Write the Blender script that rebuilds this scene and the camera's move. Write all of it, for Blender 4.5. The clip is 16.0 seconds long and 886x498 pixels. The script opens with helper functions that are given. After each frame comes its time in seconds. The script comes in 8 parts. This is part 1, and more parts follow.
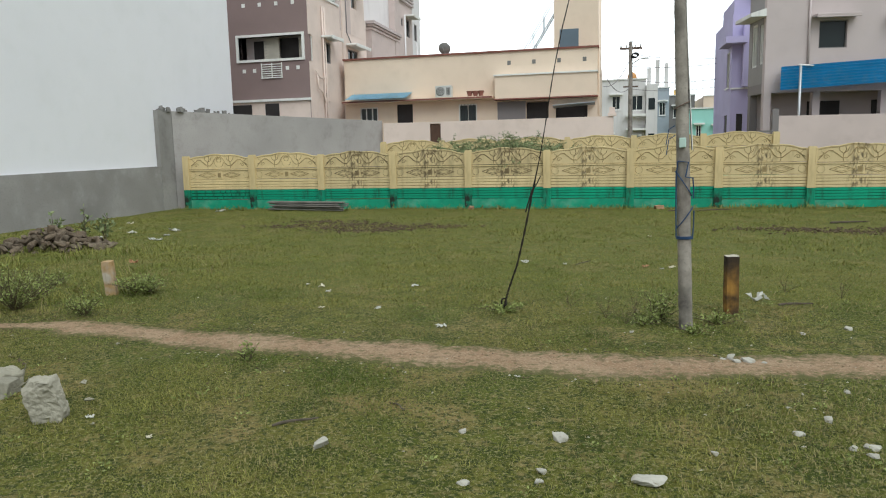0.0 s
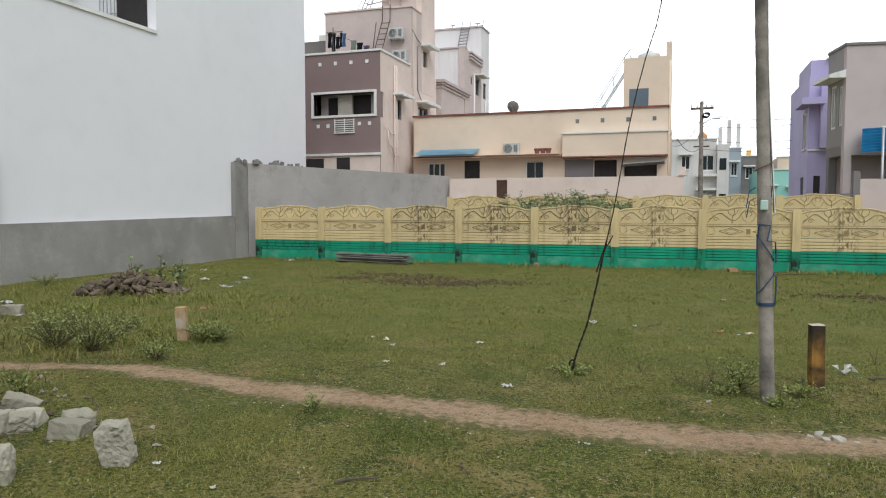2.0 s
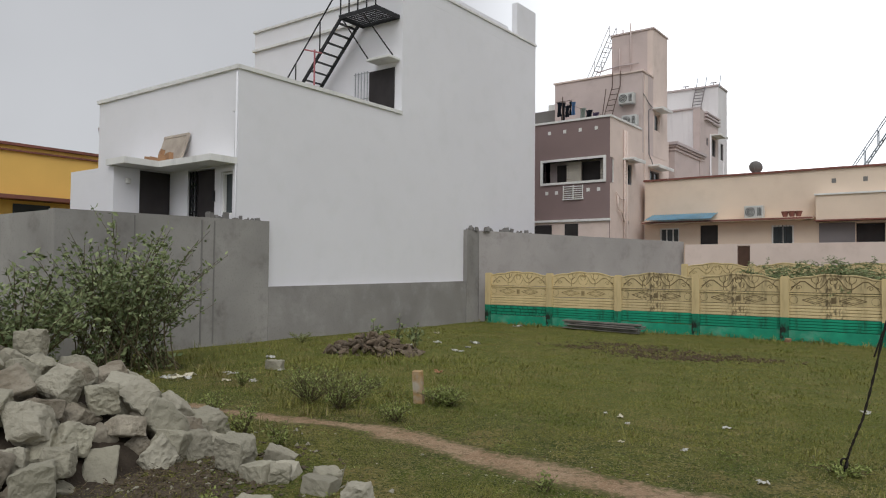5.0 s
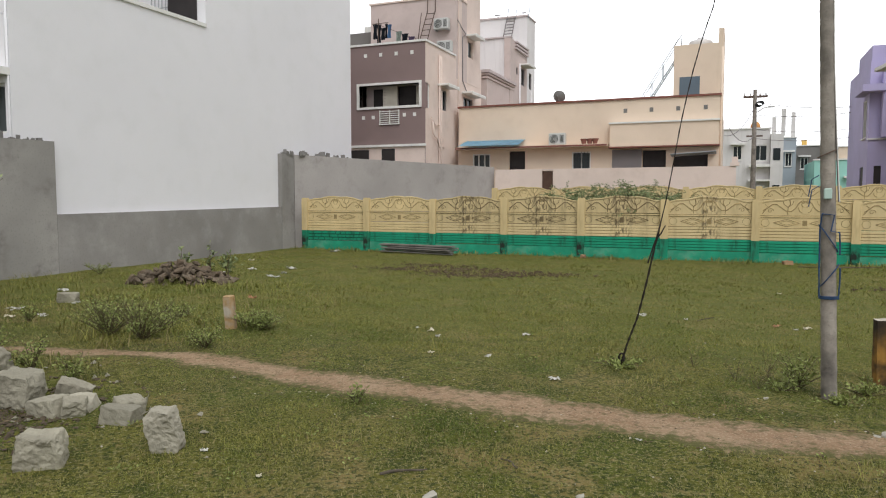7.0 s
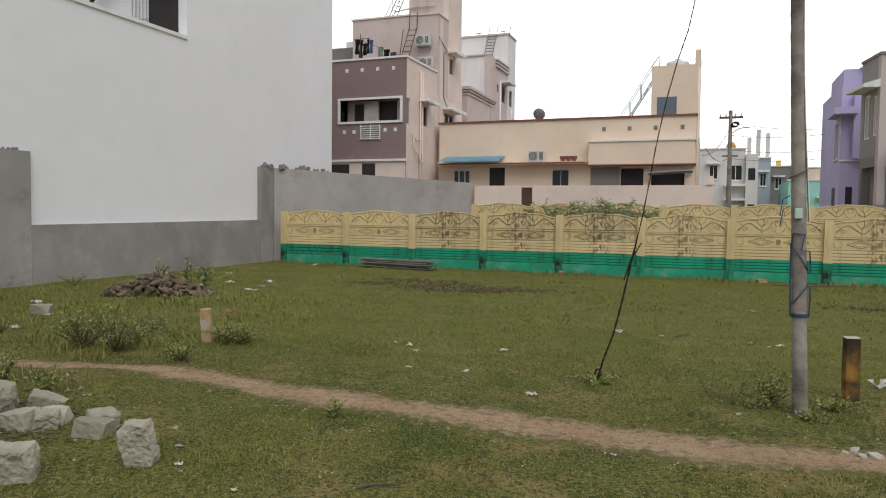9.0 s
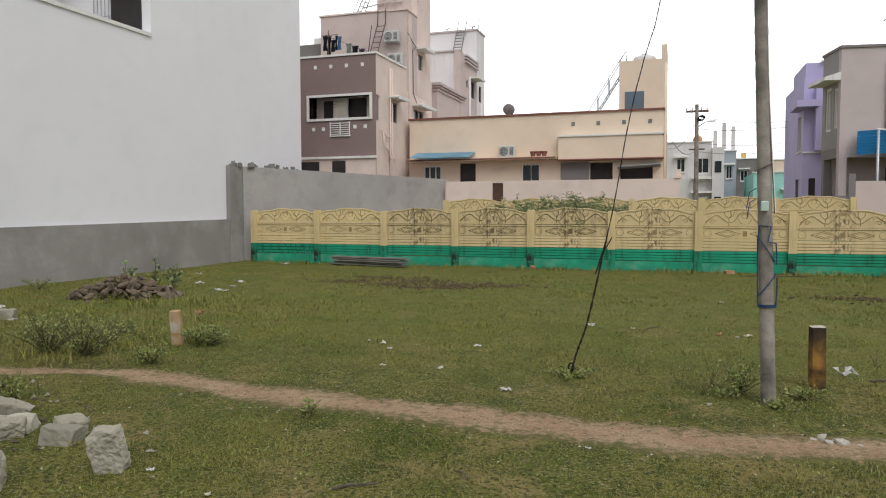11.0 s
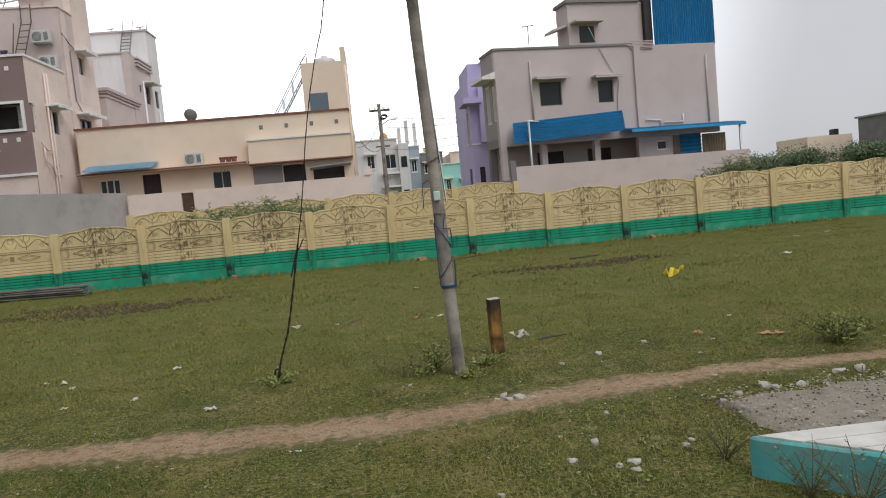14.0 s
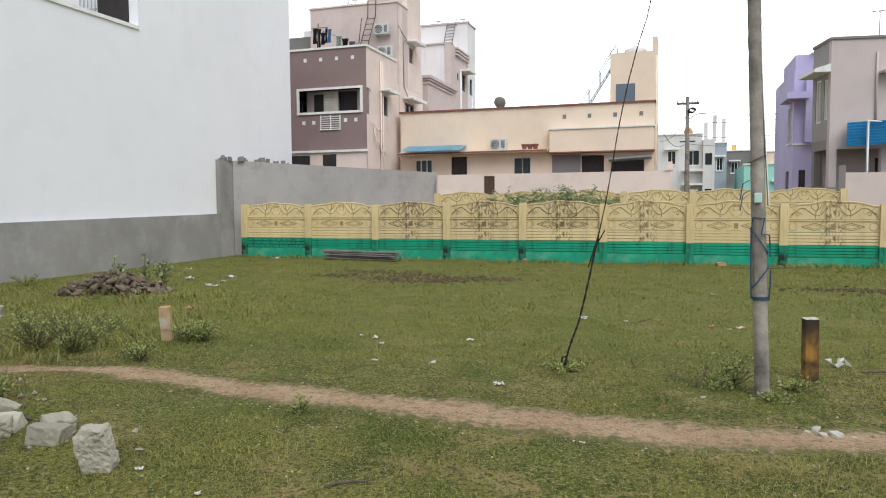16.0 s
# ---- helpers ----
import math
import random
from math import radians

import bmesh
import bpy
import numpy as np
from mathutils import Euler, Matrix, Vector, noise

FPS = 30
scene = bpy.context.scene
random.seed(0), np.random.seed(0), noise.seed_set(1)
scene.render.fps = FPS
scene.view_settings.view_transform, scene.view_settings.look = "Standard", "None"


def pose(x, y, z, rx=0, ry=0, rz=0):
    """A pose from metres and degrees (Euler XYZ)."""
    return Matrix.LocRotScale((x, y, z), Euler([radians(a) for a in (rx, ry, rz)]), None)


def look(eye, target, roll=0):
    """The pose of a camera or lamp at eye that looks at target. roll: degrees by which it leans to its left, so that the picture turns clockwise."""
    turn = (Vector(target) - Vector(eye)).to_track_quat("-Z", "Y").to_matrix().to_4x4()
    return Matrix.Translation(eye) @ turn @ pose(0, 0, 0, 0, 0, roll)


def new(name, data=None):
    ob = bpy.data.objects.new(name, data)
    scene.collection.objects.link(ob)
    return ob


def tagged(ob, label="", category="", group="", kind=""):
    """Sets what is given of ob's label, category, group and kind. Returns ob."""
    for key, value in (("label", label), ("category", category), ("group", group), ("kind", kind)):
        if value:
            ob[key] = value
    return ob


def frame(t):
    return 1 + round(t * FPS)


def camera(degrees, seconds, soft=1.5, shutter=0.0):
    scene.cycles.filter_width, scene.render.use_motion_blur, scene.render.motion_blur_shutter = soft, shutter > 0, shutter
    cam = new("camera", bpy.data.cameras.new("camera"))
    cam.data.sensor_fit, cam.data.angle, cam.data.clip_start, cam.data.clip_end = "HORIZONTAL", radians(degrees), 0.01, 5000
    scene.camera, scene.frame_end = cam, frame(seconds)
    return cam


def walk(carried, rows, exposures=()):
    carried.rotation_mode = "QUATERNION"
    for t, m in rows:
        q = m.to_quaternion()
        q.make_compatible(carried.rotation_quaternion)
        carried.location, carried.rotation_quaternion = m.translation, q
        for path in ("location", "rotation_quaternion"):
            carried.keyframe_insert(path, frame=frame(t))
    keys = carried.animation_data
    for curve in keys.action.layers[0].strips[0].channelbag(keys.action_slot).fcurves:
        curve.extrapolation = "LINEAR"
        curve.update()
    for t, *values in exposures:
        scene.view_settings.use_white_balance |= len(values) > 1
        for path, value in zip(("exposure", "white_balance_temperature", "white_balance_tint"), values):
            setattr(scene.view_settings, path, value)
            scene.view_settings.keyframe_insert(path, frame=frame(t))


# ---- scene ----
cam = camera(64.0, 16.0, 1.1)
PATH = [
    (0, (8.007, 1.314, 1.531), (7.539, 3.239, 1.259), -1.3),
    (0.5, (8.009, 1.332, 1.533), (7.544, 3.267, 1.326), -2.7),
    (1, (8.002, 1.364, 1.527), (7.443, 3.272, 1.312), -2.3),
    (1.5, (7.958, 1.346, 1.534), (7.432, 3.269, 1.376), -1.6),
    (2, (7.94, 1.359, 1.542), (7.301, 3.25, 1.425), 0.0),
    (2.5, (7.956, 1.381, 1.537), (7.25, 3.247, 1.397), -1.1),
    (3, (7.935, 1.409, 1.529), (7.23, 3.268, 1.31), -2.6),
    (3.5, (7.907, 1.407, 1.548), (7.198, 3.276, 1.478), -1.5),
    (4, (7.863, 1.403, 1.556), (6.891, 3.149, 1.486), -0.8),
    (4.5, (7.834, 1.386, 1.595), (6.697, 3.029, 1.655), 0.8),
    (4.7, (7.823, 1.391, 1.599), (6.622, 2.987, 1.677), 0.4),
    (6.8, (7.892, 1.443, 1.526), (7.073, 3.263, 1.401), 1.1),
    (7, (7.891, 1.438, 1.519), (7.136, 3.285, 1.379), 0.0),
    (7.5, (7.904, 1.43, 1.529), (7.155, 3.281, 1.426), 0.5),
    (8, (7.891, 1.411, 1.516), (7.055, 3.225, 1.401), 0.3),
    (8.5, (7.91, 1.394, 1.515), (7.063, 3.205, 1.464), 1.8),
    (9, (7.909, 1.404, 1.52), (7.207, 3.274, 1.423), 0.7),
    (9.2, (7.907, 1.418, 1.523), (7.261, 3.307, 1.408), 0.5),
    (11.3, (7.903, 1.412, 1.528), (7.282, 3.31, 1.424), -0.3),
    (11.5, (7.911, 1.42, 1.522), (7.303, 3.323, 1.427), -0.4),
    (12, (7.933, 1.431, 1.529), (7.432, 3.366, 1.479), -1.2),
    (12.5, (7.955, 1.432, 1.532), (7.629, 3.405, 1.492), -1.9),
    (13, (7.971, 1.445, 1.539), (7.824, 3.438, 1.478), -2.5),
    (13.5, (8.006, 1.439, 1.53), (8.092, 3.435, 1.434), -4.6),
    (14, (8.01, 1.432, 1.528), (8.19, 3.419, 1.388), -5.2),
    (14.5, (8.007, 1.459, 1.517), (8.072, 3.45, 1.337), -6.0),
    (15, (7.963, 1.446, 1.545), (8.039, 3.444, 1.506), -2.6),
    (15.5, (7.882, 1.466, 1.527), (7.481, 3.414, 1.325), -1.5),
    (16, (7.884, 1.463, 1.528), (7.279, 3.365, 1.402), -0.4),
]
# the clip's camera opens and closes a little as it turns; white balance slightly cool
KELVINS = [(0, 5900), (1.5, 5900), (4, 6050), (7.5, 6200), (13.5, 6200), (14.5, 6000), (16, 5950)]
TINTS = [(0, 1.5), (2.5, 7), (4, 9), (15, 9), (16, 7)]
STOPS = [(0, 0.46), (0.5, 0.71), (1, 0.52), (1.5, 0.47), (2, 0.42), (2.5, 0.39), (3, 0.53), (3.5, 0.37), (4, 0.25), (4.5, 0.05), (4.7, 0.0), (5.6, 0.05), (6.8, 0.35), (7.5, 0.4), (8, 0.25), (8.5, 0.1), (9, 0.15), (10.2, 0.2), (11.5, 0.3),
         (12, 0.25), (12.5, 0.05), (13, 0.0), (13.5, 0.03), (14, 0.17), (14.5, 0.4), (15, 0.45), (15.5, 0.4), (16, 0.65)]
walk(cam, [(t, look(eye, target, roll)) for t, eye, target, roll in PATH], [(t, stops, float(np.interp(t, *zip(*KELVINS))), float(np.interp(t, *zip(*TINTS)))) for t, stops in STOPS])

# ---- world, sun and exposure ----
SUN_EL, SUN_ROT = radians(50), radians(142)
world = bpy.data.worlds.new("overcast_sky")
scene.world = world
world.use_nodes = True
wn, wl = world.node_tree.nodes, world.node_tree.links
sky = wn.new("ShaderNodeTexSky")
sky.sky_type, sky.sun_disc = "NISHITA", False
sky.sun_elevation, sky.sun_rotation = SUN_EL, SUN_ROT
sky.air_density, sky.dust_density, sky.ozone_density = 1.0, 3.0, 1.0
grey = wn.new("ShaderNodeHueSaturation")
grey.inputs["Saturation"].default_value = 0.12
wl.new(sky.outputs[0], grey.inputs["Color"])
cloud = wn.new("ShaderNodeTexNoise")
cloud.inputs["Scale"].default_value, cloud.inputs["Detail"].default_value = 1.6, 5.0
ramp = wn.new("ShaderNodeMapRange")
ramp.inputs["From Min"].default_value, ramp.inputs["From Max"].default_value = 0.3, 0.7
ramp.inputs["To Min"].default_value, ramp.inputs["To Max"].default_value = 0.9, 1.1
wl.new(cloud.outputs["Fac"], ramp.inputs["Value"])
veil = wn.new("ShaderNodeMix")
veil.data_type, veil.blend_type = "RGBA", "MULTIPLY"
veil.inputs["Factor"].default_value = 1.0
deck = wn.new("ShaderNodeMix")
deck.data_type = "RGBA"
deck.inputs["Factor"].default_value = 0.9
deck.inputs["B"].default_value = (8.6, 8.4, 8.3, 1)
wl.new(grey.outputs[0], deck.inputs["A"])
# the cloud deck is brighter towards the veiled sun
way = wn.new("ShaderNodeTexCoord")
toward = wn.new("ShaderNodeVectorMath")
toward.operation = "DOT_PRODUCT"
toward.inputs[1].default_value = Vector((-0.05, 0.97, 0.25)).normalized()
wl.new(way.outputs["Generated"], toward.inputs[0])
glow = wn.new("ShaderNodeMapRange")
glow.interpolation_type = "SMOOTHSTEP"
glow.inputs["From Min"].default_value, glow.inputs["From Max"].default_value = 0.81, 0.99
glow.inputs["To Min"].default_value, glow.inputs["To Max"].default_value = 0.45, 1.2
wl.new(toward.outputs["Value"], glow.inputs["Value"])
lit = wn.new("ShaderNodeMix")
lit.data_type, lit.blend_type = "RGBA", "MULTIPLY"
lit.inputs["Factor"].default_value = 1.0
wl.new(deck.outputs["Result"], lit.inputs["A"])
wl.new(glow.outputs[0], lit.inputs["B"])
wl.new(lit.outputs["Result"], veil.inputs["A"])
wl.new(ramp.outputs[0], veil.inputs["B"])
wl.new(veil.outputs["Result"], wn["Background"].inputs["Color"])
wn["Background"].inputs["Strength"].default_value = 0.15

sun_data = bpy.data.lights.new("sun", "SUN")
sun_data.energy, sun_data.angle, sun_data.color = 1.5, radians(50), (1.0, 0.96, 0.91)
sun = new("sun", sun_data)
sun.matrix_world = look((0, 0, 60), (-60 * math.sin(SUN_ROT) / math.tan(SUN_EL), -60 * math.cos(SUN_ROT) / math.tan(SUN_EL), 0))

# ---- helpers for meshes ----
rng = random.Random(7)


def box(bm, x0, x1, y0, y1, z0, z1, m=None):
    vs = [bm.verts.new(v) for v in ((x0, y0, z0), (x1, y0, z0), (x1, y1, z0), (x0, y1, z0), (x0, y0, z1), (x1, y0, z1), (x1, y1, z1), (x0, y1, z1))]
    for f in ((3, 2, 1, 0), (4, 5, 6, 7), (0, 1, 5, 4), (1, 2, 6, 5), (2, 3, 7, 6), (3, 0, 4, 7)):
        bm.faces.new([vs[i] for i in f])
    if m is not None:
        bmesh.ops.transform(bm, matrix=m, verts=vs)
    return vs


def tube(bm, pts, radii, seg=8, cap=True):
    """A round bar through the points."""
    pts = [Vector(p) for p in pts]
    if not hasattr(radii, "__len__"):
        radii = [radii] * len(pts)
    radii = [float(r) for r in radii]
    rings = []
    for i, p in enumerate(pts):
        d = (pts[min(i + 1, len(pts) - 1)] - pts[max(i - 1, 0)]).normalized()
        a = d.orthogonal().normalized() if i == 0 else (a - d * a.dot(d)).normalized()
        b = d.cross(a)
        rings.append([bm.verts.new(p + radii[i] * (math.cos(2 * math.pi * k / seg) * a + math.sin(2 * math.pi * k / seg) * b)) for k in range(seg)])
    for r, s in zip(rings, rings[1:]):
        for k in range(seg):
            bm.faces.new((r[k], r[(k + 1) % seg], s[(k + 1) % seg], s[k]))
    if cap:
        bm.faces.new(rings[0][::-1])
        bm.faces.new(rings[-1])


def prism(bm, outline, y0, y1, axis="y"):
    """An outline of (u, v) pushed from y0 to y1: u, v are x, z (axis y), y, z (axis x) or x, y (axis z)."""
    put = {"y": lambda u, v, w: (u, w, v), "x": lambda u, v, w: (w, u, v), "z": lambda u, v, w: (u, v, w)}[axis]
    a = [bm.verts.new(put(u, v, y0)) for u, v in outline]
    b = [bm.verts.new(put(u, v, y1)) for u, v in outline]
    bm.faces.new(a)
    bm.faces.new(b[::-1])
    n = len(a)
    for k in range(n):
        bm.faces.new((a[k], b[k], b[(k + 1) % n], a[(k + 1) % n]))


def thing(name, at, label="", category="", group="", kind=""):
    ob = new(name)
    ob.location = at
    ob.empty_display_size = 0.2
    return tagged(ob, label, category, group, kind)


def anchor(ob):
    v = Vector((0, 0, 0))
    while ob is not None:
        v += ob.location
        ob = ob.parent
    return v


def part(name, bm, material, parent, label="", bevel=0.0, smooth=False):
    """Links a bmesh given in world places as one mesh under its thing (or alone, with parent None)."""
    bmesh.ops.recalc_face_normals(bm, faces=bm.faces)
    if bevel:
        bmesh.ops.bevel(bm, geom=bm.edges[:], offset=bevel, segments=1, affect="EDGES")
    if parent is not None:
        bmesh.ops.translate(bm, vec=-anchor(parent), verts=bm.verts)
    me = bpy.data.meshes.new(name)
    bm.to_mesh(me)
    bm.free()
    if smooth:
        me.polygons.foreach_set("use_smooth", [True] * len(me.polygons))
    for m in material if isinstance(material, (list, tuple)) else [material]:
        me.materials.append(m)
    ob = new(name, me)
    ob.parent = parent
    return tagged(ob, label)


def boxes(name, rows, material, parent, label="", bevel=0.0):
    bm = bmesh.new()
    for r in rows:
        box(bm, *r)
    return part(name, bm, material, parent, label, bevel)


def slab_with_holes(bm, u0, u1, v0, v1, holes, w0, w1, axis):
    """A wall in the plane axis (x or y) between w0 and w1, with rectangular openings (u0, u1, v0, v1) through it."""
    us = sorted({u0, u1, *(h[0] for h in holes), *(h[1] for h in holes)})
    vs = sorted({v0, v1, *(h[2] for h in holes), *(h[3] for h in holes)})
    inside = lambda u, v: any(h[0] < u < h[1] and h[2] < v < h[3] for h in holes)
    for a, b in zip(us, us[1:]):
        run = None
        for c, d in zip(vs, vs[1:]):
            if inside((a + b) / 2, (c + d) / 2):
                if run:
                    _cell(bm, a, b, *run, w0, w1, axis)
                run = None
            else:
                run = (run[0], d) if run else (c, d)
        if run:
            _cell(bm, a, b, *run, w0, w1, axis)
    bmesh.ops.remove_doubles(bm, verts=bm.verts, dist=1e-4)
    seen = {}
    for f in bm.faces:
        seen.setdefault(frozenset(f.verts), []).append(f)
    bmesh.ops.delete(bm, geom=[f for fs in seen.values() if len(fs) > 1 for f in fs], context="FACES_ONLY")


def _cell(bm, a, b, c, d, w0, w1, axis):
    if axis == "y":
        box(bm, a, b, w0, w1, c, d)
    else:
        box(bm, w0, w1, a, b, c, d)

# ---- materials ----
def mat(name, base, rough=0.85, var=0.12, scale=1.2, fine=45.0, bump=0.25, stain=None, amount=0.5, streak=False, metal=0.0, piece=0.0, spec=0.3, far=0.004, column=None):
    """A surface with broad patches, fine grain and, where given, stains (streak: running down; column: a run of grime about x, as wide, in a colour)."""
    m = bpy.data.materials.new(name)
    m.use_nodes = True
    n, l = m.node_tree.nodes, m.node_tree.links
    b = n["Principled BSDF"]
    b.inputs["Roughness"].default_value, b.inputs["Metallic"].default_value = rough, metal
    b.inputs["Specular IOR Level"].default_value = spec
    co = n.new("ShaderNodeTexCoord")

    def noise_at(s, detail, stretch=None, shift=0.0):
        t = n.new("ShaderNodeTexNoise")
        t.inputs["Scale"].default_value, t.inputs["Detail"].default_value = s, detail
        mp = n.new("ShaderNodeMapping")
        mp.inputs["Scale"].default_value = stretch or (1, 1, 1)
        mp.inputs["Location"].default_value = (shift, shift * 0.7, shift * 1.3)
        l.new(co.outputs["Object"], mp.inputs[0])
        l.new(mp.outputs[0], t.inputs["Vector"])
        return t.outputs["Fac"]

    def mix(a, c, f, kind="MIX"):
        x = n.new("ShaderNodeMix")
        x.data_type, x.blend_type = "RGBA", kind
        for sock, v in (("A", a), ("B", c)):
            if isinstance(v, (tuple, list)):
                x.inputs[sock].default_value = (*v, 1)
            else:
                l.new(v, x.inputs[sock])
        if isinstance(f, float):
            x.inputs["Factor"].default_value = f
        else:
            l.new(f, x.inputs["Factor"])
        return x.outputs["Result"]

    def ranged(v, lo, hi, to0=0.0, to1=1.0):
        r = n.new("ShaderNodeMapRange")
        for k, q in (("From Min", lo), ("From Max", hi), ("To Min", to0), ("To Max", to1)):
            r.inputs[k].default_value = q
        l.new(v, r.inputs["Value"])
        return r.outputs[0]

    dark = tuple(c * (1 - var) for c in base)
    light = tuple(min(1, c * (1 + var)) for c in base)
    col = mix(dark, light, ranged(noise_at(scale, 5.0), 0.3, 0.7))
    grain = noise_at(fine, 4.0, shift=3.0)
    col = mix(col, tuple(c * (1 - 1.3 * var) for c in base), ranged(grain, 0.55, 0.75, 0.0, 0.6))
    if piece:
        info = n.new("ShaderNodeObjectInfo")
        col = mix(col, tuple(c * (1 - piece) for c in base), info.outputs["Random"])
    if stain:
        f = noise_at(2.2, 6.0, (2.2, 2.2, 0.22) if streak else (0.8, 0.8, 0.8), 9.0)
        g = noise_at(9.0, 4.0, (2.5, 2.5, 0.5) if streak else None, 17.0)
        mul = n.new("ShaderNodeMath")
        mul.operation = "MULTIPLY"
        l.new(ranged(f, 0.5, 0.72), mul.inputs[0])
        l.new(ranged(g, 0.35, 0.65, 0.2, amount), mul.inputs[1])
        col = mix(col, stain, mul.outputs[0])
    if column:
        at_x, wide, colour = column
        sep = n.new("ShaderNodeSeparateXYZ")
        l.new(co.outputs["Object"], sep.inputs[0])
        off = n.new("ShaderNodeMath")
        off.operation, off.inputs[1].default_value = "SUBTRACT", at_x
        l.new(sep.outputs["X"], off.inputs[0])
        far_off = n.new("ShaderNodeMath")
        far_off.operation = "ABSOLUTE"
        l.new(off.outputs[0], far_off.inputs[0])
        run = noise_at(7.0, 6.0, (2.2, 1.0, 0.9), 31.0)
        mul = n.new("ShaderNodeMath")
        mul.operation = "MULTIPLY"
        l.new(ranged(far_off.outputs[0], wide * 0.3, wide, 1.0, 0.0), mul.inputs[0])
        l.new(ranged(run, 0.45, 0.64, 0.0, 0.85), mul.inputs[1])
        col = mix(col, colour, mul.outputs[0])
    l.new(col, b.inputs["Base Color"])
    bp = n.new("ShaderNodeBump")
    bp.inputs["Strength"].default_value, bp.inputs["Distance"].default_value = bump, far
    l.new(grain, bp.inputs["Height"])
    l.new(bp.outputs[0], b.inputs["Normal"])
    return m


def glass(name, tint):
    m = bpy.data.materials.new(name)
    m.use_nodes = True
    b = m.node_tree.nodes["Principled BSDF"]
    b.inputs["Base Color"].default_value = (*tint, 1)
    b.inputs["Roughness"].default_value = 0.2
    b.inputs["Specular IOR Level"].default_value = 0.35
    return m


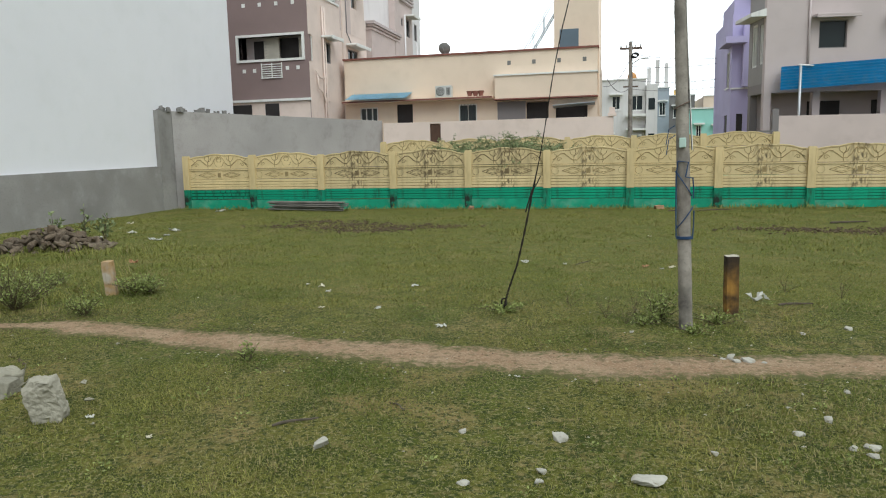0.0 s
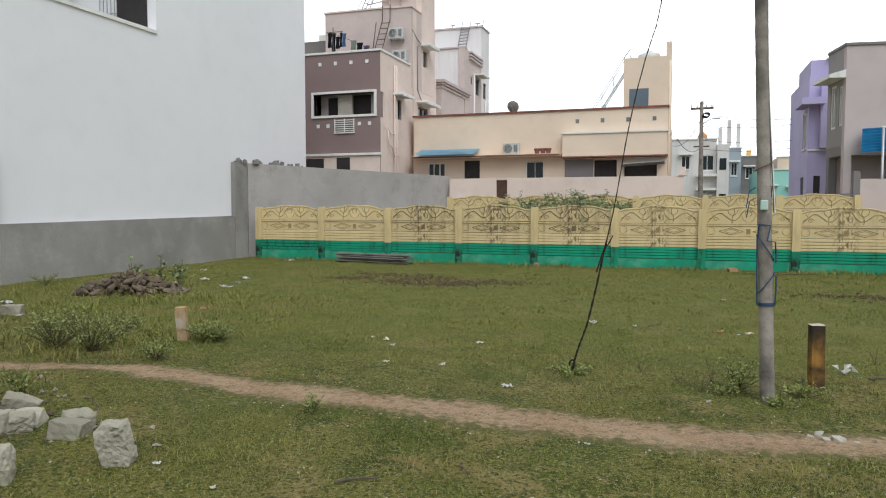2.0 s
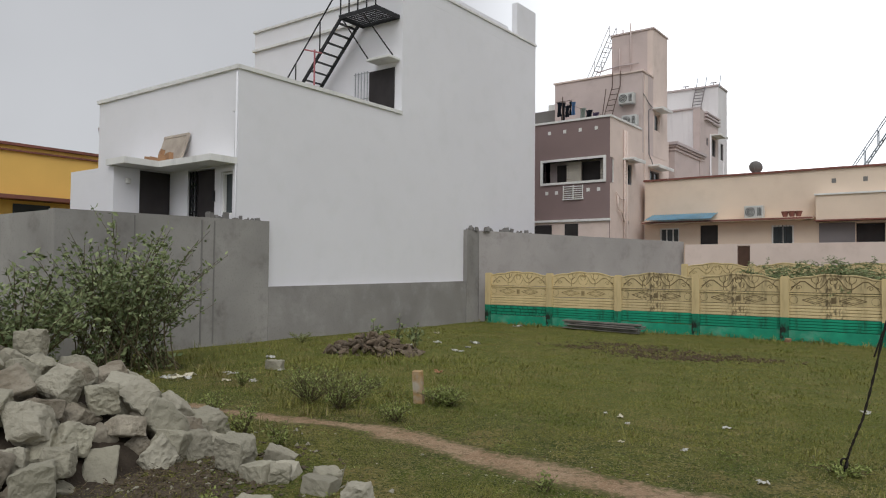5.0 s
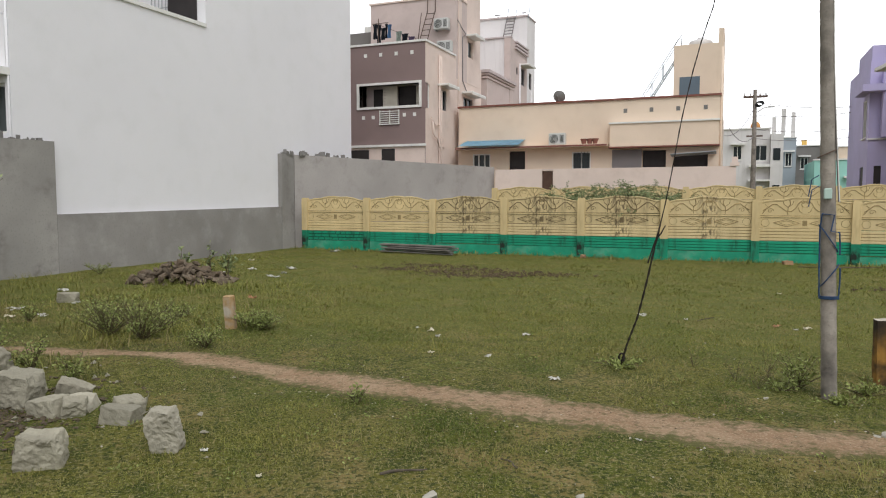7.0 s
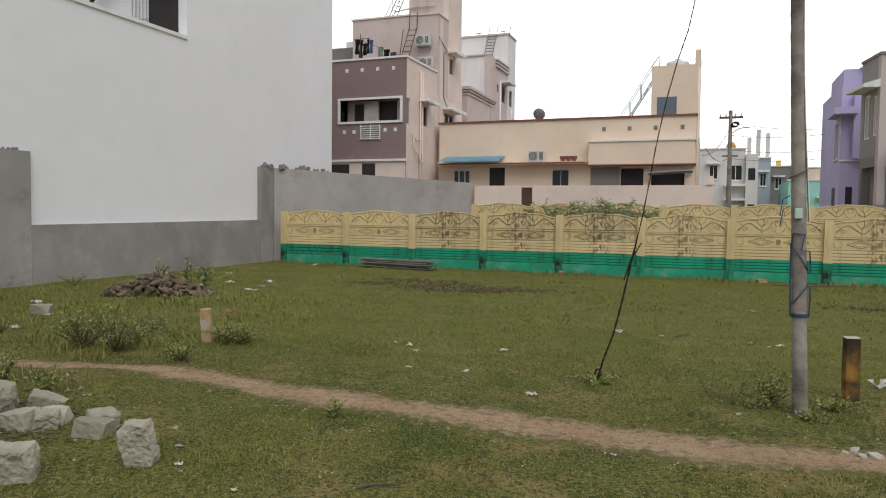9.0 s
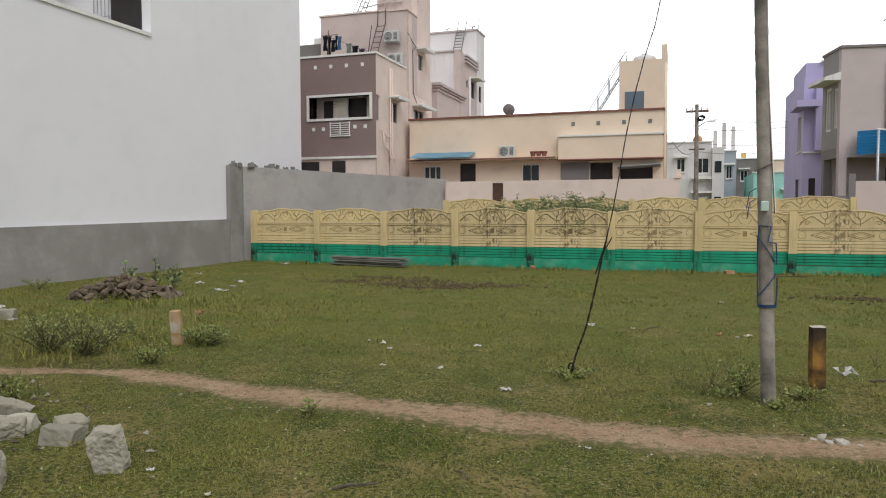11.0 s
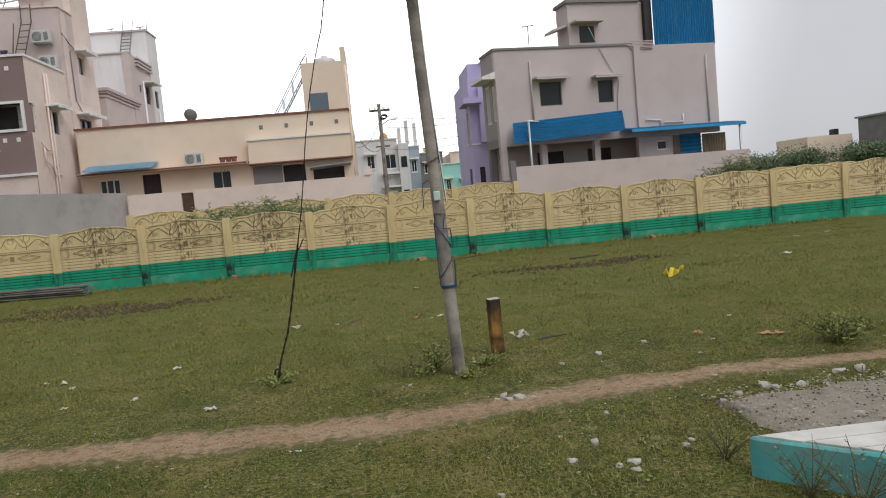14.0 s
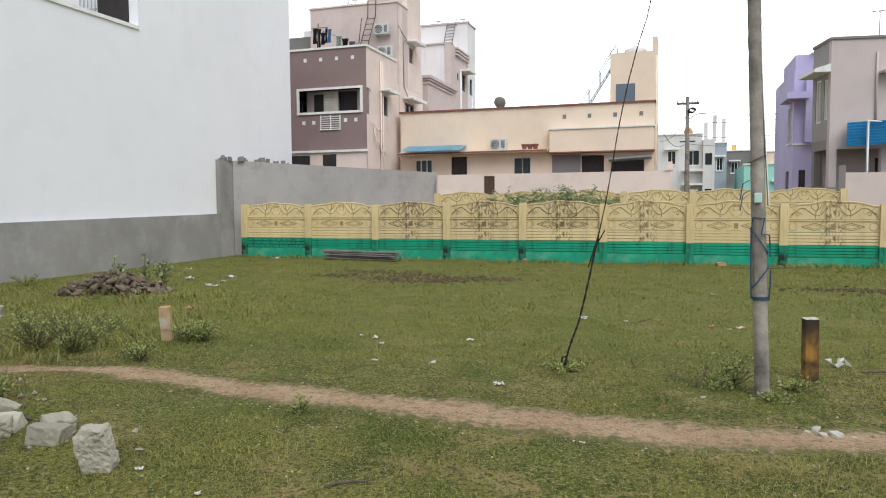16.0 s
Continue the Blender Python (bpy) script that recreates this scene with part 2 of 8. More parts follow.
M = dict(
    white=mat("white_wall_paint", (0.80, 0.79, 0.815), 0.75, 0.025, 0.4, 30, 0.12, (0.70, 0.70, 0.70), 0.25),
    white_trim=mat("white_trim_paint", (0.76, 0.75, 0.72), 0.7, 0.05, 1.5, 40, 0.15, (0.45, 0.44, 0.42), 0.4, True),
    cement=mat("grey_cement_plaster", (0.325, 0.31, 0.29), 0.9, 0.24, 0.5, 25, 0.35, (0.17, 0.155, 0.145), 0.8),
    cement_low=mat("dark_cement_plaster", (0.275, 0.26, 0.245), 0.9, 0.22, 0.5, 25, 0.35, (0.42, 0.405, 0.39), 0.55),
    cement_pale=mat("pale_cement_plaster", (0.37, 0.345, 0.33), 0.9, 0.15, 0.4, 25, 0.3, (0.25, 0.23, 0.215), 0.7),
    yellow=mat("yellow_wall_paint", (0.69, 0.55, 0.295), 0.8, 0.08, 1.6, 40, 0.3, (0.42, 0.31, 0.16), 0.5, True, piece=0.10),
    yellow_column=mat("yellow_paint_with_grime_run", (0.69, 0.555, 0.31), 0.8, 0.10, 1.6, 40, 0.3, (0.36, 0.27, 0.14), 0.7, True, piece=0.12, column=(0.965, 0.34, (0.075, 0.053, 0.032))),
    yellow_grimy=mat("grimy_yellow_paint", (0.63, 0.505, 0.275), 0.85, 0.14, 2.2, 40, 0.3, (0.13, 0.10, 0.06), 0.9, True, piece=0.12, column=(0.965, 0.5, (0.09, 0.065, 0.04))),
    grime=mat("brown_grime_in_relief", (0.36, 0.27, 0.13), 0.9, 0.45, 4.0, 40, 0.3, (0.10, 0.075, 0.045), 1.1),
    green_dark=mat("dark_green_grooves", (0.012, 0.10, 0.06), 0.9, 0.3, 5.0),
    mould=mat("black_mould_on_paint", (0.20, 0.15, 0.08), 0.9, 0.4, 6.0, 40, 0.3, (0.04, 0.03, 0.02), 1.5),
    green=mat("green_wall_paint", (0.02, 0.315, 0.18), 0.75, 0.15, 1.4, 40, 0.3, (0.02, 0.05, 0.03), 1.1, True, piece=0.15),
    green_grimy=mat("grimy_green_paint", (0.02, 0.25, 0.145), 0.85, 0.25, 3.0, 40, 0.3, (0.02, 0.028, 0.02), 1.9),
    green_worn=mat("worn_green_paint", (0.025, 0.29, 0.17), 0.8, 0.2, 3.0, 30, 0.3, (0.30, 0.40, 0.33), 0.6),
    brown=mat("brown_wall_paint", (0.245, 0.178, 0.17), 0.8, 0.06, 0.8, 30, 0.2),
    pinkish=mat("pink_beige_plaster", (0.73, 0.605, 0.54), 0.85, 0.06, 0.7, 30, 0.2, (0.54, 0.43, 0.37), 0.45),
    pinkgrey=mat("dusty_mauve_plaster", (0.59, 0.49, 0.46), 0.85, 0.06, 0.7, 30, 0.2, (0.40, 0.32, 0.30), 0.4, False),
    lilacgrey=mat("pale_lilac_plaster", (0.76, 0.73, 0.73), 0.85, 0.06, 0.7, 30, 0.2, (0.58, 0.54, 0.54), 0.5, True),
    beige=mat("peach_beige_plaster", (0.77, 0.63, 0.50), 0.85, 0.05, 0.6, 30, 0.2, (0.62, 0.49, 0.38), 0.3, False),
    redtrim=mat("dull_red_trim", (0.22, 0.09, 0.07), 0.8, 0.15, 2.0),
    mauve=mat("mauve_grey_plaster", (0.53, 0.455, 0.445), 0.85, 0.05, 0.6, 30, 0.2, (0.42, 0.36, 0.35), 0.3, False),
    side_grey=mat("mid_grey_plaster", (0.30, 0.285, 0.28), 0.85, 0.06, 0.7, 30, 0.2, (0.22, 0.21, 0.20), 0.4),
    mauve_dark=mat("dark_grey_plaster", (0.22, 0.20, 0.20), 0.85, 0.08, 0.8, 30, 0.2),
    purple=mat("purple_wall_paint", (0.46, 0.42, 0.64), 0.8, 0.07, 0.8, 30, 0.2),
    mint=mat("mint_wall_paint", (0.33, 0.62, 0.55), 0.8, 0.06, 0.8),
    offwhite=mat("grey_white_plaster", (0.66, 0.64, 0.63), 0.85, 0.08, 0.5, 20, 0.2, (0.46, 0.44, 0.43), 0.5, True),
    bluegrey=mat("blue_grey_plaster", (0.34, 0.38, 0.42), 0.85, 0.08, 0.5),
    darkplaster=mat("bare_grey_block_wall", (0.20, 0.19, 0.18), 0.9, 0.15, 0.8),
    orange=mat("orange_yellow_paint", (0.82, 0.52, 0.14), 0.8, 0.05, 0.5),
    bluemetal=mat("blue_sheet_metal", (0.035, 0.27, 0.54), 0.45, 0.10, 1.5, 20, 0.1, (0.15, 0.28, 0.42), 0.4, True),
    paleblue=mat("pale_blue_sheet_metal", (0.34, 0.58, 0.73), 0.5, 0.12, 1.5, 20, 0.1, (0.35, 0.4, 0.42), 0.5, metal=0.3),
    steel=mat("galvanised_steel", (0.42, 0.43, 0.44), 0.45, 0.1, 3.0, metal=0.7),
    blacksteel=mat("black_painted_steel", (0.02, 0.02, 0.022), 0.5, 0.2, 4.0),
    rust=mat("dark_rusty_steel", (0.13, 0.09, 0.07), 0.8, 0.3, 8.0),
    screen=mat("cream_painted_slats", (0.52, 0.48, 0.41), 0.8, 0.12, 2.0),
    # near-black for door leaves, and for gaps filled dark as if shaded
    dark_door_and_gap=mat("dark_door_leaf_and_shaded_gap", (0.035, 0.03, 0.03), 0.6, 0.2, 3.0),
    brownwood=mat("brown_wooden_door", (0.09, 0.05, 0.035), 0.7, 0.2, 3.0),
    pane=glass("dark_window_glass", (0.018, 0.025, 0.026)),
    pane_teal=glass("grey_window_glass", (0.05, 0.06, 0.062)),
    slate=mat("slate_blue_shutter", (0.13, 0.17, 0.21), 0.6, 0.08, 2.0),
    tan=mat("tan_weathered_sheet", (0.42, 0.34, 0.26), 0.8, 0.15, 2.0),
    plastic=mat("grey_plastic", (0.55, 0.55, 0.53), 0.5, 0.05, 2.0),
    blackplastic=mat("black_plastic", (0.015, 0.015, 0.016), 0.5, 0.1, 8.0),
    orangeplastic=mat("orange_plastic", (0.55, 0.27, 0.09), 0.5, 0.1, 2.0),
    concrete=mat("weathered_concrete", (0.29, 0.26, 0.225), 0.95, 0.3, 9.0, 60, 0.9, (0.095, 0.085, 0.075), 1.2),
    cloth_dark=mat("dark_cloth", (0.02, 0.025, 0.035), 0.95),
    cloth_blue=mat("blue_cloth", (0.13, 0.24, 0.42), 0.95),
    cloth_grey=mat("grey_green_cloth", (0.35, 0.40, 0.36), 0.95),
    cloth_mauve=mat("violet_cloth", (0.16, 0.12, 0.20), 0.95),
)


def blend_ground(name, colours, scales, bump, rough=0.95, fray=None, lush=None):
    """Earth and grass: colours laid over one another through noise of several sizes."""
    m = bpy.data.materials.new(name)
    m.use_nodes = True
    n, l = m.node_tree.nodes, m.node_tree.links
    b = n["Principled BSDF"]
    b.inputs["Roughness"].default_value, b.inputs["Specular IOR Level"].default_value = rough, 0.15
    co = n.new("ShaderNodeTexCoord")
    col = None
    for i, (c, s) in enumerate(zip(colours, scales)):
        if col is None:
            v = n.new("ShaderNodeRGB")
            v.outputs[0].default_value = (*c, 1)
            col = v.outputs[0]
            continue
        t = n.new("ShaderNodeTexNoise")
        t.inputs["Scale"].default_value, t.inputs["Detail"].default_value, t.inputs["Roughness"].default_value = s[0], 8.0, 0.65
        mp = n.new("ShaderNodeMapping")
        mp.inputs["Location"].default_value = (i * 7.3, i * 3.1, 0)
        l.new(co.outputs["Object"], mp.inputs[0])
        l.new(mp.outputs[0], t.inputs["Vector"])
        r = n.new("ShaderNodeMapRange")
        r.inputs["From Min"].default_value, r.inputs["From Max"].default_value, r.inputs["To Max"].default_value = s[1], s[2], s[3]
        l.new(t.outputs["Fac"], r.inputs["Value"])
        x = n.new("ShaderNodeMix")
        x.data_type = "RGBA"
        l.new(r.outputs[0], x.inputs["Factor"])
        l.new(col, x.inputs["A"])
        x.inputs["B"].default_value = (*c, 1)
        col = x.outputs["Result"]
    if lush:
        # the plot beyond the footpath carries a fuller green sward
        sep = n.new("ShaderNodeSeparateXYZ")
        l.new(co.outputs["Object"], sep.inputs[0])
        t = n.new("ShaderNodeTexNoise")
        t.inputs["Scale"].default_value, t.inputs["Detail"].default_value = 0.7, 6.0
        l.new(co.outputs["Object"], t.inputs["Vector"])
        k = n.new("ShaderNodeMath")
        k.operation, k.inputs[1].default_value = "MULTIPLY_ADD", 3.5
        l.new(t.outputs["Fac"], k.inputs[0])
        l.new(sep.outputs["Y"], k.inputs[2])
        r = n.new("ShaderNodeMapRange")
        r.inputs["From Min"].default_value, r.inputs["From Max"].default_value, r.inputs["To Max"].default_value = 9.2, 11.2, 0.4
        l.new(k.outputs[0], r.inputs["Value"])
        x = n.new("ShaderNodeMix")
        x.data_type = "RGBA"
        l.new(r.outputs[0], x.inputs["Factor"])
        l.new(col, x.inputs["A"])
        x.inputs["B"].default_value = (*lush, 1)
        col = x.outputs["Result"]
    if fray:
        # towards the path's rims the soil gives way to grassy ground in ragged patches
        at = n.new("ShaderNodeAttribute")
        at.attribute_name = "wear"
        t = n.new("ShaderNodeTexNoise")
        t.inputs["Scale"].default_value, t.inputs["Detail"].default_value, t.inputs["Roughness"].default_value = 15.0, 8.0, 0.75
        l.new(co.outputs["Object"], t.inputs["Vector"])
        k = n.new("ShaderNodeMath")
        k.operation = "MULTIPLY_ADD"
        k.inputs[1].default_value = 2.5
        l.new(t.outputs["Fac"], k.inputs[0])
        l.new(at.outputs["Fac"], k.inputs[2])
        r = n.new("ShaderNodeMapRange")
        r.inputs["From Min"].default_value, r.inputs["From Max"].default_value = 1.5, 1.95
        l.new(k.outputs[0], r.inputs["Value"])
        x = n.new("ShaderNodeMix")
        x.data_type = "RGBA"
        l.new(r.outputs[0], x.inputs["Factor"])
        l.new(col, x.inputs["B"])
        x.inputs["A"].default_value = (*fray, 1)
        col = x.outputs["Result"]
    l.new(col, b.inputs["Base Color"])
    t = n.new("ShaderNodeTexNoise")
    t.inputs["Scale"].default_value, t.inputs["Detail"].default_value = 38.0, 8.0
    l.new(co.outputs["Object"], t.inputs["Vector"])
    bp = n.new("ShaderNodeBump")
    bp.inputs["Strength"].default_value, bp.inputs["Distance"].default_value = bump, 0.02
    l.new(t.outputs["Fac"], bp.inputs["Height"])
    l.new(bp.outputs[0], b.inputs["Normal"])
    return m


# the finest dark specks imitate shade between the grass blades
M_GROUND = blend_ground("grassy_soil", [(0.118, 0.112, 0.022), (0.076, 0.092, 0.012), (0.21, 0.155, 0.062), (0.045, 0.058, 0.008), (0.22, 0.165, 0.072), (0.03, 0.042, 0.009), (0.25, 0.225, 0.105)],
                        [0, (0.5, 0.44, 0.56, 0.95), (1.1, 0.53, 0.62, 0.85), (2.8, 0.5, 0.6, 0.8), (7.0, 0.55, 0.65, 0.7), (26.0, 0.48, 0.58, 0.9), (50.0, 0.53, 0.62, 0.85)], 1.0, lush=(0.13, 0.14, 0.028))
M_DIRT = blend_ground("trodden_earth", [(0.26, 0.168, 0.10), (0.32, 0.225, 0.142), (0.145, 0.10, 0.058), (0.39, 0.295, 0.195), (0.11, 0.095, 0.04)],
                      [0, (2.2, 0.42, 0.58, 0.95), (9.0, 0.52, 0.64, 0.75), (60.0, 0.5, 0.62, 0.85), (13.0, 0.54, 0.66, 0.75)], 1.0, fray=(0.10, 0.098, 0.035))

# ---- ground and plot walls ----
def ground_height(x, y):
    return 0.03 * noise.noise(Vector((x * 0.6, y * 0.6, 1.0))) + 0.012 * noise.noise(Vector((x * 2.3, y * 2.3, 5.0)))


PATH_X = [-2.0, 0.6, 2.1, 3.0, 3.8, 4.6, 5.4, 6.2, 7.0, 8.3, 9.0, 9.6, 10.2, 11.1, 11.9, 17.0]
PATH_Y = [6.0, 6.30, 6.53, 6.70, 6.66, 6.56, 6.43, 6.37, 6.37, 6.28, 6.45, 6.58, 6.66, 6.58, 6.55, 6.9]
PATH_W = [0.08, 0.12, 0.12, 0.15, 0.18, 0.19, 0.21, 0.23, 0.25, 0.23, 0.22, 0.24, 0.2, 0.12, 0.14, 0.12]


def path_centre(x):
    """The y of the trodden path's middle line at x."""
    return float(np.interp(x, PATH_X, PATH_Y)) + 0.03 * math.sin(2.3 * x)


def path_half(x):
    return float(np.interp(x, PATH_X, PATH_W)) + 0.02 * math.sin(4.1 * x) + 0.05 * noise.noise(Vector((x * 1.7, 4.0, 0)))


def wall_run(bm, p, q, thick, z0, z1, z1b=None):
    """A wall from p to q, its thickness to the left of the way, its top running from z1 to z1b."""
    p, q = Vector(p), Vector(q)
    d = (q - p).normalized()
    s = Vector((-d.y, d.x)) * thick
    z1b = z1 if z1b is None else z1b
    low = [bm.verts.new((v.x, v.y, z0)) for v in (p, q, q + s, p + s)]
    top = [bm.verts.new((v.x, v.y, z)) for v, z in ((p, z1), (q, z1b), (q + s, z1b), (p + s, z1))]
    bm.faces.new(low[::-1])
    bm.faces.new(top)
    for k in range(4):
        bm.faces.new((low[k], low[(k + 1) % 4], top[(k + 1) % 4], top[k]))


gx = np.unique(np.concatenate([np.linspace(-900, -30, 9), np.linspace(-30, -8, 12), np.arange(-8, 24.1, 0.2), np.linspace(25, 60, 12), np.linspace(80, 1500, 9)]))
gy = np.unique(np.concatenate([np.linspace(-900, -10, 8), np.linspace(-8, 0, 9), np.arange(0, 20.1, 0.2), np.linspace(21, 60, 14), np.linspace(80, 2500, 9)]))
near = lambda x, y: -8 <= x <= 24 and 0 <= y <= 20
verts = [(x, y, ground_height(x, y) if near(x, y) else 0.0) for y in gy for x in gx]
nx = len(gx)
faces = [(j * nx + i, j * nx + i + 1, (j + 1) * nx + i + 1, (j + 1) * nx + i) for j in range(len(gy) - 1) for i in range(nx - 1)]
me = bpy.data.meshes.new("ground")
me.from_pydata(verts, [], faces)
me.polygons.foreach_set("use_smooth", [True] * len(me.polygons))
me.materials.append(M_GROUND)
ground = tagged(new("ground", me), "patchy green and dry brown grassy soil of an empty plot", "ground", kind="structure")

# trodden path: a strip of bare earth with a ragged edge
pv, pf, cols = [], [], 9
xs = np.arange(-1.5, 17.0, 0.05)
for i, x in enumerate(xs):
    c, h = path_centre(x), path_half(x)
    lo = c - h * (1.55 + 0.45 * noise.noise(Vector((x * 2.6, 0, 2))) + 0.3 * noise.noise(Vector((x * 8.0, 0, 2))))
    hi = c + h * (1.55 + 0.45 * noise.noise(Vector((x * 2.6, 0, 9))) + 0.3 * noise.noise(Vector((x * 8.0, 0, 9))))
    for k in range(cols):
        y = lo + (hi - lo) * k / (cols - 1)
        rim = 1 - abs(2 * k / (cols - 1) - 1)
        pv.append((x, y, ground_height(x, y) + 0.012 - 0.012 * min(1, 2 * rim) * 0.4 - (0.025 if k in (0, cols - 1) else 0)))
    if i:
        pf += [((i - 1) * cols + k, i * cols + k, i * cols + k + 1, (i - 1) * cols + k + 1) for k in range(cols - 1)]
me = bpy.data.meshes.new("dirt_path")
me.from_pydata(pv, [], pf)
me.polygons.foreach_set("use_smooth", [True] * len(me.polygons))
me.materials.append(M_DIRT)
me.attributes.new("wear", "FLOAT", "POINT").data.foreach_set("value", [(1 - abs(2 * k / (cols - 1) - 1)) ** 0.8 for _ in xs for k in range(cols)])
tagged(new("dirt_path", me), "trodden bare reddish earth footpath across the grass", "path", kind="structure")


def plot_wall(name, p, q, thick, z, zb, material, label, grooves=(), rubble=None):
    bm = bmesh.new()
    wall_run(bm, p, q, thick, -0.1, z, zb)
    w = part(name, bm, material, None)
    tagged(w, label, "wall", kind="structure")
    return w


plot_wall("wall_west_low", (-4.8, 11.805), (-4.8, 19.55), 0.22, 1.21, 1.29, M["cement_low"], "low grey cement-plastered plot wall below a white house")
plot_wall("wall_west_high", (-4.8, 7.15), (-4.8, 11.80), 0.22, 2.62, 2.68, M["cement"], "high grey cement-plastered plot wall with worn top")
plot_wall("wall_southwest", (-16.0, 7.15), (-5.025, 7.15), 0.22, 2.6, 2.6, M["cement"], "high grey cement-plastered plot wall")
plot_wall("wall_west_pier", (-4.78, 19.555), (-4.78, 20.2), 0.3, 2.9, 2.9, M["cement"], "grey cement pier at the end of a wall")
plot_wall("wall_north_grey", (-4.78, 20.22), (-1.0, 28.6), 0.22, 2.9, 2.8, M["cement_pale"], "long grey cement-plastered plot wall with stains")
# upright joints in the high west wall
for i, (y, w) in enumerate(((10.05, 0.035), (10.35, 0.03), (8.6, 0.02))):
    boxes("wall_joint", [(-4.803, -4.79, y, y + w, 0.05, 2.6)], M["darkplaster"], bpy.data.objects["wall_west_high"])
# broken nubs of mortar along the wall tops
for wall, (x, y), (dx, dy), z, count in (("wall_west_high", (-4.91, 10.2), (0, 1.5), 2.655, 26), ("wall_west_pier", (-4.93, 19.6), (0.35, 0.95), 2.895, 16), ("wall_north_grey", (-4.75, 20.6), (0.75, 1.7), 2.885, 26)):
    bm = bmesh.new()
    for k in range(count):
        f = rng.random()
        px, py, s = x + dx * f + rng.uniform(-0.05, 0.05), y + dy * f, rng.uniform(0.02, 0.05)
        box(bm, -s, s, -s, s, -0.02, s * rng.uniform(1, 3.4), pose(px, py, z, rng.uniform(-15, 15), rng.uniform(-15, 15), rng.uniform(0, 90)))
    part("mortar_lumps", bm, M["darkplaster"], bpy.data.objects[wall], "broken mortar lumps")

# ---- precast fence ----
POST_X = [-4.27, -2.13] + [2.1 * k for k in range(0, 17)]
FY = 20.0
fence = thing("precast_fence", (4.2, FY, 0), "precast concrete panel fence painted yellow over green", "fence", kind="structure")


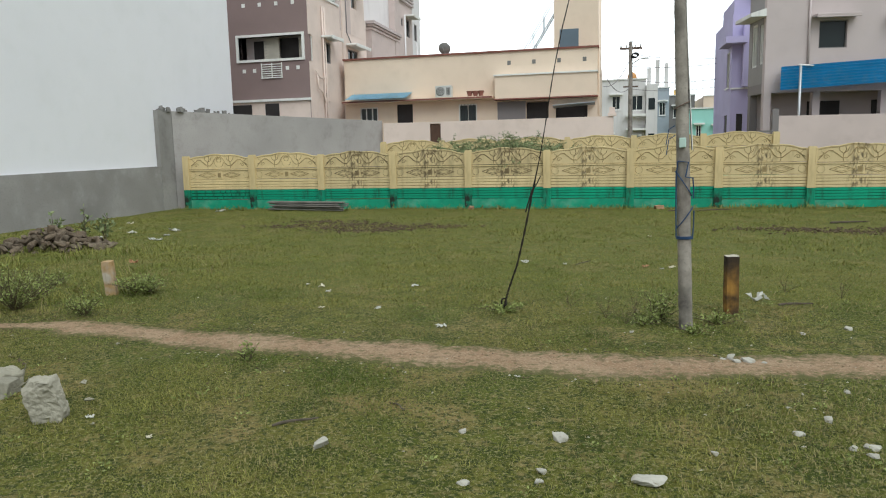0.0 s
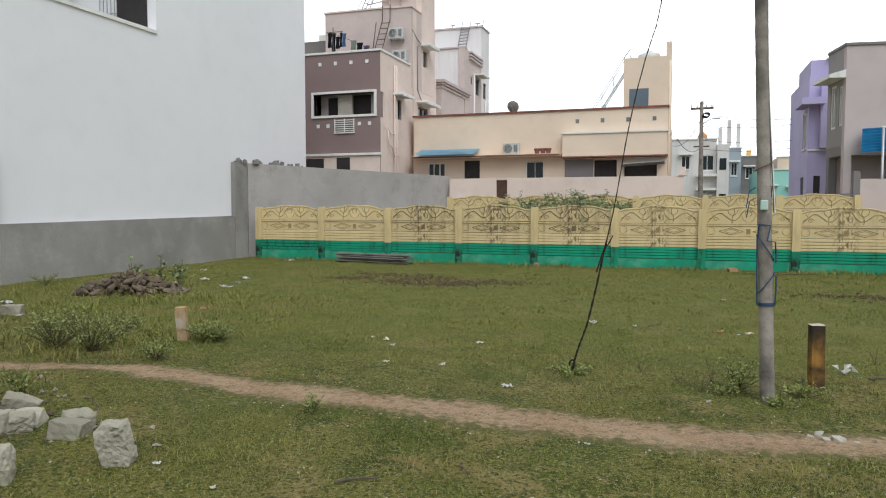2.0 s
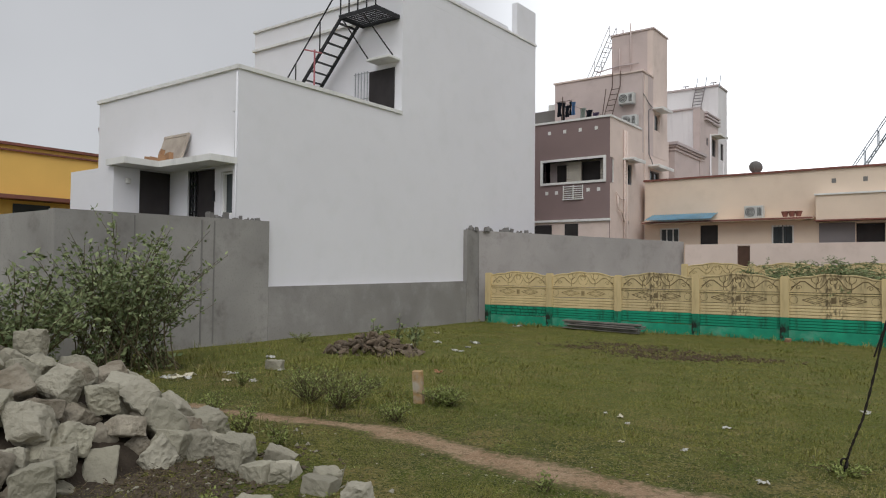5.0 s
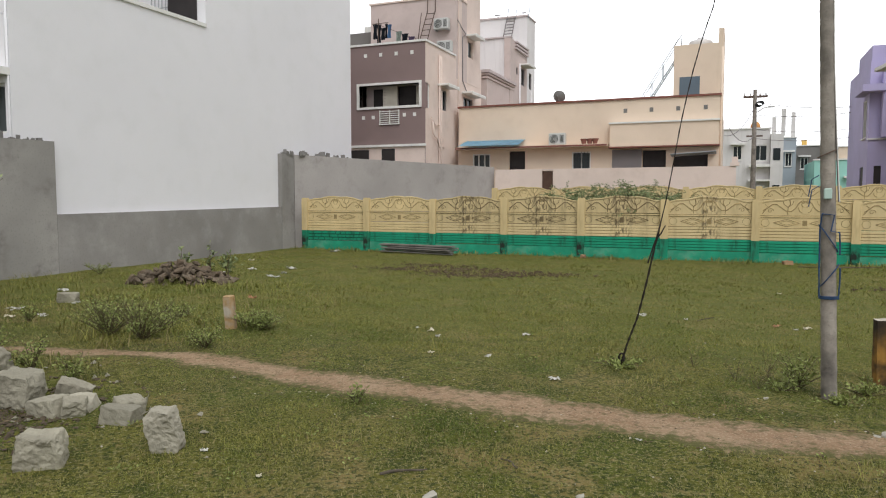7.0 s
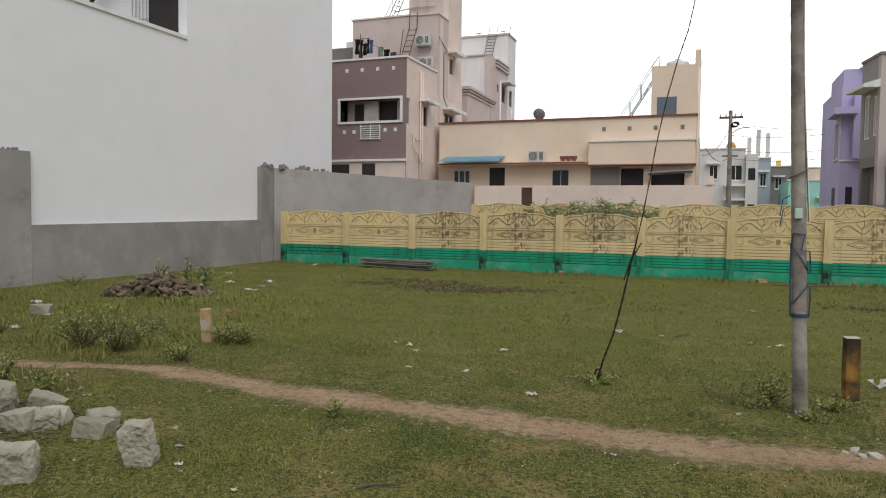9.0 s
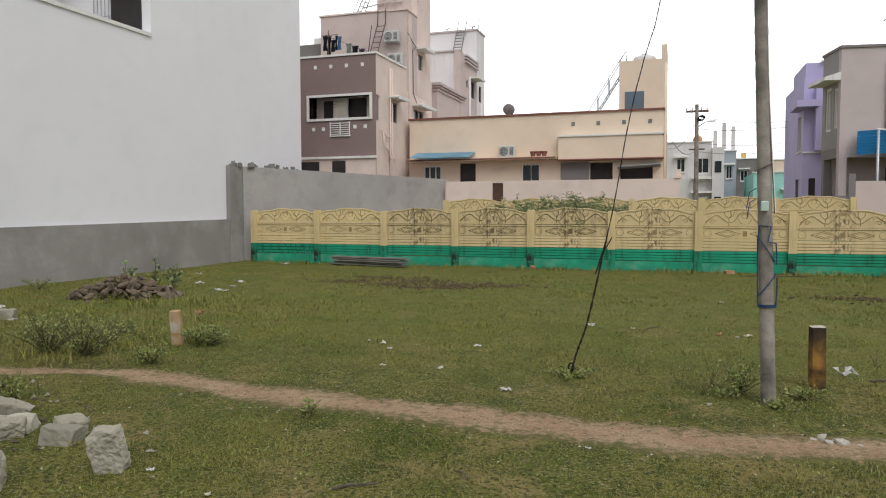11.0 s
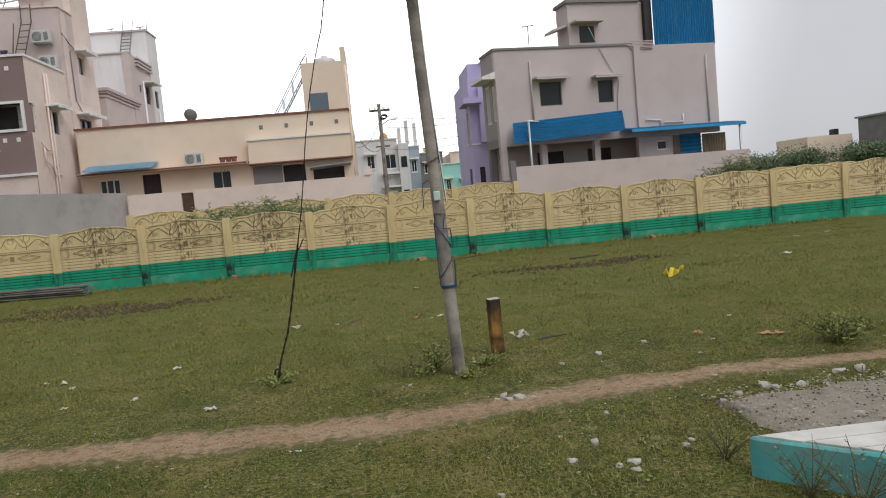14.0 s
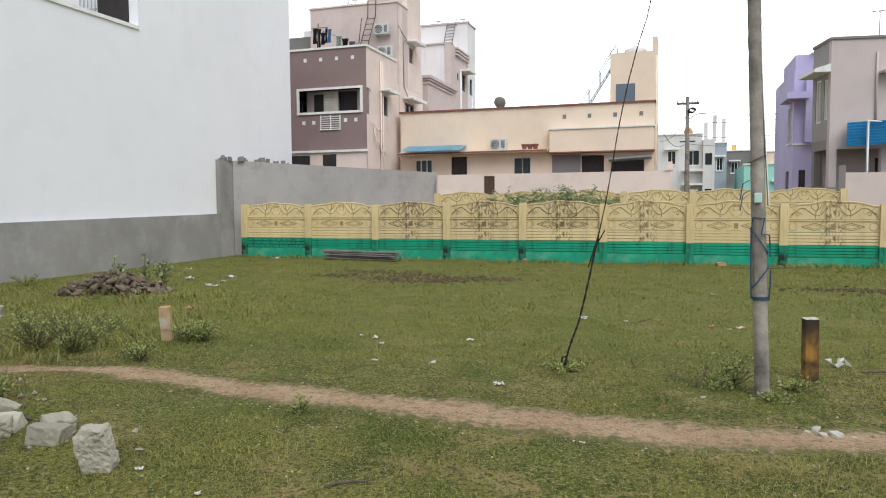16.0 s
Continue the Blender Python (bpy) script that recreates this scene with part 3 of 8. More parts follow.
def slab_mesh(kind, w, grimy):
    """One slab of the fence, w wide, in its own place: x from 0 to w, y from 0 to 0.05, z from 0. Yellow relief gathers
    grime; green grooves are a darker green.
    """
    bm = bmesh.new()
    paint, relief = ((M["yellow"], M["grime"]), (M["yellow_column"], M["grime"]), (M["yellow_grimy"], M["mould"]))[grimy]
    marked = []

    def line(pts, r=0.014):
        n = len(bm.faces)
        tube(bm, pts, r * 0.85, 5)
        bm.faces.ensure_lookup_table()
        marked.extend(bm.faces[n:])

    def bar(*b):
        n = len(bm.faces)
        box(bm, *b)
        bm.faces.ensure_lookup_table()
        marked.extend(bm.faces[n:])

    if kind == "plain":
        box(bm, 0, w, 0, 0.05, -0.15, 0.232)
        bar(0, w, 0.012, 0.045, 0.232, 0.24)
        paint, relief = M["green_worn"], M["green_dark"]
    elif kind in ("lined", "lined_green", "stone_green"):
        h = 0.28 if "green" in kind else 0.298
        n = 4
        box(bm, 0, w, 0.016, 0.05, 0, h)
        if kind == "stone_green":
            z = 0.0
            for r in range(3):
                x = 0.02
                while x < w - 0.1:
                    s = min(rng.uniform(0.16, 0.34), w - 0.02 - x)
                    box(bm, x, x + s - 0.032, 0, 0.016, z + 0.015, z + h / 3 - 0.015)
                    x += s
                z += h / 3
            bar(0.02, w - 0.02, 0.0145, 0.0158, 0.004, h - 0.004)
        else:
            for k in range(n):
                a, b = k * h / n, (k + 1) * h / n
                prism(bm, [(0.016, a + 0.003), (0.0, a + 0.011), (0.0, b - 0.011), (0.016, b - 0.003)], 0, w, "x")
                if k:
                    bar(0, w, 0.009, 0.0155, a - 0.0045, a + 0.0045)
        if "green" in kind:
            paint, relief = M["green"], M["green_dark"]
    elif kind == "diamond":
        h = 0.298
        box(bm, 0, w, 0.014, 0.05, 0, h)
        box(bm, 0.01, w - 0.01, -0.006, 0.014, h - 0.035, h - 0.012)
        bar(0.01, w - 0.01, 0.004, 0.0135, h - 0.044, h - 0.036)
        bar(0.01, w - 0.01, 0.004, 0.0135, 0, 0.011)
        mid_z = h * 0.45
        for cx in (w * 0.3, w * 0.7):
            for a, b, r in ((0.28, 0.088, 0.010), (0.17, 0.05, 0.006)):
                pts = [(cx - a, mid_z), (cx, mid_z + b), (cx + a, mid_z), (cx, mid_z - b), (cx - a, mid_z)]
                for p, q in zip(pts, pts[1:]):
                    line([(p[0], 0.012, p[1]), (q[0], 0.012, q[1])], r)
        box(bm, w * 0.5 - 0.085, w * 0.5 + 0.085, 0.0, 0.014, 0.03, h - 0.06)
        bar(w * 0.5 - 0.05, w * 0.5 + 0.05, -0.004, -0.0005, 0.065, h - 0.1)
        for cx in (0.12, w - 0.12):
            prism(bm, [(cx + 0.085 * math.cos(t), mid_z + 0.085 * math.sin(t)) for t in np.linspace(0, 2 * math.pi, 12, endpoint=False)], 0.004, 0.014)
            line([(cx + 0.09 * math.cos(t), 0.0135, mid_z + 0.09 * math.sin(t)) for t in np.linspace(0, 2 * math.pi, 13)], 0.005)
    else:
        crest = lambda f: 0.285 + 0.125 * math.sin(math.pi * f) ** 0.9 + 0.028 * abs(math.sin(3.5 * math.pi * f + math.pi / 4 * (1 - 2 * f)))
        fs = np.linspace(0, 1, 41)
        prism(bm, [(0, 0)] + [(w * f, crest(f)) for f in fs] + [(w, 0)], 0.014, 0.05)
        tube(bm, [(w * f, 0.02, crest(f)) for f in fs], 0.017, 5)
        line([(w * f, 0.013, crest(f) - 0.03) for f in fs[1:-1]], 0.007)
        bar(0.01, w - 0.01, 0.004, 0.0135, 0, 0.01)
        for side in (-1, 1):
            at = lambda u, z: (w * 0.5 + side * u, 0.012, z)
            line([at(u, z) for u, z in ((0.06, 0.36), (0.14, 0.29), (0.20, 0.18), (0.29, 0.10), (0.40, 0.11), (0.50, 0.19), (0.60, 0.27), (0.70, 0.27), (0.79, 0.19), (0.90, 0.12))], 0.013)
            line([at(u, z) for u, z in ((0.33, 0.38), (0.31, 0.28), (0.36, 0.2), (0.37, 0.1), (0.36, 0.03))], 0.011)
            line([at(u, z) for u, z in ((0.24, 0.36), (0.27, 0.27), (0.36, 0.2), (0.45, 0.27), (0.47, 0.35))], 0.009)
            line([at(0.74 + (0.012 + 0.018 * t) * math.cos(2.2 * t + 2), 0.12 + (0.012 + 0.015 * t) * math.sin(2.2 * t + 2)) for t in np.linspace(0, 3.4, 14)], 0.008)
            line([at(u, z) for u, z in ((0.86, 0.27), (0.80, 0.22), (0.84, 0.14), (0.92, 0.05))], 0.008)
            line([at(u, z) for u, z in ((0.03, 0.06), (0.11, 0.10), (0.15, 0.2))], 0.009)
        box(bm, w * 0.5 - 0.06, w * 0.5 + 0.06, 0.002, 0.014, 0.05, 0.2)
        line([(w * 0.5 + 0.075 * math.cos(t), 0.012, 0.27 + 0.075 * math.sin(t)) for t in np.linspace(0, 2 * math.pi, 13)], 0.011)
        for t in (0.6, 1.2, 1.9, 2.5):
            line([(w * 0.5 + 0.03 * math.cos(t), 0.012, 0.27 + 0.03 * math.sin(t)), (w * 0.5 + 0.14 * math.cos(t), 0.012, 0.27 + 0.12 * math.sin(t))], 0.008)
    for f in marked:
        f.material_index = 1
    bmesh.ops.recalc_face_normals(bm, faces=bm.faces)
    me = bpy.data.meshes.new("slab_" + kind)
    bm.to_mesh(me)
    bm.free()
    me.materials.append(paint)
    me.materials.append(relief)
    return me


# how weathered each bay is: 0 clean, 1 with a run of grime down its middle, 2 mouldy
WORN = {2: 2, 3: 2, 4: 2, 5: 1, 7: 1, 8: 1, 9: 1, 10: 1, 12: 1, 14: 1}
slabs = {}
levels = (("plain", 0.0), ("lined_green", 0.242), ("lined", 0.526), ("diamond", 0.826), ("arch", 1.128))
settle = lambda i: float(np.interp(i, (0, 4, 6, 8, 10, 13), (0.045, 0.03, 0.0, -0.05, -0.015, 0.02)))
post_bm = bmesh.new()
box(post_bm, -0.093, 0.093, -0.05, 0.09, -0.2, 1.485)
box(post_bm, -0.08, 0.08, -0.042, 0.082, 1.485, 1.51)
box(post_bm, -0.093, -0.065, -0.058, -0.05, 0.02, 1.46)
box(post_bm, 0.065, 0.093, -0.058, -0.05, 0.02, 1.46)
bmesh.ops.bisect_plane(post_bm, geom=post_bm.verts[:] + post_bm.edges[:] + post_bm.faces[:], plane_co=(0, 0, 0.522), plane_no=(0, 0, 1))
for f in post_bm.faces:
    f.material_index = 1 if f.calc_center_median().z < 0.522 else 0
bmesh.ops.recalc_face_normals(post_bm, faces=post_bm.faces)
post_me = bpy.data.meshes.new("fence_post")
post_bm.to_mesh(post_me)
post_bm.free()
post_me.materials.append(M["yellow"])
post_me.materials.append(M["green_grimy"])
post_clean = post_me.copy()
post_clean.materials[0], post_clean.materials[1] = M["yellow"], M["green"]
for i, x in enumerate(POST_X):
    p = new("fence_post", post_me if i in (0, 1, 3, 4, 7, 9, 10, 13) else post_clean)
    p.parent, p.location = fence, (x - 4.2 + rng.uniform(-0.008, 0.008), 0, settle(i) + rng.uniform(-0.015, 0.015))
    p.rotation_euler = (radians(rng.uniform(-0.5, 0.5)), radians(rng.uniform(-0.6, 0.6)), 0)
    if i + 1 < len(POST_X):
        w = round(POST_X[i + 1] - x - 0.17, 3)
        for kind, z in levels:
            kind = "stone_green" if i == 0 and kind == "lined_green" else kind
            g = WORN.get(i, 0)
            g = 1 if g == 2 and kind == "lined" else 0 if "green" in kind or kind == "plain" else g
            if (kind, w, g) not in slabs:
                slabs[kind, w, g] = slab_mesh(kind, w, g)
            s = new("fence_slab", slabs[kind, w, g])
            s.parent, s.location = fence, (x + 0.085 - 4.2, rng.uniform(-0.006, 0.006), z + settle(i) + rng.uniform(-0.004, 0.004))
            s.rotation_euler = (0, radians(rng.uniform(-0.15, 0.15)), 0)

# the fence of the next plot
fence_b = thing("far_fence", (10.0, 25.0, 0), "faded yellow precast concrete fence of the plot behind", "fence", kind="structure")
for i, x in enumerate([0.2 + 2.1 * k for k in range(0, 19)]):
    if 13.0 < x < 21.0:
        continue
    p = new("fence_post", post_clean)
    p.parent, p.location = fence_b, (x - 10, 0, 0.4 if x < 14 else 0.02)
    if x + 2.1 <= 36 and not 11.0 < x < 21.0:
        for kind, z in levels:
            s = new("fence_slab", slabs[kind, 1.93, 0])
            s.parent, s.location = fence_b, (x + 0.085 - 10, 0, z + (0.38 if x < 14 else 0.0))
boxes("fence_footing", [(0.2, 12.8, 24.99, 25.06, -0.1, 0.4)], M["cement"], fence_b)

# ---- houses: helpers ----
def face_box(bm, axis, w, inward, u0, u1, v0, v1, d0, d1):
    """A box on a wall face: from d0 to d1 metres inward of the face at w (below 0: proud of it)."""
    a, b = sorted((w + inward * d0, w + inward * d1))
    box(bm, u0, u1, a, b, v0, v1) if axis == "y" else box(bm, a, b, u0, u1, v0, v1)


def on_face(name, parent, axis, w, inward, rows, material, label="", bevel=0.0):
    bm = bmesh.new()
    for r in rows:
        face_box(bm, axis, w, inward, *r)
    return part(name, bm, material, parent, label, bevel)


def window(parent, axis, w, inward, u0, u1, v0, v1, pane="pane", frame="white_trim", mull=1, sill=True, shade=None, shade_mat="white_trim", bars=0, rim=0.05):
    """A window in an opening: frame, mullions, a pane, a sill and, where given, a sunshade (overhang, depth)."""
    rows = [(u0, u1, v0, v0 + rim, 0.03, 0.1), (u0, u1, v1 - rim, v1, 0.03, 0.1), (u0, u0 + rim, v0 + rim, v1 - rim, 0.03, 0.1), (u1 - rim, u1, v0 + rim, v1 - rim, 0.03, 0.1)]
    for k in range(mull):
        u = u0 + (u1 - u0) * (k + 1) / (mull + 1)
        rows.append((u - rim * 0.4, u + rim * 0.4, v0 + rim, v1 - rim, 0.035, 0.09))
    win = on_face("window", parent, axis, w, inward, rows, M[frame])
    on_face("pane", win, axis, w, inward, [(u0 + rim, u1 - rim, v0 + rim, v1 - rim, 0.095, 0.105)], M[pane])
    if bars:
        bm = bmesh.new()
        for k in range(bars):
            u = u0 + (u1 - u0) * (k + 1) / (bars + 1)
            face_box(bm, axis, w, inward, u - 0.008, u + 0.008, v0, v1, 0.0, 0.016)
        part("window_bars", bm, M["blacksteel"], win)
    if sill:
        on_face("window_sill", win, axis, w, inward, [(u0 - 0.05, u1 + 0.05, v0 - 0.07, v0 - 0.005, -0.06, 0.08)], M[frame])
    if shade:
        over, deep = shade
        on_face("sunshade", win, axis, w, inward, [(u0 - over, u1 + over, v1 + 0.1, v1 + 0.18, -deep, 0.0), (u0 - over, u1 + over, v1 + 0.04, v1 + 0.1, -deep, -deep + 0.05)], M[shade_mat], bevel=0.01)
    return win


def shell(parent, x0, x1, y0, y1, z0, z1, material, south=(), east=(), west=(), t=0.23, roof=True, parapet=0.0, side_material=None):
    """Four walls with openings and a roof slab below the parapet."""
    sm = side_material or material
    for name, axis, a, b, w0, w1, holes, mt in (("wall", "y", x0, x1, y0, y0 + t, south, material), ("wall", "y", x0, x1, y1 - t, y1, (), sm),
                                                ("wall", "x", y0 + t, y1 - t, x0, x0 + t, west, sm), ("wall", "x", y0 + t, y1 - t, x1 - t, x1, east, sm)):
        bm = bmesh.new()
        slab_with_holes(bm, a, b, z0, z1, list(holes), w0, w1, axis)
        part(name, bm, mt, parent)
    if roof:
        boxes("roof", [(x0 + t, x1 - t, y0 + t, y1 - t, z1 - parapet - 0.2, z1 - parapet)], M["cement"], parent)


def corrugated(name, parent, p, across, down, n, depth, material, thick=0.01, label=""):
    """A corrugated sheet from corner p, waves repeating n times along across, running along down."""
    p, across, down = Vector(p), Vector(across), Vector(down)
    up = across.cross(down).normalized()
    bm = bmesh.new()
    rows = []
    for k in range(n * 4 + 1):
        f = k / (n * 4)
        h = up * depth * (0, 1, 0, -1)[k % 4] * 0.5
        rows.append([bm.verts.new(p + across * f + h), bm.verts.new(p + across * f + down + h)])
    for a, b in zip(rows, rows[1:]):
        bm.faces.new((a[0], b[0], b[1], a[1]))
    bmesh.ops.solidify(bm, geom=bm.faces[:], thickness=thick)
    return part(name, bm, material, parent, label)


def ladder(name, parent, foot, head, width, rungs, material, rail=0.0, r=0.02, side=None):
    """A steel ladder or steep stair between two points, width along side."""
    foot, head = Vector(foot), Vector(head)
    side = Vector(side or (1, 0, 0)).normalized() * width / 2
    bm = bmesh.new()
    for s in (-1, 1):
        tube(bm, [foot + s * side, head + s * side], r, 6)
        if rail:
            up = Vector((0, 0, rail))
            tube(bm, [foot + s * side + up, head + s * side + up], r * 0.7, 6)
            for f in np.linspace(0, 1, 4):
                q = foot.lerp(head, f) + s * side
                tube(bm, [q, q + up], r * 0.6, 6)
    for k in range(rungs):
        q = foot.lerp(head, (k + 0.5) / rungs)
        tube(bm, [q - side, q + side], r * 0.8, 6)
    return part(name, bm, material, parent)


def pipe(parent, pts, r=0.045, material="plastic", name="downpipe"):
    bm = bmesh.new()
    tube(bm, pts, r, 8)
    return part(name, bm, M[material], parent, smooth=True)


def aircon(at, axis_inward, parent_label):
    """A wall-hung air conditioner unit facing -y (axis_inward 'y') or +x ('x'); at: its lower outer middle."""
    x, y, z = at
    ac = thing("air_conditioner", at, parent_label, "air conditioner", "air conditioner units")
    w, d, h = 0.66, 0.28, 0.46
    if axis_inward == "y":
        boxes("casing", [(x - w / 2, x + w / 2, y, y + d, z, z + h)], M["plastic"], ac, bevel=0.015)
        bm = bmesh.new()
        ring = [(x - 0.12 + 0.16 * math.cos(t), y - 0.008, z + h / 2 + 0.16 * math.sin(t)) for t in np.linspace(0, 2 * math.pi, 17)]
        for s in (1, 0.66, 0.33):
            tube(bm, [(x - 0.12 + (p[0] - x + 0.12) * s, p[1], z + h / 2 + (p[2] - z - h / 2) * s) for p in ring], 0.012, 4)
        part("fan_grille", bm, M["blackplastic"], ac)
        boxes("side_vent", [(x + 0.13 + 0.026 * k, x + 0.142 + 0.026 * k, y - 0.006, y - 0.001, z + 0.08, z + h - 0.08) for k in range(6)], M["blackplastic"], ac)
        for u in (-0.3, 0.26):
            boxes("bracket", [(x + u, x + u + 0.04, y + 0.02, y + d + 0.05, z - 0.04, z - 0.002)], M["steel"], ac)
    return ac


def bulb_dish(at, label):
    d = thing("satellite_dish", at, label, "satellite dish")
    x, y, z = at
    bm = bmesh.new()
    rings = []
    for k in range(6):
        r = 0.25 * k / 5
        rings.append([bm.verts.new((x + r * math.cos(t), y - 0.12 + 0.9 * r * r - 0.45 * r * math.sin(t), z + 0.2 + r * math.sin(t) * 0.9)) for t in np.linspace(0, 2 * math.pi, 20, endpoint=False)])
    for a, b in zip(rings[1:], rings[2:]):
        for k in range(20):
            bm.faces.new((a[k], a[(k + 1) % 20], b[(k + 1) % 20], b[k]))
    bm.faces.new(rings[1])
    bmesh.ops.delete(bm, geom=rings[0], context="VERTS")
    part("reflector", bm, M["side_grey"], d, "dark grey mesh reflector")
    bm = bmesh.new()
    tube(bm, [(x, y, z - 0.1), (x, y, z + 0.18), (x, y - 0.1, z + 0.2)], 0.025, 6)
    part("mast", bm, M["steel"], d)
    bm = bmesh.new()
    tube(bm, [(x, y - 0.12, z + 0.02), (x, y - 0.38, z + 0.2)], 0.012, 5)
    part("feed_arm", bm, M["steel"], d)
    return d


# ---- white house ----
wh = thing("white_house", (-8, 17, 0), "white-painted two-storey house with terrace and black steel stair", "house")
WX = -4.925
bm = bmesh.new()
box(bm, -11.4, WX, 16.5, 24.05, -0.1, 9.5)
part("wall", bm, M["white"], wh, "tall blank white wall")
boxes("parapet_pier", [(-5.15, WX - 0.004, 22.75, 24.05, 9.935, 11.1)], M["white"], wh)
boxes("parapet", [(-5.12, WX, 16.5, 24.05, 9.502, 9.86)], M["white"], wh)
boxes("inner_parapet", [(-5.5, -5.3, 17.5, 22.74, 9.502, 10.3)], M["white"], wh)
boxes("cornice", [(-5.16, WX + 0.035, 16.44, 24.09, 9.862, 9.93)], M["white_trim"], wh)
boxes("cornice", [(-11.45, -5.17, 16.44, 16.7, 9.502, 9.57)], M["white_trim"], wh)
boxes("cornice", [(-11.45, -6.3, 16.42, 16.498, 8.86, 8.94)], M["white_trim"], wh)
# lower block with its terrace behind a parapet
bm = bmesh.new()
slab_with_holes(bm, -10.85, WX, -0.1, 5.97, [(-6.75, -5.72, 1.9, 3.86), (-5.46, -5.04, 2.78, 3.74)], 11.0, 11.2, "y")
part("wall", bm, M["white"], wh)
boxes("wall", [(WX - 0.2, WX, 11.2, 16.5, -0.1, 5.97)], M["white"], wh)
boxes("wall", [(-10.85, -10.65, 11.2, 16.5, -0.1, 5.97)], M["white"], wh)
boxes("terrace_floor", [(-10.65, WX - 0.2, 11.2, 16.5, 5.0, 5.2)], M["cement"], wh)
boxes("coping", [(-10.9, WX + 0.04, 10.95, 11.24, 5.97, 6.06)], M["white_trim"], wh)
boxes("coping", [(WX - 0.24, WX + 0.04, 11.24, 16.49, 5.97, 6.06)], M["white_trim"], wh)
# porch: a low block that comes forward, with a door in its side
boxes("porch_block", [(-9.4, -7.45, 9.6, 10.99, -0.1, 3.87)], M["white"], wh)
bm = bmesh.new()
prism(bm, [(-7.62, 9.5), (-6.85, 9.5), (-6.85, 10.32), (WX, 10.32), (WX, 10.995), (-7.62, 10.995)], 3.88, 4.02, "z")
part("porch_canopy", bm, M["white_trim"], wh, "white concrete canopy over the doors")
on_face("door", wh, "x", -7.45, -1, [(10.22, 10.97, 1.9, 3.84, -0.02, 0.03)], M["dark_door_and_gap"], "dark door leaf in the porch side")
d = on_face("door", wh, "y", 11.0, 1, [(-6.45, -5.74, 1.9, 3.84, 0.06, 0.1)], M["dark_door_and_gap"], "dark door leaf")
bm = bmesh.new()
for u in (-6.73, -6.62, -6.5):
    face_box(bm, "y", 11.0, 1, u, u + 0.035, 1.9, 3.84, 0.03, 0.06)
for v in (2.2, 2.9, 3.5):
    face_box(bm, "y", 11.0, 1, -6.73, -6.47, v, v + 0.03, 0.025, 0.028)
tube(bm, [(-6.6, 11.0, 2.55), (-6.52, 11.0, 2.7), (-6.6, 11.0, 2.85), (-6.68, 11.0, 2.7), (-6.6, 11.0, 2.55)], 0.015, 5)
part("gate_grille", bm, M["blacksteel"], d)
window(wh, "y", 11.0, 1, -5.46, -5.04, 2.78, 3.74, "pane_teal", "white_trim", 0, sill=False, rim=0.05)
on_face("window_frame", wh, "y", 11.0, 1, [(-5.54, -4.97, 3.74, 3.83, -0.03, 0.0), (-5.54, -4.97, 2.69, 2.78, -0.03, 0.0), (-5.54, -5.46, 2.78, 3.74, -0.03, 0.0), (-5.04, -4.97, 2.78, 3.74, -0.03, 0.0)], M["white"])
pipe(wh, [(-4.95, 10.975, 0.0), (-4.95, 10.975, 5.9)], 0.02, "white")
pipe(wh, [(-5.08, 10.985, 5.05), (-5.0, 10.985, 5.05), (-5.0, 10.985, 4.04)], 0.014, "white", "conduit")
boxes("wall_lamp", [(-7.44, -7.36, 9.86, 9.96, 3.5, 3.62)], M["white_trim"], wh, bevel=0.015)
boxes("door_lock", [(-5.74, -5.69, 10.94, 10.998, 3.1, 3.35)], M["blacksteel"], wh)
# terrace door, its grille and shade
on_face("terrace_door", wh, "y", 16.5, 1, [(-6.15, -5.2, 5.2, 7.35, -0.03, 0.0)], M["dark_door_and_gap"], "dark door onto the terrace")
on_face("sunshade", wh, "y", 16.5, 1, [(-5.85, -5.0, 7.5, 7.57, -0.5, 0.0)], M["white_trim"], bevel=0.01)
bm = bmesh.new()
for k in range(5):
    tube(bm, [(-6.7 + 0.12 * k, 16.46, 5.2), (-6.7 + 0.12 * k, 16.46, 7.4)], 0.014, 5)
for v in (5.6, 6.6, 7.35):
    tube(bm, [(-6.75, 16.46, v), (-6.15, 16.46, v)], 0.012, 5)
part("door_grille", bm, M["steel"], wh)
# steel stair and landing
st = thing("steel_stair", (-7.5, 15.9, 5.2), "black steel roof stair with handrail and landing", "stair")
foot, head, sd = Vector((-9.85, 15.95, 5.2)), Vector((-6.45, 15.95, 8.75)), Vector((0, 0.36, 0))
bm = bmesh.new()
for s in (-1, 1):
    a, b = foot + s * sd, head + s * sd
    m = Matrix.Translation((a + b) / 2) @ (b - a).to_track_quat("X", "Z").to_matrix().to_4x4()
    L = (b - a).length / 2
    box(bm, -L, L, -0.02, 0.02, -0.05, 0.05, m)
part("stringer", bm, M["blacksteel"], st)
for k in range(15):
    q = foot.lerp(head, (k + 0.5) / 15)
    boxes("tread", [(q.x - 0.06, q.x + 0.06, q.y - 0.34, q.y + 0.34, q.z - 0.008, q.z + 0.008)], M["blacksteel"], st)
for y in np.linspace(15.6, 16.38, 8):
    boxes("landing_bar", [(-6.45, -5.02, y - 0.015, y + 0.015, 8.73, 8.765)], M["blacksteel"], st)
bm = bmesh.new()
box(bm, -6.45, -6.4, 15.541, 16.439, 8.69, 8.8)
box(bm, -5.07, -5.02, 15.541, 16.439, 8.69, 8.8)
box(bm, -6.45, -5.02, 15.5, 15.54, 8.69, 8.8)
box(bm, -6.45, -5.02, 16.44, 16.48, 8.69, 8.8)
part("landing_frame", bm, M["blacksteel"], st)
bm = bmesh.new()
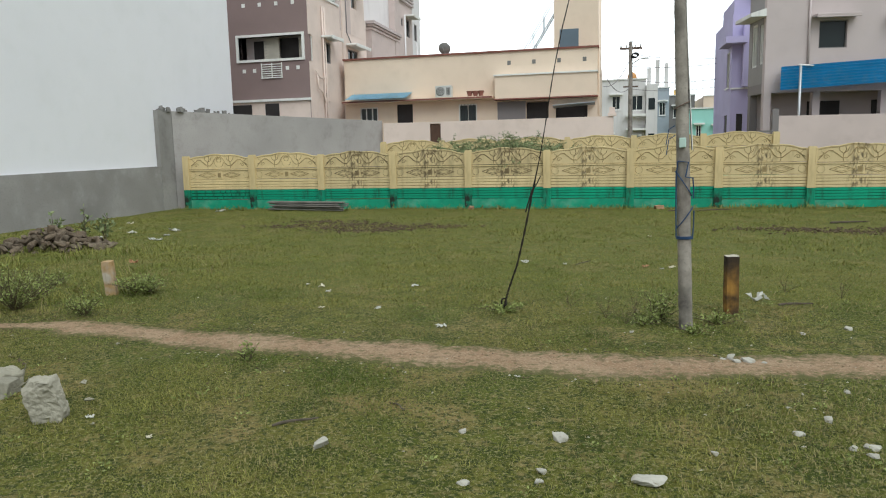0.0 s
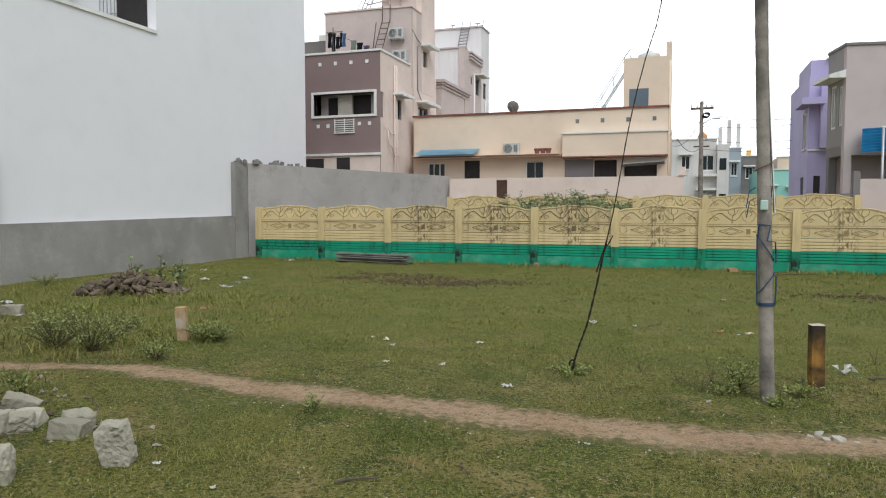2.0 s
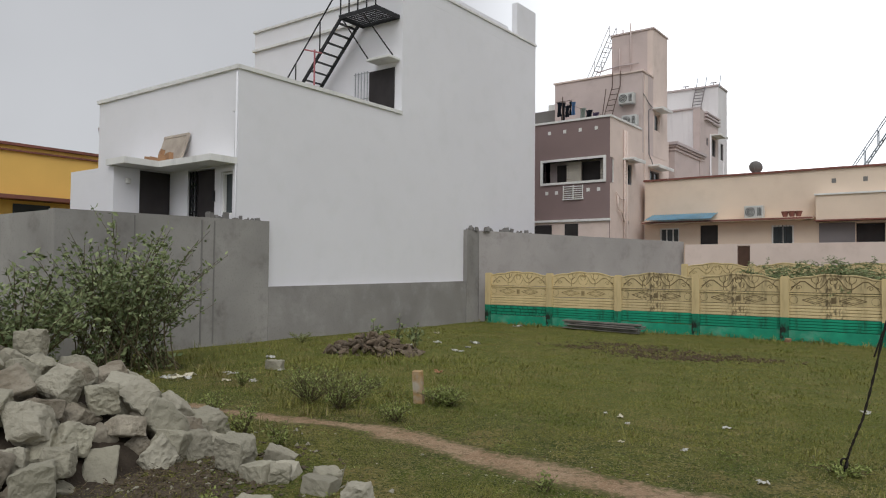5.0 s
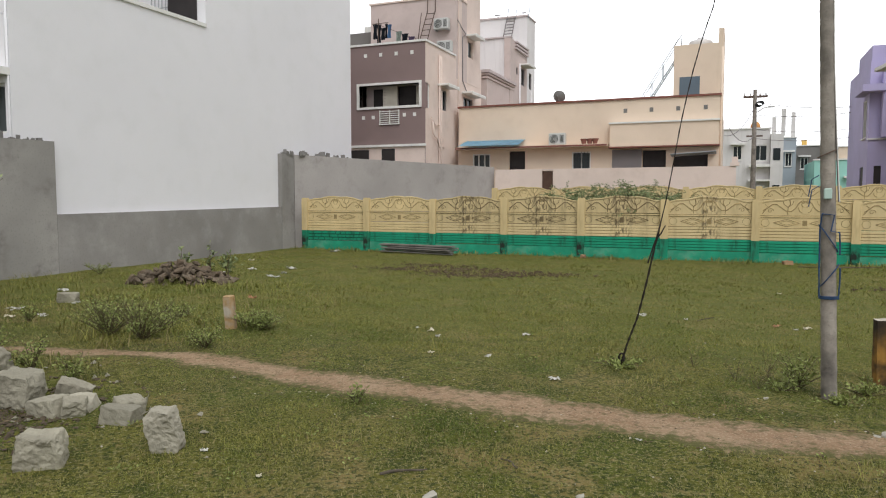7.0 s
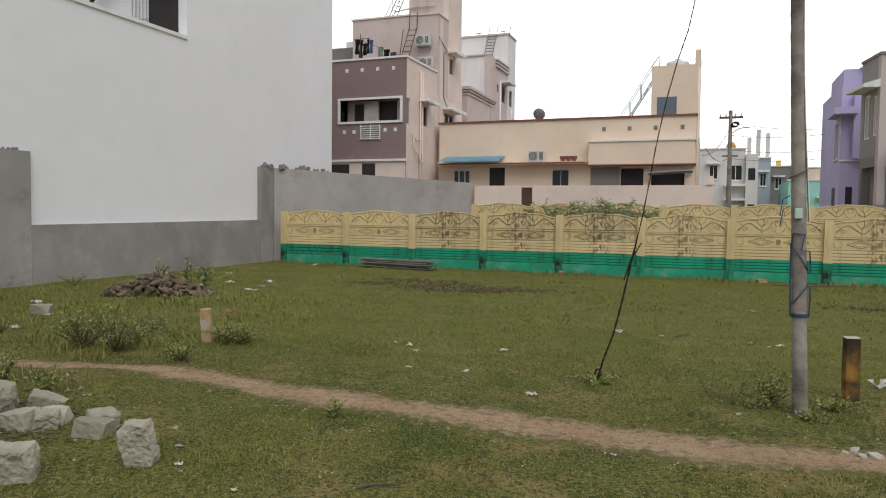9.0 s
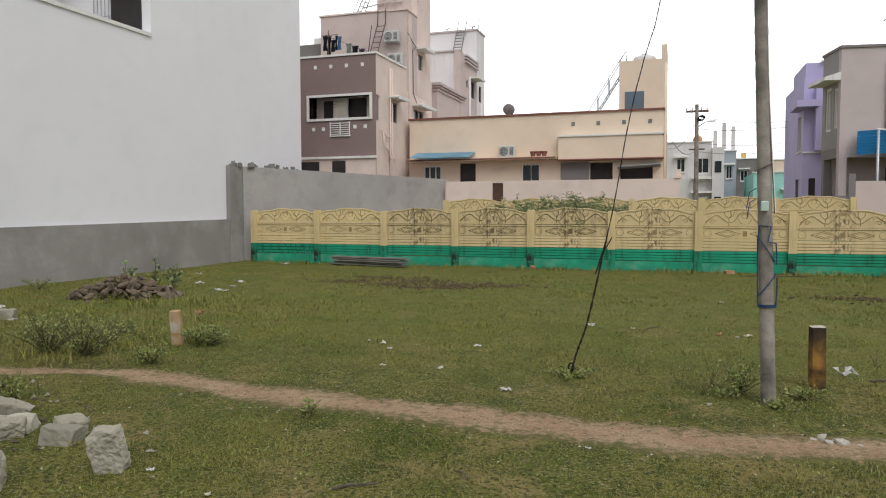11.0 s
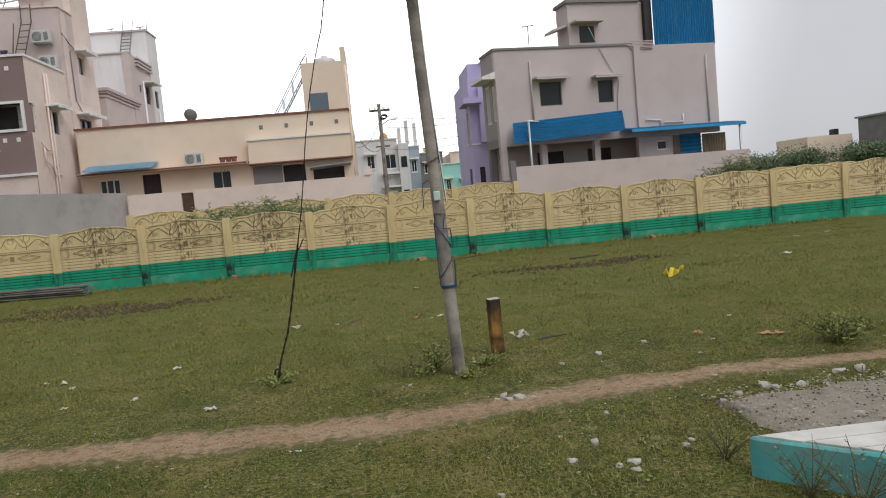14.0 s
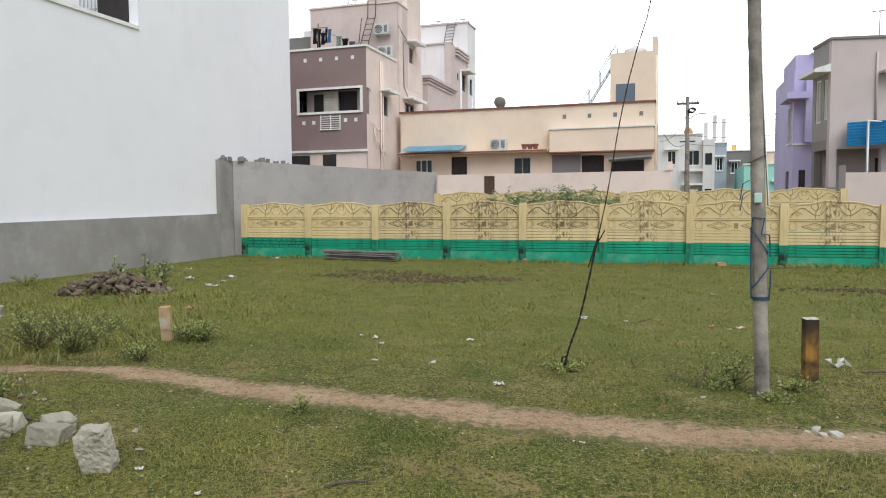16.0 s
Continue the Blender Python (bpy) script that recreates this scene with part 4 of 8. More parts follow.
for x in np.linspace(-6.4, -5.07, 5):
    tube(bm, [(x, 15.52, 8.7), (x, 15.52, 9.75)], 0.022, 6)
for z in (9.3, 9.75):
    tube(bm, [(-6.4, 15.52, z), (-5.07, 15.52, z), (-5.07, 16.4, z)], 0.02, 6)
for f in (0.12, 0.45, 0.75):
    q = foot.lerp(head, f) - sd
    tube(bm, [q, q + Vector((0, 0, 0.95))], 0.02, 6)
tube(bm, [foot - sd + Vector((0, 0, 0.95)), head - sd + Vector((0, 0, 0.98))], 0.022, 6)
part("handrail", bm, M["blacksteel"], st)
bm = bmesh.new()
tube(bm, [(-5.6, 15.6, 8.7), (-5.25, 16.46, 7.7)], 0.02, 6)
part("brace", bm, M["blacksteel"], st)
bm = bmesh.new()
tube(bm, [(-6.4, 15.6, 8.7), (-6.2, 16.46, 7.75)], 0.02, 6)
part("brace", bm, M["blacksteel"], st)
bm = bmesh.new()
tube(bm, [(-7.2, 15.3, 5.2), (-7.2, 15.3, 7.9)], 0.025, 6)
tube(bm, [(-7.62, 15.3, 7.98), (-6.9, 15.3, 7.75)], 0.022, 6)
pm = mat("faded_pink_paint", (0.45, 0.16, 0.17), 0.7)
pst = thing("pink_stand", (-7.2, 15.3, 5.2), "thin faded pink clothes-line post on the terrace", "post")
part("post", bm, pm, pst)
tank = thing("water_tank", (-7.6, 22.6, 9.5), "ribbed white plastic rooftop water tank", "water tank")
bm = bmesh.new()
tube(bm, [(-7.6, 22.6, 9.5 + 0.16 * k) for k in range(13)], [0.68 + 0.03 * (k % 2) for k in range(11)] + [0.5, 0.2], 20)
part("drum", bm, M["white"], tank, smooth=True)
# stored boards on the canopy
bl = thing("leaning_board", (-7.2, 10.6, 4.02), "pale plywood boards and scraps leaning on the canopy", "board")
bm = bmesh.new()
box(bm, -0.5, 0.5, -0.02, 0.02, 0, 0.74, pose(-7.12, 10.72, 4.025, -18, 0, 0))
for u0, u1, v0, v1 in ((-0.5, 0.5, 0.68, 0.74), (0.44, 0.5, 0, 0.68)):
    box(bm, u0, u1, -0.035, -0.021, v0, v1, pose(-7.12, 10.72, 4.025, -18, 0, 0))
part("board", bm, mat("pale_plywood", (0.42, 0.36, 0.30), 0.8, 0.2, 3), bl)
bm = bmesh.new()
for k in range(5):
    box(bm, -0.14, 0.14, -0.05, 0.05, 0, rng.uniform(0.12, 0.3), pose(-7.5 + 0.19 * k, 10.5, 4.025, rng.uniform(-12, 0), rng.uniform(-20, 20), rng.uniform(-30, 30)))
part("scrap", bm, mat("brown_wood_scraps", (0.30, 0.17, 0.09), 0.85, 0.3, 4), bl)

# ---- orange house far to the west ----
oh = thing("orange_house", (-24, 13, 0), "orange-yellow house wall with dull red cornice", "house")
boxes("wall", [(-30, -20, 4, 24, -0.1, 6.0)], M["orange"], oh)
boxes("cornice", [(-30.1, -19.85, 3.9, 24.1, 6.0, 6.1)], M["redtrim"], oh)
boxes("cornice", [(-30.1, -19.9, 3.9, 24.1, 5.8, 5.86)], M["redtrim"], oh)
boxes("canopy", [(-19.995, -19.2, 9.0, 17.0, 4.02, 4.16)], M["redtrim"], oh, "dull red canopy along the orange wall")
boxes("window", [(-19.995, -19.97, 12.6, 13.9, 2.4, 3.9)], M["pane"], oh)
pipe(oh, [(-20.1, 15.9, 6.1), (-20.1, 15.75, 7.2)], 0.035, "rust", "roof_rod")

# ---- brown house ----
bh = thing("brown_house", (-6, 30, 0), "three-storey house with dark brown front and beige sides", "house")
BX, BY = -3.3, 27.0
shell(bh, -9.2, BX, BY, 33.6, -0.1, 7.62, M["brown"], south=[(-6.2, -3.55, 5.2, 6.05)], east=[(28.5, 29.2, 5.17, 6.0), (31.2, 32.4, 5.1, 6.05), (27.1, 27.42, 5.1, 6.02), (28.45, 28.85, 3.72, 4.06)], parapet=0.9, side_material=M["pinkish"])
boxes("coping", [(-9.25, BX + 0.05, BY - 0.05, BY + 0.28, 7.62, 7.7)], M["white_trim"], bh)
boxes("coping", [(BX - 0.28, BX + 0.05, BY + 0.28, 30.2, 7.62, 7.7)], M["white_trim"], bh)
boxes("floor_band", [(-9.25, BX + 0.04, BY - 0.1, BY - 0.002, 3.6, 3.69)], M["white_trim"], bh)
# recessed ground floor front
on_face("ground_floor_wall", bh, "y", BY, 1, [(-9.2, BX - 0.02, 0.0, 3.595, -0.012, -0.002)], M["pinkish"])
# near-black sheets on the wall stand in for the openings' shade
on_face("opening", bh, "y", BY, 1, [(-7.5, -5.78, 0.9, 3.5, -0.03, -0.014)], M["dark_door_and_gap"])
on_face("opening", bh, "y", BY, 1, [(-5.2, -4.62, 1.6, 3.52, -0.03, -0.014)], M["dark_door_and_gap"])
# balcony with white frame
f = on_face("balcony_frame", bh, "y", BY, 1, [(-6.3, -3.45, 6.05, 6.14, -0.06, 0.2), (-6.3, -6.2, 5.2, 6.05, -0.06, 0.2), (-3.55, -3.45, 5.2, 6.05, -0.06, 0.2), (-6.3, -3.45, 5.11, 5.2, -0.06, 0.2)], M["white_trim"])
on_face("balcony_back_wall", bh, "y", BY, 1, [(-6.2, -3.55, 4.6, 6.3, 0.6, 0.65)], M["mauve"])
on_face("balcony_floor", bh, "y", BY, 1, [(-6.2, -3.55, 4.55, 4.6, 0.24, 0.6)], M["cement"])
on_face("balcony_door", bh, "y", BY, 1, [(-5.85, -5.33, 4.6, 5.98, 0.56, 0.595)], M["dark_door_and_gap"])
on_face("balcony_door", bh, "y", BY, 1, [(-4.72, -3.85, 4.6, 6.04, 0.56, 0.595)], M["dark_door_and_gap"])
for k in range(8):
    for u0, u1, deep in ((-5.3, -4.66, 0.32), (-3.88, -3.73, 0.42), (-3.72, -3.57, 0.42)):
        on_face("slat", bh, "y", BY, 1, [(u0, u1, 5.12 + 0.115 * k, 5.225 + 0.115 * k, deep, deep + 0.025)], M["screen"], "cream slat of the balcony screen")
bm = bmesh.new()
for k in range(6):
    face_box(bm, "y", BY, 1, -5.24, -4.44, 4.56 + 0.085 * k, 4.59 + 0.085 * k, -0.05, -0.02)
for u in (-5.28, -4.85, -4.44):
    face_box(bm, "y", BY, 1, u, u + 0.03, 4.52, 5.05, -0.055, -0.015)
face_box(bm, "y", BY, 1, -5.3, -4.4, 4.48, 4.52, -0.06, -0.002)
part("grille", bm, M["white_trim"], bh, "white railing grille")
for u, v in [(-5.91 + 0.683 * k, 7.2) for k in range(4)] + [(-6.02, 4.75), (-5.58, 4.75), (-4.2, 4.8), (-3.76, 4.8)]:
    on_face("square_vent", bh, "y", BY, 1, [(u - 0.065, u + 0.065, v - 0.03, v + 0.11, -0.02, -0.002)], M["white_trim"])
window(bh, "x", BX, -1, 27.1, 27.42, 5.1, 6.02, "pane", "white_trim", 0, False)
window(bh, "x", BX, -1, 28.5, 29.2, 5.17, 6.0, "pane", "mauve_dark", 1, False, (0.25, 0.5))
window(bh, "x", BX, -1, 31.2, 32.4, 5.1, 6.05, "pane", "mauve_dark", 1, False, (0.3, 0.55))
window(bh, "x", BX, -1, 28.45, 28.85, 3.72, 4.06, "pane", "pinkish", 0, True)
for z0, z1 in ((-0.1, 5.06), (6.06, 7.62)):
    boxes("corner_strip", [(BX + 0.001, BX + 0.012, BY + 0.004, BY + 0.3, z0, z1)], M["pinkish"], bh)
# upper block, stair tower
SY, TY = 30.32, 31.6
boxes("upper_block", [(-7.42, -4.2, SY, 33.4, 6.7, 10.18)], M["pinkgrey"], bh)
boxes("upper_block_edge", [(-7.48, -4.2, SY - 0.05, SY + 0.25, 10.184, 10.25)], M["pinkish"], bh)
boxes("stair_block", [(-4.198, BX + 0.01, SY, TY - 0.002, 6.7, 10.15)], M["pinkgrey"], bh)
boxes("stair_block_edge", [(-4.24, BX + 0.05, SY - 0.05, TY - 0.002, 10.154, 10.22)], M["pinkish"], bh)
bm = bmesh.new()
slab_with_holes(bm, TY, 33.38, 6.7, 12.33, [(31.75, 32.4, 7.85, 8.64)], BX - 0.25, BX + 0.012, "x")
part("tower_wall", bm, M["pinkish"], bh)
boxes("tower", [(-5.22, BX - 0.252, TY, 33.38, 6.7, 12.33)], M["pinkgrey"], bh)
boxes("tower_coping", [(-5.27, BX + 0.06, TY - 0.05, 33.43, 12.333, 12.4)], M["pinkgrey"], bh)
window(bh, "x", BX + 0.012, -1, 31.75, 32.4, 7.85, 8.64, "pane", "pinkish", 0, False, (0.25, 0.5))
boxes("side_pilaster", [(BX + 0.011, BX + 0.05, 30.5, 30.85, 3.0, 10.05)], M["pinkish"], bh)
boxes("roof_slab_edge", [(-9.1, -7.45, 31.0, 33.0, 8.45, 9.2)], M["darkplaster"], bh)
boxes("far_parapet", [(-9.2, -7.5, 33.0, 33.4, 9.0, 10.0)], M["white_trim"], bh)
boxes("deck", [(-9.2, -7.43, 30.6, 33.4, 8.3, 8.44)], M["cement"], bh)
ladder("ladder", bh, (-4.9, 29.6, 7.0), (-4.42, SY - 0.1, 9.65), 0.36, 11, M["rust"], 0.0, 0.02, (1, 0, 0))
for x in (-4.6, -4.24):
    pipe(bh, [(x, SY - 0.1, 9.6), (x, SY - 0.06, 10.3)], 0.02, "rust", "hand_rail")
pipe(bh, [(-4.95, SY - 0.35, 8.3), (-4.8, SY - 0.3, 9.55)], 0.02, "rust", "hand_rail")
ladder("ladder", bh, (-6.35, TY + 0.2, 10.2), (-5.25, TY + 0.2, 12.45), 0.4, 11, M["mauve_dark"], 0.42, 0.02, (0.5, 1, 0))
pipe(bh, [(-4.3, TY - 0.06, 10.2), (-4.3, TY - 0.06, 12.75)], 0.03, "pinkgrey")
pipe(bh, [(-4.82, TY - 0.06, 10.2), (-4.82, TY - 0.06, 11.7)], 0.03, "pinkgrey")
pipe(bh, [(-5.9, TY - 0.06, 10.78), (-4.83, TY - 0.08, 10.92), (-3.93, TY - 0.08, 10.9)], 0.03, "mauve")
pipe(bh, [(-4.85, TY + 0.4, 12.33), (-4.85, TY + 0.4, 12.7)], 0.03, "pinkgrey")
for y in (28.3, 28.5):
    pipe(bh, [(BX + 0.07, y, 0.2), (BX + 0.07, y, 7.3)], 0.035, "pinkish")
pipe(bh, [(BX + 0.07, 27.6, 4.6), (BX + 0.09, 27.6, 4.1), (BX + 0.09, 28.0, 3.95), (BX + 0.09, 28.2, 3.6)], 0.03, "pinkish")
pipe(bh, [(BX + 0.07, 27.45, 4.75), (BX + 0.09, 27.8, 4.5), (BX + 0.09, 28.2, 4.5)], 0.028, "pinkish")
pipe(bh, [(BX + 0.03, 30.4, 9.2), (BX + 0.07, 30.9, 8.9), (BX + 0.05, 31.4, 8.8), (BX + 0.05, 30.95, 8.6), (BX + 0.05, 31.0, 6.7), (BX + 0.05, 31.6, 6.2)], 0.02, "mauve_dark", "cable")
ac_label = "white wall-hung air conditioner unit on a beige house"
aircon((-3.88, SY - 0.36, 8.78), "y", ac_label)
aircon((-3.74, SY - 0.36, 7.82), "y", ac_label)
# washing on the roof
wl_ = thing("washing_line", (-5.0, 27.5, 6.75), "clothes drying on a line on the brown house roof", "washing line")
bm = bmesh.new()
tube(bm, [(-6.15, 28.6, 6.75), (-6.15, 28.6, 9.1)], 0.02, 6)
tube(bm, [(-6.45, 28.6, 8.9), (-5.7, 28.6, 8.9)], 0.015, 6)
tube(bm, [(-6.15, 28.6, 8.85), (-5.2, 28.6, 8.45), (-4.3, 29.0, 8.1)], 0.008, 5)
part("line_post", bm, M["rust"], wl_)
for x, z, w, h, m in ((-6.3, 8.88, 0.22, 0.62, "cloth_dark"), (-6.12, 8.86, 0.2, 0.8, "cloth_dark"), (-5.93, 8.7, 0.22, 0.5, "cloth_dark"), (-5.78, 8.86, 0.12, 0.6, "cloth_dark"), (-5.64, 8.82, 0.2, 0.56, "cloth_blue"), (-5.2, 8.5, 0.28, 0.45, "cloth_grey"), (-4.92, 8.38, 0.3, 0.4, "cloth_dark"), (-4.62, 8.24, 0.3, 0.3, "cloth_mauve")):
    bm = bmesh.new()
    g = []
    for i in range(5):
        row = []
        for j in range(6):
            row.append(bm.verts.new((x + w * (i / 4 - 0.5) * (1 - 0.25 * j / 5), 28.6 + 0.04 * math.sin(i * 2.1 + j), z - h * j / 5)))
        g.append(row)
    for a, b in zip(g, g[1:]):
        for j in range(5):
            bm.faces.new((a[j], b[j], b[j + 1], a[j + 1]))
    bmesh.ops.solidify(bm, geom=bm.faces[:], thickness=0.012)
    part("garment", bm, M[m], wl_)

# ---- tall lilac house behind ----
lh = thing("lilac_house", (-5, 44, 0), "tall pale lilac-grey house with roof ladder", "house")
LX = -3.46
shell(lh, -8.0, LX, 42.15, 43.9, -0.1, 12.1, M["lilacgrey"], east=[(42.6, 43.2, 8.0, 8.95)], roof=True, parapet=0.2)
boxes("coping", [(-8.1, LX + 0.05, 42.08, 42.4, 12.104, 12.2)], M["mauve"], lh)
boxes("coping", [(LX - 0.25, LX + 0.05, 42.402, 43.95, 12.104, 12.2)], M["mauve"], lh)
bm = bmesh.new()
slab_with_holes(bm, 38.8, 42.148, -0.1, 10.2, [(40.95, 41.65, 8.0, 8.95), (39.95, 40.3, 8.45, 8.85)], LX - 0.3, LX, "x")
part("side_wall", bm, M["pinkgrey"], lh)
boxes("middle_block", [(-8.0, LX - 0.302, 38.8, 42.148, -0.1, 10.2)], M["lilacgrey"], lh)
boxes("middle_coping", [(-8.1, LX + 0.06, 38.72, 39.0, 10.204, 10.28)], M["mauve"], lh)
boxes("corner_pier", [(-3.78, LX + 0.03, 38.73, 39.3, 4.0, 10.2)], M["pinkgrey"], lh)
for z in (9.75, 9.93, 10.1):
    boxes("cornice", [(LX + 0.001, LX + 0.14, 39.6, 42.1, z, z + 0.09)], M["mauve"], lh)
boxes("lower_block", [(-6.6, LX - 0.002, 34.9, 38.7, -0.1, 7.7)], M["pinkgrey"], lh)
for z, out in ((7.45, 0.06), (7.6, 0.12), (7.75, 0.2)):
    boxes("cornice", [(-6.6, LX + out, 34.9 - out, 39.4, z if z < 7.7 else 7.704, z + 0.09)], M["pinkgrey"] if z < 7.7 else M["mauve"], lh)
window(lh, "x", LX, -1, 40.95, 41.65, 8.0, 8.95, "pane", "mauve_dark", 0, False, (0.3, 0.6))
window(lh, "x", LX, -1, 39.95, 40.3, 8.45, 8.85, "pane", "mauve_dark", 0, False)
window(lh, "x", LX, -1, 42.6, 43.2, 8.0, 8.95, "pane", "mauve_dark", 0, False)
ladder("ladder", lh, (-4.55, 41.4, 10.25), (-4.42, 42.1, 12.15), 0.5, 10, M["mauve_dark"], 0.0, 0.03, (1, 0, 0))
for x, top in ((-4.68, 12.75), (-4.18, 12.75), (-3.4, 12.75)):
    pipe(lh, [(x, 42.12, 12.0), (x + 0.06, 42.3, top)], 0.025, "bluegrey", "hand_rail")
for x in (-5.4, -3.85):
    pipe(lh, [(x, 42.6, 11.9), (x, 42.6, 12.45)], 0.03, "mauve_dark", "vent_pipe")
    pipe(lh, [(x - 0.18, 42.6, 12.45), (x + 0.18, 42.6, 12.45)], 0.03, "mauve_dark", "vent_pipe")
pipe(lh, [(LX + 0.05, 40.5, 0.5), (LX + 0.05, 40.5, 9.1)], 0.05, "lilacgrey")
pipe(lh, [(LX + 0.05, 42.9, 3), (LX + 0.05, 42.9, 7.9)], 0.05, "lilacgrey")

# ---- peach single-storey house ----
ph = thing("peach_house", (2, 33, 0), "long peach-beige single-storey house with stair tower", "house")
PY = 30.0
shell(ph, -3.05, 7.34, PY, 40.0, -0.1, 5.38, M["beige"], south=[(-2.42, -1.63, 2.7, 3.43), (-0.8, -0.12, 1.6, 3.5), (1.82, 2.58, 2.65, 3.42), (4.57, 5.45, 2.4, 3.42), (5.73, 6.96, 2.4, 3.25)], parapet=0.8)
boxes("coping", [(-3.1, 7.38, PY - 0.06, PY + 0.3, 5.38, 5.45)], M["redtrim"], ph)
boxes("ledge", [(-3.0, 3.3, PY - 0.55, PY - 0.002, 3.58, 3.68)], M["beige"], ph, "beige concrete ledge with red edge")
boxes("ledge_edge", [(-3.0, 3.3, PY - 0.57, PY - 0.552, 3.6, 3.66)], M["redtrim"], ph)
window(ph, "y", PY, 1, -2.42, -1.63, 2.7, 3.43, "pane_teal", "white_trim", 2, False)
on_face("door", ph, "y", PY, 1, [(-0.8, -0.12, 1.6, 3.5, 0.08, 0.14)], M["dark_door_and_gap"])
window(ph, "y", PY, 1, 1.82, 2.58, 2.65, 3.42, "pane_teal", "white_trim", 1, False, bars=5)
# near-black sheets set in the holes imitate the shade inside
for u in (4.57, 5.73):
    on_face("dark_opening", ph, "y", PY, 1, [(u, u + (0.88 if u < 5 else 1.23), 2.4, 3.4, 0.2, 0.24)], M["dark_door_and_gap"])
corrugated("awning", ph, (-2.72, PY - 0.02, 3.98), (2.6, 0, 0), (0, -0.95, -0.28), 22, 0.03, M["paleblue"], label="pale blue corrugated awning")
boxes("jutting_bay", [(3.38, 7.32, PY - 0.42, PY - 0.004, 3.55, 4.42)], M["beige"], ph)
boxes("bay_edge", [(3.34, 7.36, PY - 0.47, PY - 0.004, 4.42, 4.48)], M["white_trim"], ph)
boxes("bay_edge", [(3.34, 7.36, PY - 0.45, PY - 0.004, 3.5, 3.55)], M["redtrim"], ph)
boxes("shutter", [(3.42, 4.55, PY - 0.03, PY - 0.004, 2.5, 3.45)], M["mauve_dark"], ph, "dark grey sheet shutter")
bm = bmesh.new()
box(bm, -0.8, 0.8, -0.22, 0.22, -0.012, 0.012, pose(6.45, PY - 0.25, 3.22, -10, -3, 0))
part("awning_flap", bm, M["bluegrey"], ph, "tilted blue-grey sheet flap")
for k in range(4):
    on_face("vent", ph, "y", PY, 1, [(3.83 + 0.98 * k, 3.97 + 0.98 * k, 4.88, 5.04, -0.012, -0.002)], M["darkplaster"])
# corner tower on the roof
boxes("tower", [(5.57, 7.198, 31.2, 33.5, 4.6, 7.55)], M["beige"], ph)
boxes("tower_pier", [(7.2, 7.4, 31.2, 33.5, 4.6, 8.1)], M["beige"], ph)
on_face("tower_shutter", ph, "y", 31.2, 1, [(5.8, 6.55, 5.5, 6.31, -0.02, -0.002)], M["slate"], "blue-grey shutter")
tank = thing("water_tank", (6.5, 32.3, 7.55), "low white plastic water tank on the tower roof", "water tank")
bm = bmesh.new()
tube(bm, [(6.5, 32.3, z) for z in (7.55, 7.78, 7.86, 7.93, 7.94, 8.0)], [0.45, 0.46, 0.42, 0.2, 0.14, 0.13], 20)
part("drum", bm, M["offwhite"], tank, smooth=True)
ladder("ladder", ph, (4.27, 31.55, 4.9), (5.57, 31.55, 6.98), 0.45, 11, M["bluegrey"], 0.62, 0.03, (0, 1, 0))
pipe(ph, [(5.57, 31.35, 7.6), (5.83, 31.35, 7.97), (5.83, 31.35, 7.56)], 0.026, "bluegrey", "hand_rail")
bulb_dish((1.27, 30.12, 5.46), "dark satellite dish on the roof edge")
aircon((1.3, 29.55, 3.69), "y", "white air conditioner unit on a house ledge")
for x in (2.35, 2.58, 2.8):
    pot = thing("flower_pot", (x, 29.7, 3.68), "reddish clay pot standing on the ledge", "pot", "pots on the ledge")
    bm = bmesh.new()
    tube(bm, [(x, 29.7, 3.68), (x, 29.7, 3.8), (x, 29.7, 3.87), (x, 29.7, 3.9)], [0.07, 0.1, 0.13, 0.13], 10)
    part("pot", bm, M["redtrim"], pot)
pipe(ph, [(7.38, 30.3, 1), (7.38, 30.3, 7.2)], 0.05, "beige")
# its yard wall with a door
yw = bmesh.new()
slab_with_holes(yw, -0.85, 7.95, -0.1, 2.68, [(1.03, 1.46, 0.6, 2.62)], 28.3, 28.5, "y")
yard = part("wall_yard", yw, M["pinkish"], None)
tagged(yard, "faded peach plastered yard wall with stains", "wall", kind="structure")
boxes("yard_door", [(1.04, 1.45, 28.36, 28.4, 0.6, 2.6)], M["brownwood"], yard, "small brown wooden door")
boxes("wall_pier", [(7.75, 8.05, 28.25, 28.55, 2.684, 2.8), (7.8, 8.0, 28.3, 28.5, 2.8, 3.0)], M["pinkish"], yard)
boxes("wall_end", [(7.75, 7.95, 28.51, 34.0, -0.1, 2.66)], M["pinkish"], yard)

# ---- mauve-grey house with blue awnings ----
gh = thing("grey_house", (18, 30, 0), "two-storey mauve-grey house with blue sheet-metal awnings", "house")
GX, GY, GT = 13.4, 30.0, 7.1
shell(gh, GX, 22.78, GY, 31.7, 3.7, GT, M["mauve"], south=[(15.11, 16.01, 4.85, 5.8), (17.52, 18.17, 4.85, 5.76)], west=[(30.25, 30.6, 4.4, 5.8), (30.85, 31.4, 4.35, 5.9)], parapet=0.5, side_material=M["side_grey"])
boxes("coping", [(GX - 0.05, 19.1, GY - 0.05, GY + 0.3, GT, GT + 0.09)], M["mauve_dark"], gh)
boxes("coping", [(GX - 0.05, GX + 0.3, GY + 0.3, 31.7, GT, GT + 0.09)], M["mauve_dark"], gh)
boxes("pilaster", [(19.1, 19.38, GY - 0.1, GY - 0.003, 3.7, 7.05)], M["mauve"], gh)
bm = bmesh.new()
